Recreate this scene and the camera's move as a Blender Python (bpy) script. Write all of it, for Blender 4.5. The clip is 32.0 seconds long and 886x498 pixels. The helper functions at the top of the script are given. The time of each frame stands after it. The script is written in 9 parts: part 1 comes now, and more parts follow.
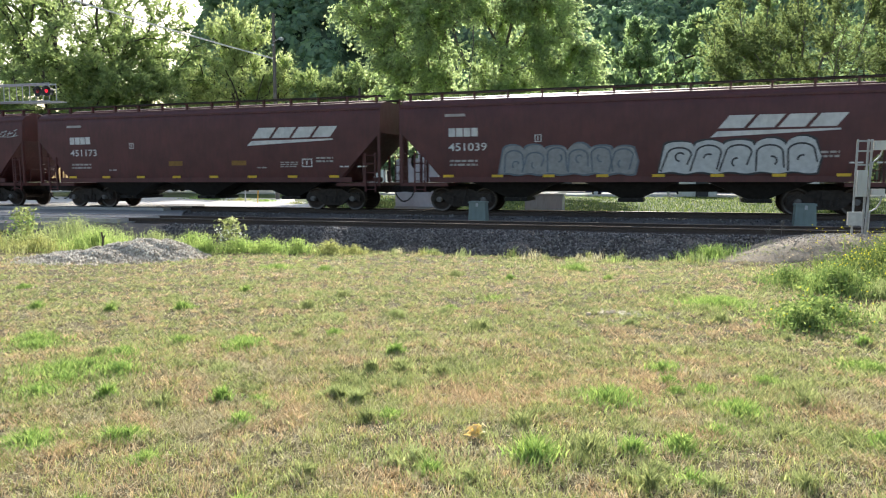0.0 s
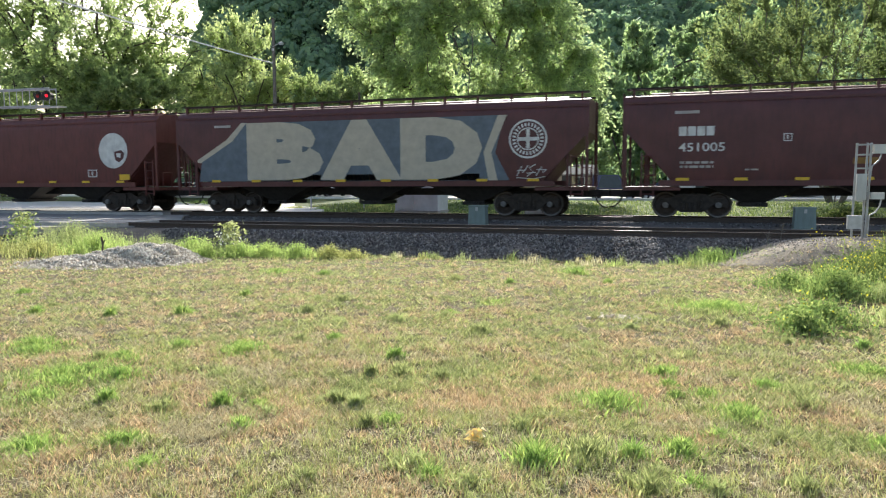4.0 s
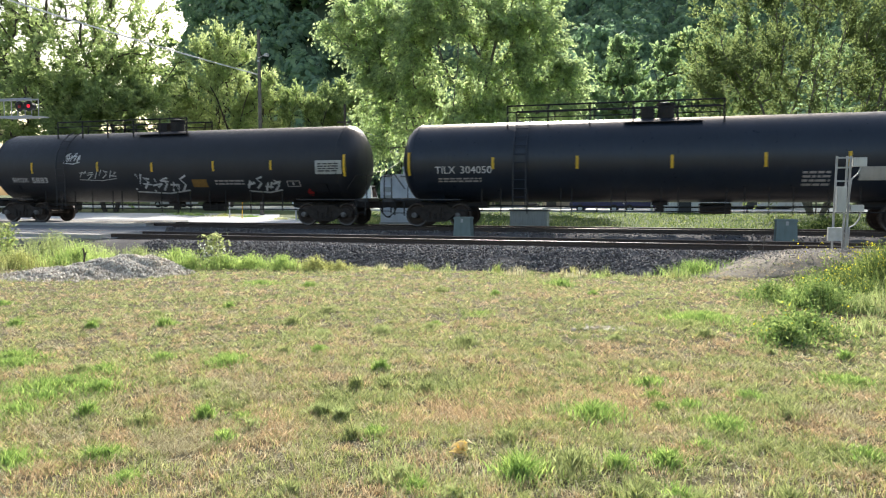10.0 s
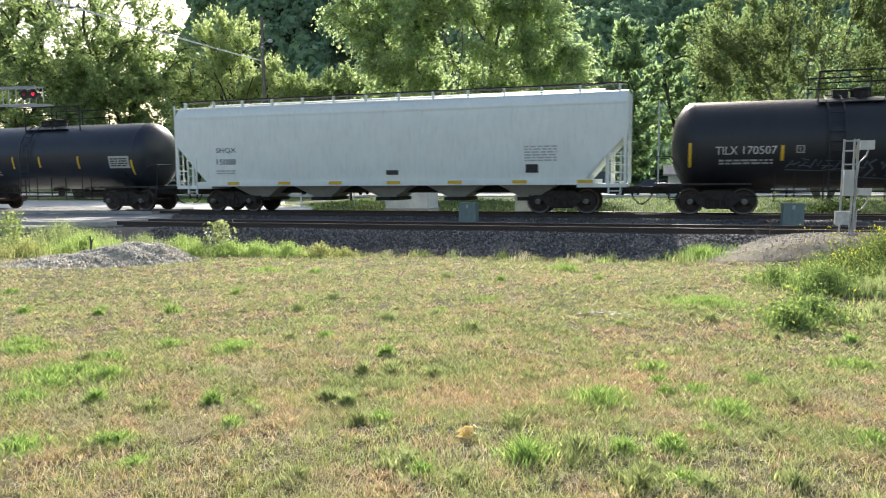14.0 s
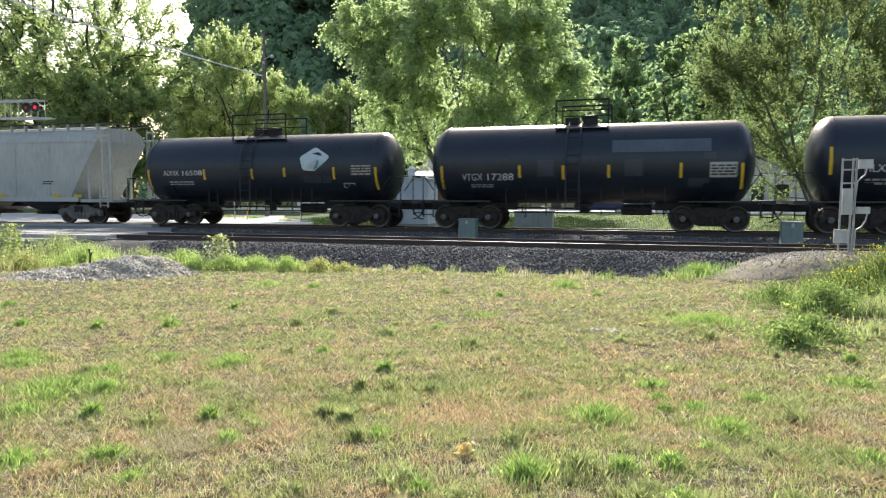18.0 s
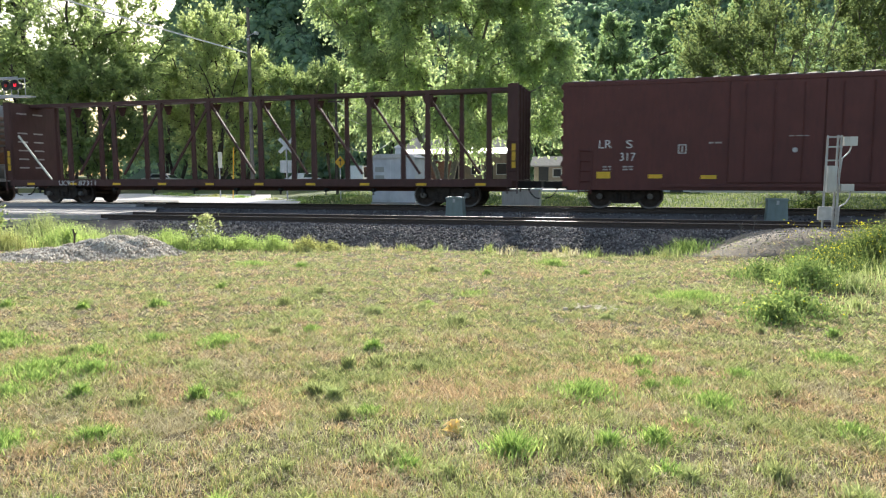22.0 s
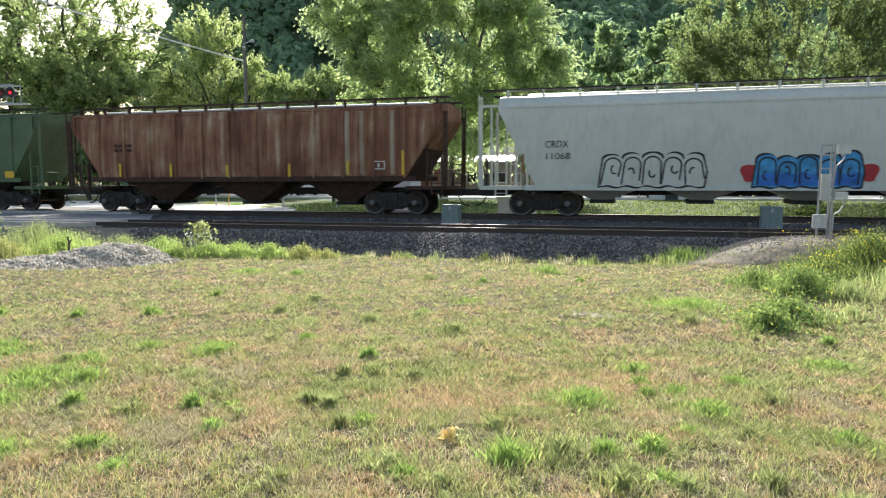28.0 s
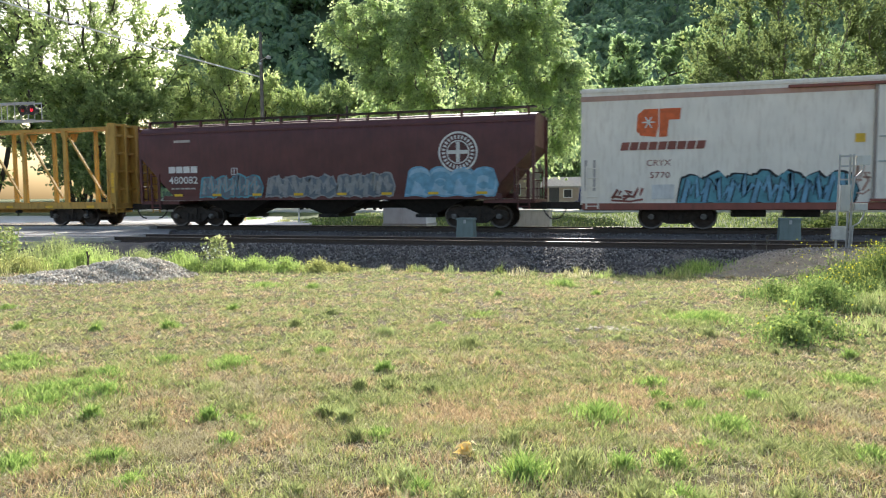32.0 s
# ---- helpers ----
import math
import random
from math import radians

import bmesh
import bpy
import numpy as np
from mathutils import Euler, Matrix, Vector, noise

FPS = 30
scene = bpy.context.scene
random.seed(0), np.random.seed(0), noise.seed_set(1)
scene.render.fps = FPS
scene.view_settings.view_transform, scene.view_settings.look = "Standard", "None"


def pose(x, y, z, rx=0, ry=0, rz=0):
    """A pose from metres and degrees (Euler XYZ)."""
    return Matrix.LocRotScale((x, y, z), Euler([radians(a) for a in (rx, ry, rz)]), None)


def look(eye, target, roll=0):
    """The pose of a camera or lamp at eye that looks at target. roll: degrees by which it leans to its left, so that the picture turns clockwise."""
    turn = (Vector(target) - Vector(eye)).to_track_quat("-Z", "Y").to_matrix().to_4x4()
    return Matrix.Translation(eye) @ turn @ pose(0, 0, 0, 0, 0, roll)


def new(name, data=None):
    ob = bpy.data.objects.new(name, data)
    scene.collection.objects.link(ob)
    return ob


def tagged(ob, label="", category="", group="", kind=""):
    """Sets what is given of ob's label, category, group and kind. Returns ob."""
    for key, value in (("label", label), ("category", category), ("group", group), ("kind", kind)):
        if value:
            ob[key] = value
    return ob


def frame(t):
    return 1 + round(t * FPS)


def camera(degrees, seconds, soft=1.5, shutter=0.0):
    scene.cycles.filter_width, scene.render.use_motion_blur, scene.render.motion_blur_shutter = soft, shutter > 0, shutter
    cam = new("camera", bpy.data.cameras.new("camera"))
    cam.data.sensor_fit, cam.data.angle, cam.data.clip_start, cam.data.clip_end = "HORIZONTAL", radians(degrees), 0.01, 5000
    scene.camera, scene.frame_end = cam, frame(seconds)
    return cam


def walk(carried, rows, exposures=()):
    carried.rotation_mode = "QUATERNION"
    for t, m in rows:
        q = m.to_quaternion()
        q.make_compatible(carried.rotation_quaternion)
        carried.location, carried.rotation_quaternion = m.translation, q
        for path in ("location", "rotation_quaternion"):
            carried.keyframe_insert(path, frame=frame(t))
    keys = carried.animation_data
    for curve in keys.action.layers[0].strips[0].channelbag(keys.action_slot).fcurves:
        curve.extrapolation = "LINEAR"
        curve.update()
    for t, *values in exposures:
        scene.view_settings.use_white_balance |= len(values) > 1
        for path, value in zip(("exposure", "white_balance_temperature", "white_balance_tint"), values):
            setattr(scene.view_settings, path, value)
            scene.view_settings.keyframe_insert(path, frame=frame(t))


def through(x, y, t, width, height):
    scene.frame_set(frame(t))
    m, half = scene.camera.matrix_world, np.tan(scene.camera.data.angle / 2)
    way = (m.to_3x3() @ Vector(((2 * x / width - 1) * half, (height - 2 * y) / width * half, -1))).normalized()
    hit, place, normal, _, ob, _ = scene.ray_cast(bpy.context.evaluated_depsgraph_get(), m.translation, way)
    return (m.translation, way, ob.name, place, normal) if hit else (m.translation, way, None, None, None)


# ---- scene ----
cam = camera(64.0, 32.0, soft=1.1, shutter=0.12)
EYE = Vector((0.0, 0.0, 1.267))
PATH = [  # seconds, pitch, roll, yaw to the left, in degrees
    (0.0, -5.653, -0.104, 17.785), (0.5, -5.488, -0.336, 17.790), (1.0, -5.423, -0.354, 17.853), (1.5, -5.281, -0.112, 17.894),
    (2.0, -5.113, 0.052, 17.959), (2.5, -5.088, -0.177, 18.057), (3.0, -5.258, -0.275, 17.970), (3.5, -5.382, -0.224, 17.880),
    (5.5, -4.808, -0.171, 17.504), (6.0, -4.752, -0.101, 17.453), (6.5, -4.914, -0.030, 17.378), (7.0, -5.074, 0.079, 17.288),
    (7.5, -5.073, 0.087, 17.163), (8.0, -4.772, -0.016, 17.035), (8.5, -4.459, -0.115, 16.872), (9.0, -4.203, -0.302, 16.769),
    (9.5, -4.272, 0.038, 16.614), (10.0, -4.384, -0.064, 16.582), (10.5, -4.561, -0.019, 16.502), (11.0, -4.891, -0.209, 16.461),
    (11.5, -5.314, -0.166, 16.309), (12.0, -5.698, -0.364, 16.284), (12.5, -5.977, -0.443, 16.478), (13.0, -6.004, -0.492, 16.686),
    (13.5, -5.812, -0.478, 16.916), (14.0, -5.523, -0.400, 17.015), (14.5, -5.239, -0.259, 17.154), (16.5, -4.908, -0.120, 17.102),
    (17.0, -4.763, -0.014, 17.012), (17.5, -4.468, 0.193, 16.985), (18.0, -4.265, 0.025, 16.954), (18.5, -4.290, -0.371, 16.920),
    (19.0, -4.443, -0.749, 16.923), (19.5, -4.699, -0.479, 16.896), (20.0, -4.909, -0.220, 16.806), (20.5, -5.059, -0.059, 16.672),
    (21.0, -5.208, 0.081, 16.479), (21.5, -5.601, 0.172, 16.148), (22.0, -6.000, -0.154, 15.944), (22.5, -6.186, -0.269, 15.673),
    (23.0, -6.307, -0.075, 15.433), (23.5, -6.351, -0.111, 15.188), (24.0, -6.352, -0.369, 14.951), (24.5, -6.088, -0.652, 14.690),
    (25.0, -5.756, -0.725, 14.607), (25.5, -5.470, -0.468, 14.641), (27.5, -5.361, -0.151, 15.463), (28.0, -5.384, -0.107, 15.599),
    (28.5, -5.531, -0.158, 15.731), (29.0, -6.152, -0.134, 15.824), (29.5, -6.631, -0.104, 15.934), (30.0, -6.700, -0.246, 16.084),
    (30.5, -6.287, -0.379, 16.270), (31.0, -5.541, -0.554, 16.525), (31.5, -4.820, -0.729, 16.733), (32.0, -4.299, -0.431, 16.816),
]

def aim(pitch, roll, yaw):
    """The pose of the tripod head, from degrees."""
    p, w = radians(pitch), radians(yaw)
    ahead = Vector((-math.sin(w) * math.cos(p), math.cos(w) * math.cos(p), math.sin(p)))
    return look(EYE, EYE + ahead, roll)


walk(cam, [(t, aim(p, r, w)) for t, p, r, w in PATH], exposures=[(0.0, 0.68), (32.0, 0.68)])

# ---- light: a low sun behind the train, hazy bright sky ----
SUN_AZ, SUN_EL = 10.0, 27.5        # degrees to the left of +y, and above the horizon
world = bpy.data.worlds.new("sky")
scene.world = world
world.use_nodes = True
wn = world.node_tree
sky = wn.nodes.new("ShaderNodeTexSky")
sky.sky_type = "NISHITA"
sky.sun_disc = False
sky.sun_elevation = radians(SUN_EL)
sky.sun_rotation = radians(-SUN_AZ)
sky.air_density, sky.dust_density, sky.ozone_density = 1.1, 4.0, 0.7
wn.links.new(sky.outputs[0], wn.nodes["Background"].inputs[0])
wn.nodes["Background"].inputs[1].default_value = 0.15
sun = new("sun", bpy.data.lights.new("sun", "SUN"))
sun.data.energy, sun.data.angle, sun.data.color = 4.9, radians(0.6), (1.0, 0.965, 0.91)
sun_dir = Vector((-math.sin(radians(SUN_AZ)) * math.cos(radians(SUN_EL)), math.cos(radians(SUN_AZ)) * math.cos(radians(SUN_EL)), math.sin(radians(SUN_EL))))
sun.matrix_world = look(sun_dir * 60, (0, 0, 0))
scene.view_settings.exposure = 0.68

# ---- mesh tools ----


class Shape:
    """Collects boxes, tubes, prisms and lofts into one mesh."""

    def __init__(self):
        self.v, self.f = [], []

    def add(self, verts, faces):
        n = len(self.v)
        self.v += [tuple(p) for p in verts]
        self.f += [tuple(i + n for i in face) for face in faces]
        return self

    def box(self, x0, x1, y0, y1, z0, z1):
        return self.add([(x, y, z) for x in (x0, x1) for y in (y0, y1) for z in (z0, z1)],
                        [(0, 1, 3, 2), (4, 6, 7, 5), (0, 4, 5, 1), (2, 3, 7, 6), (0, 2, 6, 4), (1, 5, 7, 3)])

    def bar(self, a, b, w, h=None):
        """A square bar from a to b."""
        return self.tube(a, b, w * 0.7071, (h or w) * 0.7071, 4, math.pi / 4)

    def tube(self, a, b, r, r2=None, n=8, turn=0.0, r_end=None):
        a, b = Vector(a), Vector(b)
        d = (b - a).normalized()
        up = Vector((0, 0, 1)) if abs(d.z) < 0.9 else Vector((1, 0, 0))
        s = d.cross(up).normalized()
        u = s.cross(d)
        r2 = r if r2 is None else r2
        k = 1.0 if r_end is None else r_end / r
        ring = [(math.cos(turn + 2 * math.pi * i / n), math.sin(turn + 2 * math.pi * i / n)) for i in range(n)]
        verts = [a + s * c * r + u * q * r2 for c, q in ring] + [b + s * c * r * k + u * q * r2 * k for c, q in ring]
        faces = [(i, (i + 1) % n, n + (i + 1) % n, n + i) for i in range(n)]
        return self.add(verts, faces + [tuple(reversed(range(n))), tuple(range(n, 2 * n))])

    def path(self, pts, r, n=6):
        """One bent tube through the points."""
        pts = [Vector(p) for p in pts]
        verts, side = [], None
        for i, p in enumerate(pts):
            d = (pts[min(i + 1, len(pts) - 1)] - pts[max(i - 1, 0)]).normalized()
            if side is None:
                side = d.cross(Vector((0, 0, 1)) if abs(d.z) < 0.9 else Vector((1, 0, 0))).normalized()
            else:
                side = (side - d * side.dot(d)).normalized()
            u = side.cross(d)
            verts += [p + side * math.cos(2 * math.pi * k / n) * r + u * math.sin(2 * math.pi * k / n) * r for k in range(n)]
        m = len(pts)
        faces = [(i * n + k, i * n + (k + 1) % n, (i + 1) * n + (k + 1) % n, (i + 1) * n + k) for i in range(m - 1) for k in range(n)]
        return self.add(verts, faces + [tuple(reversed(range(n))), tuple(range((m - 1) * n, m * n))])

    def prism(self, poly, y0, y1, axis="y"):
        """A polygon of (x, z) pushed along y; axis 'x': (y, z) along x; 'z': (x, y) along z."""
        put = {"y": lambda p, d: (p[0], d, p[1]), "x": lambda p, d: (d, p[0], p[1]), "z": lambda p, d: (p[0], p[1], d)}[axis]
        n = len(poly)
        verts = [put(p, y0) for p in poly] + [put(p, y1) for p in poly]
        return self.add(verts, [(i, (i + 1) % n, n + (i + 1) % n, n + i) for i in range(n)] + [tuple(reversed(range(n))), tuple(range(n, 2 * n))])

    def loft(self, rings, closed=True, caps=True):
        n = len(rings[0])
        verts = [p for ring in rings for p in ring]
        faces = []
        for k in range(len(rings) - 1):
            for i in range(n if closed else n - 1):
                j = (i + 1) % n
                faces.append((k * n + i, k * n + j, (k + 1) * n + j, (k + 1) * n + i))
        if caps:
            faces += [tuple(reversed(range(n))), tuple(range((len(rings) - 1) * n, len(rings) * n))]
        return self.add(verts, faces)

    def lathe(self, profile, n=24, axis="y"):
        """Profile of (radius, along), turned about the axis."""
        rings = []
        for r, d in profile:
            ring = []
            for i in range(n):
                c, s = math.cos(2 * math.pi * i / n) * r, math.sin(2 * math.pi * i / n) * r
                ring.append({"x": (d, c, s), "y": (c, d, s), "z": (c, s, d)}[axis])
            rings.append(ring)
        return self.loft(rings)

    def mesh(self, name, smooth=False):
        me = bpy.data.meshes.new(name)
        me.from_pydata(self.v, [], self.f)
        bm = bmesh.new()
        bm.from_mesh(me)
        bmesh.ops.recalc_face_normals(bm, faces=bm.faces)
        bm.to_mesh(me)
        bm.free()
        if smooth:
            me.polygons.foreach_set("use_smooth", [True] * len(me.polygons))
            me.set_sharp_from_angle(angle=radians(40))
        return me


def quick_mesh(name, verts, faces):
    """A mesh from arrays: verts (n, 3), faces (m, k)."""
    verts, faces = np.asarray(verts, np.float32), np.asarray(faces, np.int32)
    me = bpy.data.meshes.new(name)
    me.vertices.add(len(verts))
    me.vertices.foreach_set("co", verts.ravel())
    me.loops.add(faces.size)
    me.loops.foreach_set("vertex_index", faces.ravel())
    me.polygons.add(len(faces))
    me.polygons.foreach_set("loop_start", np.arange(0, faces.size, faces.shape[1], dtype=np.int32))
    me.update(calc_edges=True)
    return me


def part(name, me, material, parent, label="", at=None):
    """One mesh as a part under a thing or under another part."""
    if isinstance(me, Shape):
        me = me.mesh(name)
    if material is not None and not me.materials:
        me.materials.append(material)
    ob = new(name, me)
    ob.parent = parent
    if at is not None:
        ob.location = at
    if label:
        ob["label"] = label
    return ob


def thing(name, label, category, group="", kind="", at=(0, 0, 0), turn=0.0, me=None, material=None):
    """A top-level thing: an Empty at its base, or one mesh."""
    if isinstance(me, Shape):
        me = me.mesh(name)
    if me is not None and material is not None:
        me.materials.append(material)
    ob = new(name, me)
    ob.location = at
    ob.rotation_euler = (0, 0, radians(turn))
    return tagged(ob, label, category, group, kind)

# ---- materials ----


def nodes_of(name):
    m = bpy.data.materials.new(name)
    m.use_nodes = True
    return m, m.node_tree.nodes, m.node_tree.links, m.node_tree.nodes["Principled BSDF"]


def ramp_of(n, lk, fac, stops):
    r = n.new("ShaderNodeValToRGB")
    el = r.color_ramp.elements
    while len(el) < len(stops):
        el.new(0.5)
    for e, (p, c) in zip(el, stops):
        e.position, e.color = p, (*c, 1) if len(c) == 3 else c
    lk.new(fac, r.inputs[0])
    return r.outputs[0]


def noise_of(n, lk, scale, detail=4, rough=0.6, stretch=(1, 1, 1), space="Object", seed=0.0):
    tc, mp, nz = n.new("ShaderNodeTexCoord"), n.new("ShaderNodeMapping"), n.new("ShaderNodeTexNoise")
    mp.inputs["Scale"].default_value = stretch
    mp.inputs["Location"].default_value = (seed, seed * 0.7, seed * 1.3)
    lk.new(tc.outputs[space], mp.inputs[0])
    lk.new(mp.outputs[0], nz.inputs["Vector"])
    nz.inputs["Scale"].default_value, nz.inputs["Detail"].default_value, nz.inputs["Roughness"].default_value = scale, detail, rough
    return nz.outputs["Fac"]


def mixed(n, lk, fac, a, b):
    x = n.new("ShaderNodeMix")
    x.data_type = "RGBA"
    for socket, v in ((x.inputs[0], fac), (x.inputs[6], a), (x.inputs[7], b)):
        if isinstance(v, (int, float)):
            socket.default_value = v
        elif isinstance(v, (tuple, list)):
            socket.default_value = (*v, 1)
        else:
            lk.new(v, socket)
    return x.outputs[2]


def bumped(n, lk, p, height, strength, dist=0.02):
    b = n.new("ShaderNodeBump")
    b.inputs["Strength"].default_value, b.inputs["Distance"].default_value = strength, dist
    lk.new(height, b.inputs["Height"])
    lk.new(b.outputs[0], p.inputs["Normal"])


def paint(name, color, rough=0.45, dirt=(0.10, 0.075, 0.05), grime=0.5, metal=0.0, streak=True, scale=1.2, seed=0.0, vary=0.12):
    """Weathered paint: two tones, fine grain, and dirt in vertical streaks."""
    m, n, lk, p = nodes_of(name)
    broad = noise_of(n, lk, scale, 3, 0.55, seed=seed)
    fine = noise_of(n, lk, 9.0, 5, 0.65, (1, 1, 0.18) if streak else (1, 1, 1), seed=seed + 3)
    dark = tuple(c * (1 - vary * 2) for c in color)
    base = ramp_of(n, lk, broad, [(0.3, dark), (0.7, color)])
    soil = ramp_of(n, lk, fine, [(0.48, (0, 0, 0)), (0.80, (grime, grime, grime))])
    lk.new(mixed(n, lk, soil, base, dirt), p.inputs["Base Color"])
    lk.new(ramp_of(n, lk, fine, [(0.3, (rough,) * 3), (0.75, (min(1, rough + 0.25),) * 3)]), p.inputs["Roughness"])
    p.inputs["Metallic"].default_value = metal
    bumped(n, lk, p, broad, 0.06, 0.05)
    return m


def plain(name, color, rough=0.6, metal=0.0, vary=0.2, scale=6.0, bump=0.15):
    """One colour with grain and small stains."""
    m, n, lk, p = nodes_of(name)
    a = noise_of(n, lk, scale, 5)
    lk.new(ramp_of(n, lk, a, [(0.3, tuple(c * (1 - vary) for c in color)), (0.72, tuple(min(1, c * (1 + vary)) for c in color))]), p.inputs["Base Color"])
    p.inputs["Roughness"].default_value, p.inputs["Metallic"].default_value = rough, metal
    bumped(n, lk, p, a, bump, 0.01)
    return m


def rusty(name, coat, rust, level, soft=0.12, rough=0.6, blots=(0.56, 0.70)):
    """A coat of paint with a ragged rusty or repainted lower part: level is a height in metres above the rail."""
    m, n, lk, p = nodes_of(name)
    tc, sep = n.new("ShaderNodeTexCoord"), n.new("ShaderNodeSeparateXYZ")
    lk.new(tc.outputs["Object"], sep.inputs[0])
    wob = noise_of(n, lk, 0.8, 3, 0.6, (1, 1, 0.35))
    mul = n.new("ShaderNodeMath")
    mul.operation = "MULTIPLY_ADD"
    lk.new(wob, mul.inputs[0])
    mul.inputs[1].default_value = 1.1
    lk.new(sep.outputs[2], mul.inputs[2])
    mr = n.new("ShaderNodeMapRange")
    mr.inputs[1].default_value, mr.inputs[2].default_value = level + 0.55 - soft, level + 0.55 + soft
    lk.new(mul.outputs[0], mr.inputs[0])
    fine = noise_of(n, lk, 6.0, 6, 0.7, (1, 1, 0.25), seed=2)
    broad = noise_of(n, lk, 1.1, 4, 0.6, seed=5)
    rust_c = ramp_of(n, lk, fine, [(0.3, tuple(c * 0.55 for c in rust)), (0.55, rust), (0.8, tuple(min(1, c * 1.35) for c in rust))])
    coat_c = ramp_of(n, lk, broad, [(0.3, tuple(c * 0.8 for c in coat)), (0.7, coat)])
    blot = ramp_of(n, lk, broad, [(blots[0], (0, 0, 0)), (blots[1], (0.6, 0.6, 0.6))])
    upper = mixed(n, lk, blot, coat_c, rust_c)
    col = mixed(n, lk, mr.outputs[0], rust_c, upper)
    lk.new(col, p.inputs["Base Color"])
    p.inputs["Roughness"].default_value = rough
    bumped(n, lk, p, fine, 0.12, 0.02)
    return m


def leaf_mat(name, a, b, c, thin=0.5, through=(1.7, 1.8, 1.45)):
    """Leaves: three greens by leaf, light comes through."""
    m, n, lk, p = nodes_of(name)
    geo = n.new("ShaderNodeNewGeometry")
    col = ramp_of(n, lk, geo.outputs["Random Per Island"], [(0.0, a), (0.5, b), (1.0, c)])
    lk.new(col, p.inputs["Base Color"])
    p.inputs["Roughness"].default_value = 0.7
    p.inputs["Specular IOR Level"].default_value = 0.18
    tr, mx = n.new("ShaderNodeBsdfTranslucent"), n.new("ShaderNodeMixShader")
    boost = n.new("ShaderNodeMix")
    boost.data_type, boost.blend_type = "RGBA", "MULTIPLY"
    boost.inputs[0].default_value = 1.0
    lk.new(col, boost.inputs[6])
    boost.inputs[7].default_value = (*through, 1)
    lk.new(boost.outputs[2], tr.inputs[0])
    mx.inputs[0].default_value = thin
    lk.new(p.outputs[0], mx.inputs[1])
    lk.new(tr.outputs[0], mx.inputs[2])
    lk.new(mx.outputs[0], n["Material Output"].inputs[0])
    return m


def ground_mat(name, cols, s1, s2, bump=0.4, rough=0.95, s3=None):
    """Earth or turf: broad patches and fine grain over three or more colours."""
    m, n, lk, p = nodes_of(name)
    a, b = noise_of(n, lk, s1, 4, 0.6), noise_of(n, lk, s2, 6, 0.7, seed=4)
    add = n.new("ShaderNodeMath")
    add.operation = "MULTIPLY_ADD"
    lk.new(b, add.inputs[0])
    add.inputs[1].default_value = 0.55
    half = n.new("ShaderNodeMath")
    half.operation = "MULTIPLY"
    lk.new(a, half.inputs[0])
    half.inputs[1].default_value = 0.5
    lk.new(half.outputs[0], add.inputs[2])
    k = len(cols) - 1
    lk.new(ramp_of(n, lk, add.outputs[0], [(0.33 + 0.36 * i / k, c) for i, c in enumerate(cols)]), p.inputs["Base Color"])
    p.inputs["Roughness"].default_value = rough
    p.inputs["Specular IOR Level"].default_value = 0.2
    bumped(n, lk, p, b, bump, 0.04)
    return m


def stone_mat(name, a, b, c, rough=0.85, gloss=0.4):
    """Crushed stone, each piece with a grey of its own."""
    m, n, lk, p = nodes_of(name)
    geo = n.new("ShaderNodeNewGeometry")
    lk.new(ramp_of(n, lk, geo.outputs["Random Per Island"], [(0.0, a), (0.55, b), (1.0, c)]), p.inputs["Base Color"])
    p.inputs["Roughness"].default_value = rough
    p.inputs["Specular IOR Level"].default_value = gloss
    return m


# turf is coloured dark so the gaps between tufts read as shade
M_LAWN = ground_mat("turf", [(0.035, 0.035, 0.018), (0.12, 0.105, 0.06), (0.24, 0.20, 0.125), (0.11, 0.12, 0.05)], 9.0, 70.0, 0.8)
M_BLADE_DRY = leaf_mat("dry_grass", (0.21, 0.15, 0.085), (0.56, 0.43, 0.262), (0.80, 0.66, 0.45), 0.35, (1.5, 1.45, 1.35))
M_BLADE_PALE = leaf_mat("bleached_grass", (0.21, 0.185, 0.105), (0.47, 0.42, 0.262), (0.73, 0.675, 0.48), 0.31, (1.45, 1.45, 1.35))
M_BLADE_YELLOW = leaf_mat("yellow_green_grass", (0.165, 0.178, 0.062), (0.41, 0.43, 0.165), (0.63, 0.63, 0.30), 0.38, (1.5, 1.5, 1.3))
M_BLADE_GREEN = leaf_mat("green_grass", (0.13, 0.155, 0.07), (0.30, 0.335, 0.15), (0.52, 0.54, 0.28), 0.44, (1.5, 1.55, 1.3))
M_WEED = leaf_mat("weed_leaf", (0.14, 0.213, 0.0672), (0.23, 0.33, 0.112), (0.47, 0.549, 0.213), 0.5, (1.5, 1.6, 1.2))
M_CORNER = leaf_mat("corner_weed_leaf", (0.08, 0.13, 0.045), (0.185, 0.255, 0.09), (0.34, 0.39, 0.15), 0.44)
M_EDGE = leaf_mat("edge_weed_leaf", (0.16, 0.22, 0.085), (0.29, 0.365, 0.14), (0.46, 0.52, 0.22), 0.6, (1.6, 1.7, 1.3))
M_RANK = leaf_mat("rank_weed_leaf", (0.05, 0.08, 0.03), (0.12, 0.165, 0.055), (0.30, 0.335, 0.115), 0.42)
M_STRAW = leaf_mat("pale_straw", (0.44, 0.37, 0.23), (0.60, 0.53, 0.36), (0.80, 0.75, 0.60), 0.3)
M_BALLAST_BED = ground_mat("ballast_bed", [(0.077, 0.068, 0.065), (0.137, 0.124, 0.117), (0.19, 0.176, 0.165)], 0.8, 16.0, 0.9)
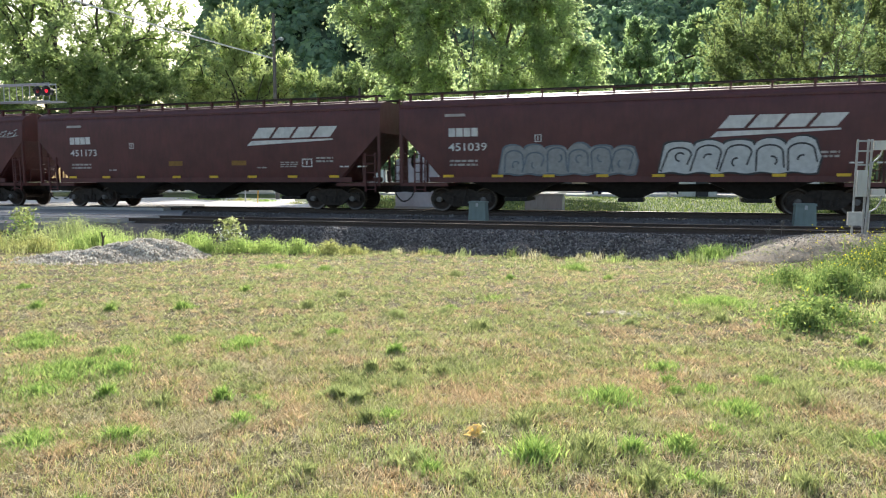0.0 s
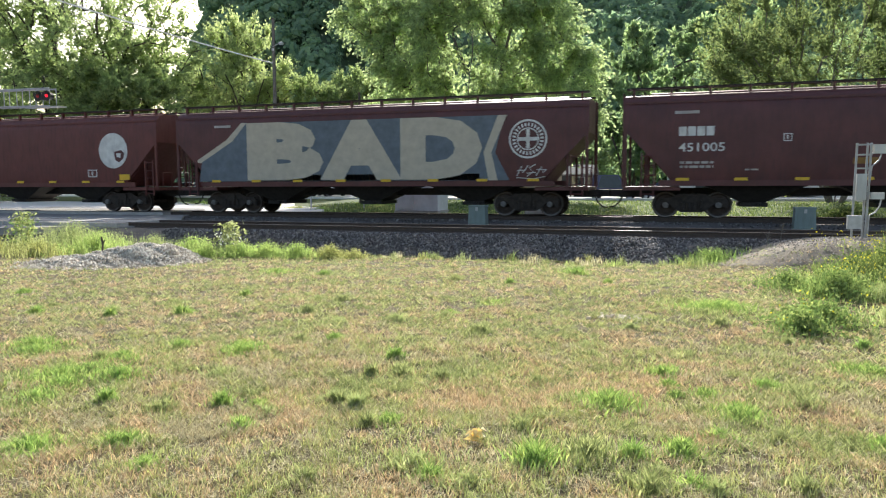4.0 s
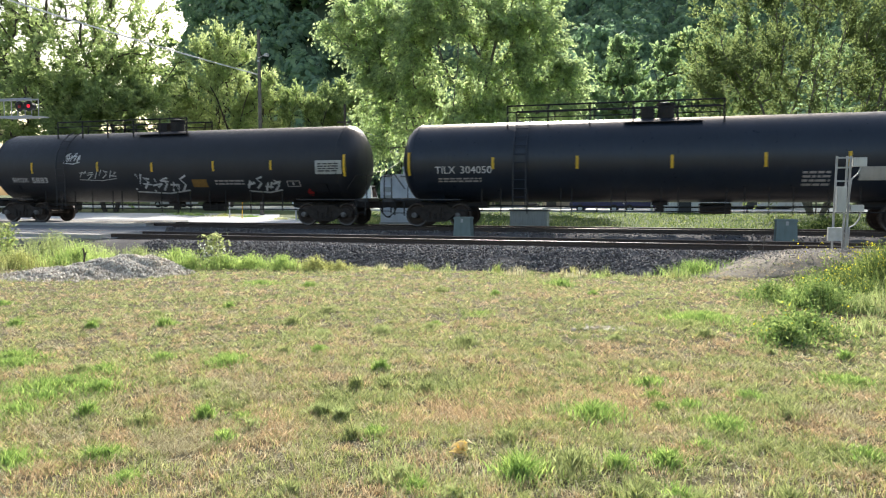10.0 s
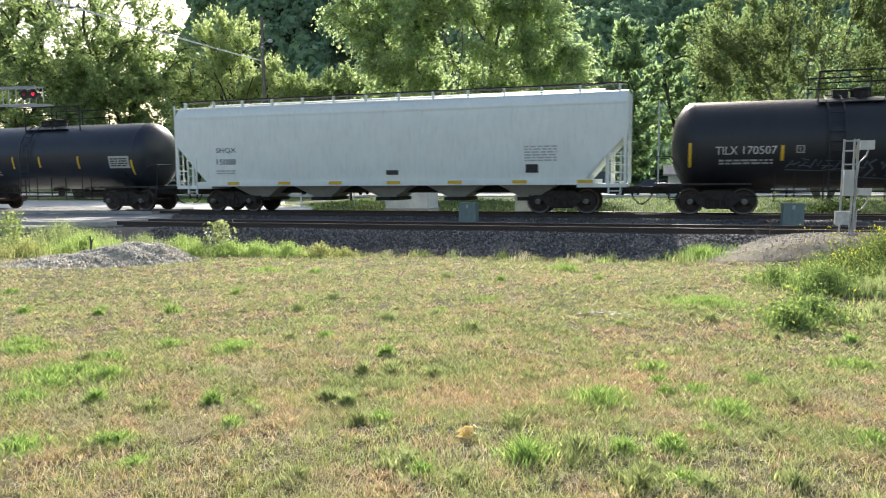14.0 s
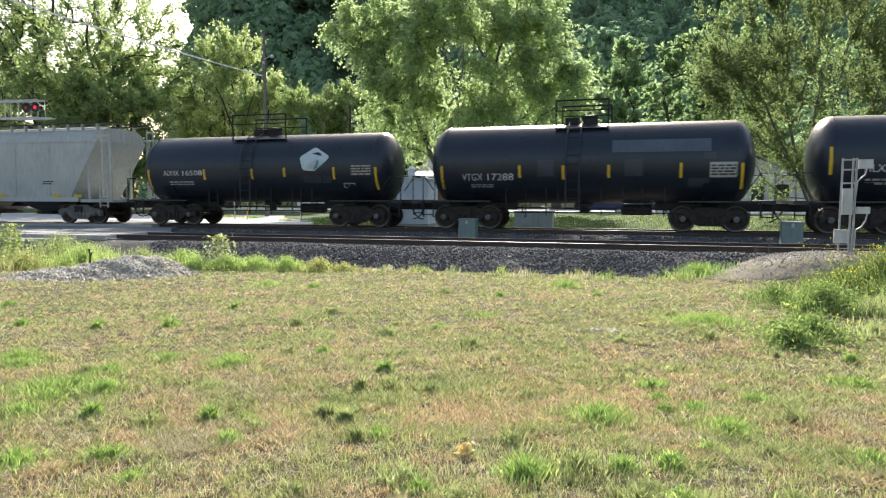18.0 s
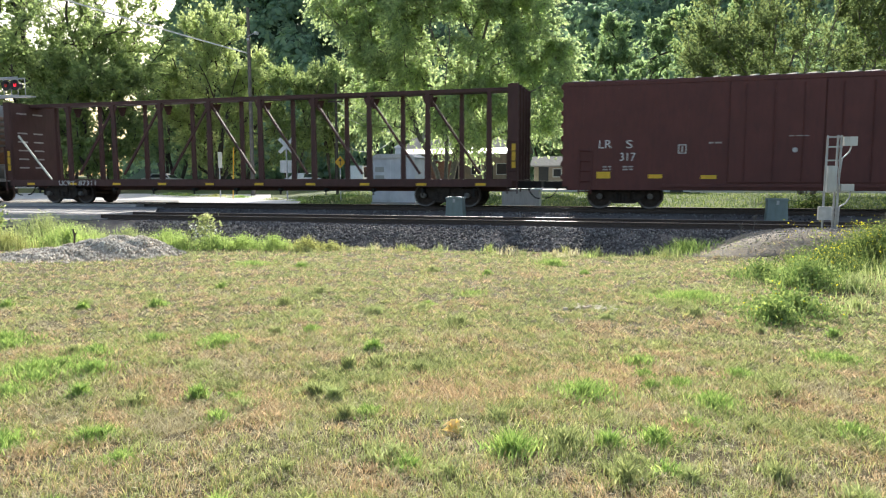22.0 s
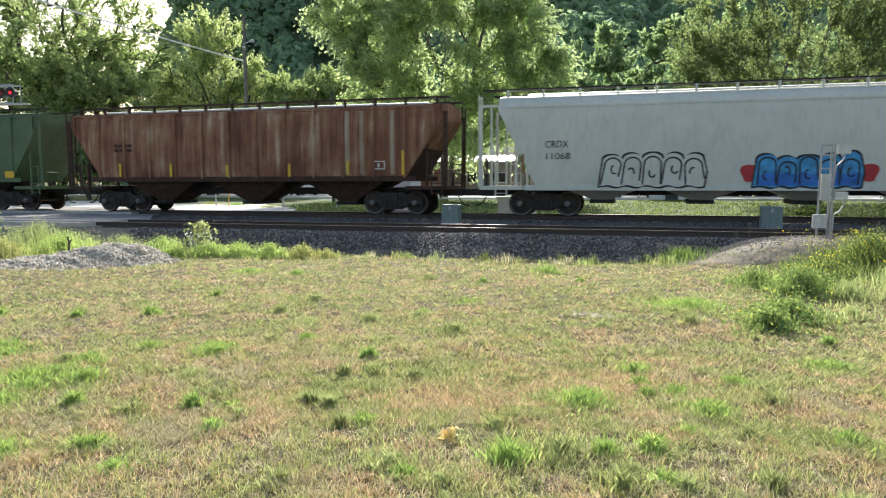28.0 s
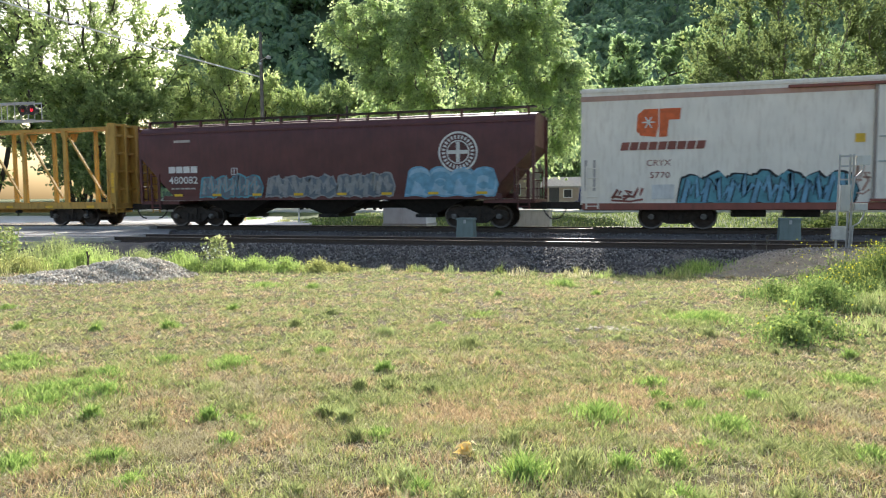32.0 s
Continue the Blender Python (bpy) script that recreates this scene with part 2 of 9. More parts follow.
M_STONE = stone_mat("ballast_stone", (0.068, 0.061, 0.06), (0.143, 0.131, 0.126), (0.30, 0.285, 0.265))
M_PILE = ground_mat("gravel_fines", [(0.30, 0.26, 0.20), (0.46, 0.41, 0.33), (0.60, 0.54, 0.45)], 1.5, 22.0, 0.9)
M_PILE_STONE = stone_mat("gravel_stone", (0.28, 0.235, 0.18), (0.55, 0.49, 0.395), (0.80, 0.74, 0.62))
M_RAMP_STONE = stone_mat("ramp_stone", (0.18, 0.155, 0.125), (0.32, 0.28, 0.235), (0.48, 0.435, 0.375))
M_DIRT = ground_mat("dirt", [(0.17, 0.14, 0.105), (0.27, 0.23, 0.175), (0.34, 0.30, 0.235)], 1.2, 14.0, 0.7)
M_ROAD = ground_mat("asphalt_grey", [(0.22, 0.21, 0.20), (0.30, 0.29, 0.275), (0.36, 0.35, 0.33)], 0.5, 24.0, 0.25)
M_FAR_GRASS = ground_mat("far_turf", [(0.06, 0.085, 0.032), (0.09, 0.12, 0.045), (0.13, 0.155, 0.065)], 0.25, 5.0, 0.4)
M_PAVE = ground_mat("pale_pavement", [(0.55, 0.53, 0.49), (0.66, 0.64, 0.60), (0.72, 0.70, 0.66)], 0.3, 9.0, 0.15)
M_RAIL = plain("rail_rust", (0.085, 0.062, 0.05), 0.8, 0.1, 0.3, 20)
M_RAIL_TOP = plain("rail_worn", (0.085, 0.078, 0.07), 0.5, 0.6, 0.2, 4, 0.05)
M_TIE = plain("tie_wood", (0.145, 0.12, 0.098), 0.9, 0, 0.35, 12, 0.5)
M_CONCRETE = plain("concrete", (0.42, 0.40, 0.37), 0.9, 0, 0.15, 8, 0.3)
M_STEEL_DARK = plain("underframe_black", (0.030, 0.027, 0.025), 0.75, 0.2, 0.35, 7)
M_WHEEL = plain("wheel_steel", (0.06, 0.045, 0.038), 0.6, 0.5, 0.4, 9)
M_TREAD = plain("wheel_rim_worn", (0.14, 0.125, 0.115), 0.5, 0.7, 0.2, 9)
M_TRUCK = plain("truck_casting", (0.045, 0.036, 0.03), 0.85, 0.1, 0.4, 8)
M_TRUCK_LIGHT = plain("truck_casting_grey", (0.20, 0.19, 0.18), 0.8, 0.1, 0.3, 8)
M_BARK = plain("bark", (0.085, 0.07, 0.055), 0.95, 0, 0.4, 5, 0.8)
M_BARK_GREY = plain("bark_grey", (0.16, 0.145, 0.125), 0.95, 0, 0.35, 5, 0.8)
M_LEAF_A = leaf_mat("cottonwood_leaf", (0.178, 0.221, 0.109), (0.232, 0.283, 0.133), (0.313, 0.362, 0.166), 0.62, (1.75, 1.85, 1.5))
M_LEAF_B = leaf_mat("willow_leaf", (0.259, 0.303, 0.162), (0.319, 0.369, 0.192), (0.396, 0.44, 0.223), 0.66, (1.8, 1.85, 1.55))
M_LEAF_D = leaf_mat("olive_willow_leaf", (0.107, 0.135, 0.0632), (0.14, 0.167, 0.0744), (0.186, 0.214, 0.093), 0.62, (1.65, 1.8, 1.5))
M_LEAF_C = leaf_mat("silver_green_leaf", (0.235, 0.288, 0.165), (0.309, 0.366, 0.206), (0.408, 0.456, 0.24), 0.66, (1.75, 1.85, 1.6))
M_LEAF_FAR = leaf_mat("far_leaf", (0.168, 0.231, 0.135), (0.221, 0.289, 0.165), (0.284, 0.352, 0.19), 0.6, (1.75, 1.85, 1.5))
# leaf colours raised to carry the haze over the distant bluff
M_LEAF_HILL_HAZY = leaf_mat("hazy_hill_leaf", (0.224, 0.325, 0.23), (0.302, 0.414, 0.274), (0.392, 0.504, 0.297), 0.50, (1.3, 1.4, 1.15))
M_GALV = plain("galvanised", (0.50, 0.51, 0.52), 0.5, 0.6, 0.15, 8)
M_TEAL = paint("teal_grey_paint", (0.25, 0.315, 0.295), 0.55, grime=0.25)
M_WHITE = paint("white_paint", (0.78, 0.78, 0.75), 0.5, grime=0.35)
M_LETTER = paint("letter_white", (0.78, 0.77, 0.73), 0.6, grime=0.25, scale=3)
M_LETTER_BLACK = plain("letter_black", (0.02, 0.02, 0.022), 0.6)
M_YELLOW = plain("reflector_yellow", (0.75, 0.47, 0.03), 0.45, 0, 0.12)
M_BLACK = plain("black_gloss", (0.012, 0.012, 0.014), 0.4)

# ---- ground: one sheet to the horizon, lawn, tracks, road ----
NEAR_Y, FAR_Y = 20.15, 27.75          # centre lines of the two tracks
RAIL_Y = 0.7525                        # rail centre from the track's centre


def smooth(a, b, x):
    t = np.clip((x - a) / (b - a), 0, 1)
    return t * t * (3 - 2 * t)


def ripple(x, y, s, seed=0.0):
    return (np.sin(x * 1.3 * s + seed) * np.cos(y * 1.1 * s + seed * 2) + 0.6 * np.sin(x * 2.9 * s + y * 2.3 * s + seed) + 0.4 * np.sin(y * 4.7 * s - x * 3.7 * s)) / 2


def ground_z(x, y):
    x, y = np.asarray(x, float), np.asarray(y, float)
    lawn = -0.27 - 0.021 * y + 0.05 * ripple(x, y, 0.35) + 0.012 * ripple(x, y, 2.3, 1.0) + 0.014 * ripple(x, y, 4.1, 3.0)
    lawn = lawn + 0.10 * np.exp(-((x - 0.5) ** 2 / 60 + (y - 12) ** 2 / 14)) + 0.25 * smooth(1.5, 7, x) * smooth(9, 13, y)
    bed = -0.62 + 0 * x
    z = lawn * (1 - smooth(15.5, 17.5, y)) + bed * smooth(15.5, 17.5, y)
    back = -0.45 + 0.010 * (y - 34)
    back = np.where(y > 110, 0.31, back)
    z = np.where(y > 30.5, bed * (1 - smooth(30.5, 34, y)) + back * smooth(30.5, 34, y), z)
    # dirt ramp beside the instrument post
    z = z + 0.62 * np.exp(-(((x - 4.6) / 3.0) ** 4 + ((y - 17.6) / 1.6) ** 4))
    # the crossing road climbs to the rails
    return z


def axis_steps(parts):
    out = []
    for a, b, n in parts:
        out += list(np.linspace(a, b, n, endpoint=False))
    return np.array(out + [parts[-1][1]])


gx = axis_steps([(-2500, -300, 12), (-300, -60, 24), (-60, -16, 60), (-16, 12, 190), (12, 60, 40), (60, 300, 20), (300, 2500, 12)])
gy = axis_steps([(-1500, -40, 12), (-40, 1, 20), (1, 19, 140), (19, 36, 34), (36, 120, 40), (120, 600, 16), (600, 3000, 8)])
GX, GY = np.meshgrid(gx, gy, indexing="ij")
gv = np.stack([GX, GY, ground_z(GX, GY)], -1).reshape(-1, 3)
ni, nj = len(gx), len(gy)
ii, jj = np.meshgrid(np.arange(ni - 1), np.arange(nj - 1), indexing="ij")
gf = np.stack([ii * nj + jj, (ii + 1) * nj + jj, (ii + 1) * nj + jj + 1, ii * nj + jj + 1], -1).reshape(-1, 4)
me = quick_mesh("ground", gv, gf)
me.materials.append(M_LAWN)
me.materials.append(M_FAR_GRASS)
mid_y = gv[gf[:, 0], 1]
me.polygons.foreach_set("material_index", (mid_y > 30).astype(np.int32))
me.polygons.foreach_set("use_smooth", [True] * len(gf))
ground = tagged(new("ground", me), "dry mown lawn and rough turf sloping to the railway", "ground", kind="structure")


def strip(name, poly, z, mat, label, category):
    """A sheet over the ground with a given outline, as a thin slab."""
    s = Shape().prism(poly, z - 0.25, z, "z")
    return tagged(thing(name, label, category, kind="structure", me=s, material=mat), label, category)


# ballast beds: a trapezoid profile along x, uneven shoulders
def bed(name, yc, lo, hi):
    xs = axis_steps([(-700, -60, 16), (-60, 30, 240), (30, 700, 16)])
    prof = [(-3.55, lo), (-3.0, -0.62), (-2.45, -0.42), (-1.9, -0.24), (-1.55, -0.17), (-0.7, -0.185), (0, -0.19), (0.7, -0.185), (1.55, -0.17), (1.9, -0.24), (2.5, -0.42), (3.1, hi)]
    rows = []
    for x in xs:
        rows.append([(x, yc + p + 0.10 * math.sin(x * 0.9 + p) + random.uniform(-0.06, 0.06), z + random.uniform(-0.025, 0.025)) for p, z in prof])
    v = np.array(rows).reshape(-1, 3)
    n = len(prof)
    a, b = np.meshgrid(np.arange(len(xs) - 1), np.arange(n - 1), indexing="ij")
    f = np.stack([a * n + b, (a + 1) * n + b, (a + 1) * n + b + 1, a * n + b + 1], -1).reshape(-1, 4)
    me = quick_mesh(name, v, f)
    me.materials.append(M_BALLAST_BED)
    return tagged(new(name, me), "dark grey crushed stone ballast under the track", "ballast", kind="structure")


bed("ballast_near", NEAR_Y, -0.95, -0.45)
bed("ballast_far", FAR_Y, -0.45, -0.9)


def rail_mesh():
    prof = [(-0.075, -0.17), (0.075, -0.17), (0.075, -0.155), (0.012, -0.13), (0.012, -0.045), (0.036, -0.035), (0.036, -0.014), (0.032, -0.0085), (0.022, -0.0040), (0.010, -0.0008), (0.0, 0.0), (-0.010, -0.0008), (-0.022, -0.0040), (-0.032, -0.0085), (-0.036, -0.014), (-0.036, -0.035), (-0.012, -0.045), (-0.012, -0.13), (-0.075, -0.155)]
    me = Shape().prism(prof, -800, 800, "x").mesh("rail")
    me.materials.append(M_RAIL)
    me.materials.append(M_RAIL_TOP)
    for pl in me.polygons:
        if pl.normal.z > 0.5 and abs(pl.center.z) < 0.012:
            pl.material_index = 1
    return me


RAIL = rail_mesh()
for yc, nm in ((NEAR_Y, "near"), (FAR_Y, "far")):
    for s in (-1, 1):
        ob = new("rail", RAIL)
        ob.location = (0, yc + s * RAIL_Y, 0)
        tagged(ob, "long steel rail with a polished head on wooden ties", "rail", "rails of the two tracks", "structure")
TIE = Shape().box(-0.115, 0.115, -1.3, 1.3, -0.36, -0.172).mesh("tie")
TIE.materials.append(M_TIE)
for yc in (NEAR_Y, FAR_Y):
    row = tagged(new("ties_near" if yc == NEAR_Y else "ties_far"), "dark creosoted wooden ties half sunk in ballast", "ties", kind="structure")
    for k in range(75):
        ob = new("tie", TIE)
        ob.parent = row
        ob.location = (-34 + k * 0.52, yc + 0.02 * math.sin(k * 2.1), 0.006 * math.sin(k * 5.3))
        ob.rotation_euler = (0, 0, 0.01 * math.sin(k * 3.7))

# ---- trees, hill ----


def leaves_at(rng, centres, size, long=1.7):
    """Small leaf faces round the given centres."""
    n = len(centres)
    a = rng.normal(size=(n, 3))
    a /= np.linalg.norm(a, axis=1, keepdims=True)
    b = np.cross(a, rng.normal(size=(n, 3)))
    b /= np.linalg.norm(b, axis=1, keepdims=True)
    s = size * rng.uniform(0.55, 1.35, (n, 1))
    v = np.stack([centres - a * s * long * 0.5, centres + b * s * 0.5, centres + a * s * long * 0.5, centres - b * s * 0.5], 1)
    return v.reshape(-1, 3)


def quads(n):
    return np.arange(n * 4, dtype=np.int32).reshape(-1, 4)


def leaves_along(rng, centres, axis, size, long=1.9):
    """Small leaf faces whose long axis follows the given twigs."""
    n = len(centres)
    a = axis + rng.normal(size=(n, 3)) * 0.45
    a /= np.linalg.norm(a, axis=1, keepdims=True)
    b = np.cross(a, rng.normal(size=(n, 3)))
    b /= np.linalg.norm(b, axis=1, keepdims=True)
    s = size * rng.uniform(0.5, 1.4, (n, 1))
    v = np.stack([centres - a * s * long * 0.5, centres + b * s * 0.5, centres + a * s * long * 0.5, centres - b * s * 0.5], 1)
    return v.reshape(-1, 3)


def limbs(rng, nodes, parents, tips, lift):
    """Joins each tip to the nearest older wood; returns places and parents."""
    run = [0.0]
    for k in range(1, len(nodes)):
        run.append(run[parents[k]] + float(np.linalg.norm(nodes[k] - nodes[parents[k]])) if parents[k] >= 0 else 0.0)
    for tip in tips:
        at, far = np.array(nodes), np.array(run)
        gap = at - tip
        cost = np.linalg.norm(gap, axis=1) + 0.22 * far + 1.6 * np.maximum(0, gap[:, 2] + 0.3)
        q = int(np.argmin(cost))
        start, length = at[q], float(np.linalg.norm(gap[q]))
        if length > 4.6:
            continue
        steps = max(2, int(length / 1.1))
        sway = rng.normal(size=3) * 0.07 * length
        for k in range(1, steps + 1):
            u = k / steps
            p = start + (tip - start) * u + sway * math.sin(math.pi * u) + np.array([0, 0, lift * length * math.sin(math.pi * u)])
            run.append(run[q] + length / steps)
            nodes.append(p)
            parents.append(q)
            q = len(nodes) - 1
    return nodes, parents


def tree(name, label, x, y, height, blobs, mat, count, size, seed, trunk_r=0.3, stems=1, bark=None, droop=0.0, clumps=90, reach=1.3, lean=0.0, open_top=0.0, fan=0.16, per=11, group=""):
    """A tapered trunk with forking limbs, and a crown of leaves strung along twigs. blobs: (dx, dy, z, rx, ry, rz) ellipsoids of the crown; droop: how far the twigs hang."""
    rng = np.random.default_rng(seed)
    z0 = float(ground_z(x, y)) - 0.1
    root = thing(name, label, "tree", group, at=(x, y, z0))
    vol = np.array([b[3] * b[4] * b[5] for b in blobs])
    pick = rng.choice(len(blobs), clumps, p=vol / vol.sum())
    d = rng.normal(size=(clumps, 3))
    d /= np.linalg.norm(d, axis=1, keepdims=True)
    r = rng.uniform(0.12, 1.0, (clumps, 1)) ** 0.5 * rng.uniform(0.85, 1.1, (clumps, 1))
    core = np.array([b[:3] for b in blobs])[pick]
    tips = core + d * r * np.array([b[3:] for b in blobs])[pick]
    tips = tips[tips[:, 2] > 0.9]
    tips = tips[np.argsort(np.hypot(tips[:, 0], tips[:, 1]) + 0.5 * tips[:, 2])]
    nodes, parents = [], []
    for s in range(stems):
        ang = 2 * math.pi * s / max(1, stems) + rng.uniform(0, 1)
        out = 0.0 if stems == 1 else rng.uniform(0.9, 1.9)
        p = np.array([0.25 * out * math.cos(ang), 0.25 * out * math.sin(ang), 0.0])
        d = np.array([fan * out * math.cos(ang) + lean, fan * out * math.sin(ang), 1.0])
        for k in range(10):
            nodes.append(p)
            parents.append(-1 if k == 0 else len(nodes) - 2)
            d = d / np.linalg.norm(d)
            p = p + d * (height * rng.uniform(0.72, 0.92) / 10)
            d = d + rng.normal(size=3) * 0.10
    trunk_n = len(nodes)
    nodes, parents = limbs(rng, nodes, parents, tips, 0.10 if droop >= 0 else -0.06)
    load = np.zeros(len(nodes))
    for k in range(len(nodes) - 1, -1, -1):
        load[k] = max(load[k], 1.0)
        if parents[k] >= 0:
            load[parents[k]] += load[k] if k >= trunk_n or parents[k] < trunk_n else 0
    top = max(load[:trunk_n].max(), 2.0)
    thick = np.maximum(0.011, trunk_r * (load / top) ** 0.44 * (1 if stems == 1 else 0.8))
    wood = Shape()
    for k, q in enumerate(parents):
        if q >= 0:
            r0 = min(thick[q], thick[k] * 1.25)
            wood.tube(nodes[q], nodes[k], r0, n=8 if r0 > 0.12 else 5 if r0 > 0.03 else 3, r_end=thick[k])
    ends = np.array(nodes[trunk_n:])
    ends = ends[ends[:, 2] > 1.2]
    mid = np.array([0.0, 0.0, tips[:, 2].mean()])
    away = (ends - mid) / np.maximum(1.0, np.linalg.norm(ends - mid, axis=1, keepdims=True))
    n = count // per
    k = rng.integers(0, len(ends), n)
    d = away[k] * 0.7 + rng.normal(size=(n, 3)) * 0.55 + np.array([0, 0, 0.25 if droop >= 0 else 0.7])
    d /= np.linalg.norm(d, axis=1, keepdims=True)
    ln = reach * rng.uniform(0.45, 1.35, (n, 1, 1))
    if open_top:
        high = smooth(height * 0.5, height * 0.85, ends[k][:, 2])
        full = rng.uniform(size=n) > open_top * high
        for j in np.nonzero(~full)[0][::2]:
            a = Vector(ends[k[j]])
            e = a + Vector(d[j]) * float(ln[j, 0, 0]) * 1.2
            wood.tube(a, e, 0.022, n=3, r_end=0.007)
        k, d, ln, n = k[full], d[full], ln[full], int(full.sum())
    part("trunk", wood.mesh("trunk", True), bark or M_BARK, root)
    t = rng.uniform(0.05, 1.0, (n, per, 1))
    fall = np.array([0, 0, max(0.0, droop)])
    c = ends[k][:, None] + d[:, None] * ln * t - fall * ln * t * t + rng.normal(size=(n, per, 3)) * 0.11
    axis = d[:, None] - fall * 2 * t
    axis = axis / np.linalg.norm(axis, axis=2, keepdims=True)
    c, axis = c.reshape(-1, 3), axis.reshape(-1, 3)
    keep = c[:, 2] > 0.5
    c, axis = c[keep], axis[keep]
    part("crown", quick_mesh("crown", leaves_along(rng, c, axis, size), quads(len(c))), mat, root)
    return root


def broad(x, top, w, d=None, low=2.5, n=7, seed=0):
    """Blobs for a broad crown of full width w and top height."""
    rng = np.random.default_rng(seed)
    d = d or w * 0.8
    out = [(0, 0, low + (top - low) * 0.55, w * 0.36, d * 0.36, (top - low) * 0.45)]
    for k in range(n):
        a = rng.uniform(0, 2 * math.pi)
        h = rng.uniform(0.15, 0.85)
        rr = w * 0.5 * math.sqrt(max(0.08, 1 - (2 * h - 0.85) ** 2)) * rng.uniform(0.6, 0.8)
        s = rng.uniform(0.14, 0.24) * w
        out.append((rr * math.cos(a), rr * math.sin(a) * d / w, low + (top - low) * h, s, s, s * 0.9))
    return out


tree("cottonwood_tree", "tall leafy cottonwood with a thin airy top behind the crossing", -54.0, 56, 25, broad(0, 26, 26, 16, 1.0, 12, 1), M_LEAF_A, 66000, 0.18, 11, 0.42, 3, clumps=330, reach=1.6, open_top=0.72)
tree("cottonwood_tree", "leafy cottonwood with pale green lower boughs", -47.2, 53, 15, [(0, 0, 8.6, 4.4, 3.6, 5.8), (-2.8, 0, 6.0, 3.0, 3.0, 4.4), (2.9, 0, 7.4, 2.6, 3.0, 4.6), (0, 0, 3.4, 4.2, 3.2, 2.6)], M_LEAF_A, 38000, 0.18, 52, 0.25, 2, clumps=150, reach=1.2)
tree("cottonwood_tree", "dark leafy tree at the edge of the road", -72.0, 62, 24, broad(0, 25, 22, 14, 0.8, 9, 3), M_LEAF_A, 15000, 0.32, 13, 0.4, 2, clumps=130, reach=1.8, open_top=0.6)
tree("willow_tree", "round pale green willow with upright stems", -43.7, 66, 18, [(0, 0, 11.4, 5.4, 4.6, 7.2), (-3.2, 0, 8.5, 3.0, 3.2, 5.0), (3.3, 0.5, 9.0, 2.9, 3.2, 5.4), (0.6, -1.5, 15.4, 2.6, 2.6, 3.4), (0, 0, 4.6, 4.2, 3.6, 3.2)], M_LEAF_B, 48000, 0.16, 14, 0.3, 7, clumps=220, reach=1.5, droop=-1, fan=0.20)
tree("small_tree", "small round bright green tree behind the crossing", -34.5, 75, 13.5, broad(0, 14.2, 9.5, 8, 1.2, 7, 5), M_LEAF_A, 24000, 0.18, 15, 0.2, 3, clumps=120, reach=1.2)
tree("small_tree", "slender pale green tree beside the willow", -36.0, 68, 15, [(0, 0, 9.5, 3.0, 3.0, 5.6), (0.5, 0, 5.0, 2.8, 2.8, 3.2)], M_LEAF_A, 12000, 0.17, 19, 0.16, 2, clumps=70, reach=1.1)
tree("poplar_tree", "great spreading grey-green tree with a forked leaning trunk", -17.0, 60, 20, [(0, 0, 13.2, 8.6, 3.6, 7.0), (-6.6, 0.5, 14.8, 4.2, 3, 4.8), (6.6, 0, 13.6, 4.4, 3.0, 5.6), (-9.8, 0, 17.0, 3.0, 3, 2.4), (8.8, -1, 8.6, 2.9, 3.2, 4.2), (-5.2, 0, 8.0, 3.6, 3.2, 3.2), (2.4, -1, 7.0, 4.4, 3.6, 3.4), (0, 0, 17.0, 8.0, 3.4, 3.2)], M_LEAF_C, 120000, 0.165, 16, 0.36, 3, M_BARK_GREY, clumps=420, droop=0.6, reach=1.6, per=12)
tree("willow_tree", "broad yellow-green willow with many thin upright stems", 11.0, 56, 18, [(0, 0, 11.0, 7.6, 3.0, 8.4), (-5.2, -0.5, 10.0, 4.0, 2.6, 6.6), (5.4, 0, 9.5, 4.2, 2.6, 6.6), (-2.0, -0.5, 16.0, 3.6, 2.4, 3.4), (0, -0.5, 4.6, 7.6, 2.8, 3.6)], M_LEAF_D, 52000, 0.13, 17, 0.16, 9, M_BARK_GREY, clumps=300, droop=-1, reach=1.6, fan=0.30, per=14)
tree("willow_tree", "pale willow beyond the road", 27.0, 60, 18, broad(0, 19, 17, 12, 1.5, 8, 8), M_LEAF_D, 18000, 0.22, 18, 0.3, 5, clumps=130, droop=0.8, reach=1.8)
for k, (x, y, h, w) in enumerate([(-5.0, 98, 22, 13), (3.5, 104, 25, 14), (-27.0, 104, 18, 14), (10.5, 110, 27, 15), (-58, 95, 22, 18), (-15, 112, 22, 16), (24, 100, 24, 18), (-85, 90, 20, 20), (40, 90, 22, 18), (-42, 112, 24, 16), (-68.5, 90, 24, 15), (-62, 84, 21, 13)]):
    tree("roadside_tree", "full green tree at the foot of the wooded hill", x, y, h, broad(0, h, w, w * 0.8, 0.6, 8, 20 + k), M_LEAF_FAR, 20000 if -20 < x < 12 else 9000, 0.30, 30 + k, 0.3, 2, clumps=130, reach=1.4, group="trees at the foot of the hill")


def hill_z(x, y):
    """The bluff: a long ridge, steep behind the crossing, where it also falls away."""
    x, y = np.asarray(x, float), np.asarray(y, float)
    side = x / np.maximum(y, 1)
    steep = 1 - smooth(-0.34, -0.14, side)
    rise = (steep * smooth(120, 232, y) * 92 + (1 - steep) * smooth(105, 430, y) * 122) * np.minimum(np.sqrt(x * x + y * y) / np.maximum(y, 1), 1.5)
    west = smooth(-0.80, -0.64, side)
    bump = 7 * ripple(x, y, 0.018, 0.4) + 3 * ripple(x, y, 0.05, 2.0)
    return -1.5 + rise * west * (0.95 + 0.05 * np.sin(x * 0.012 + 1)) + bump * smooth(140, 200, y) * west


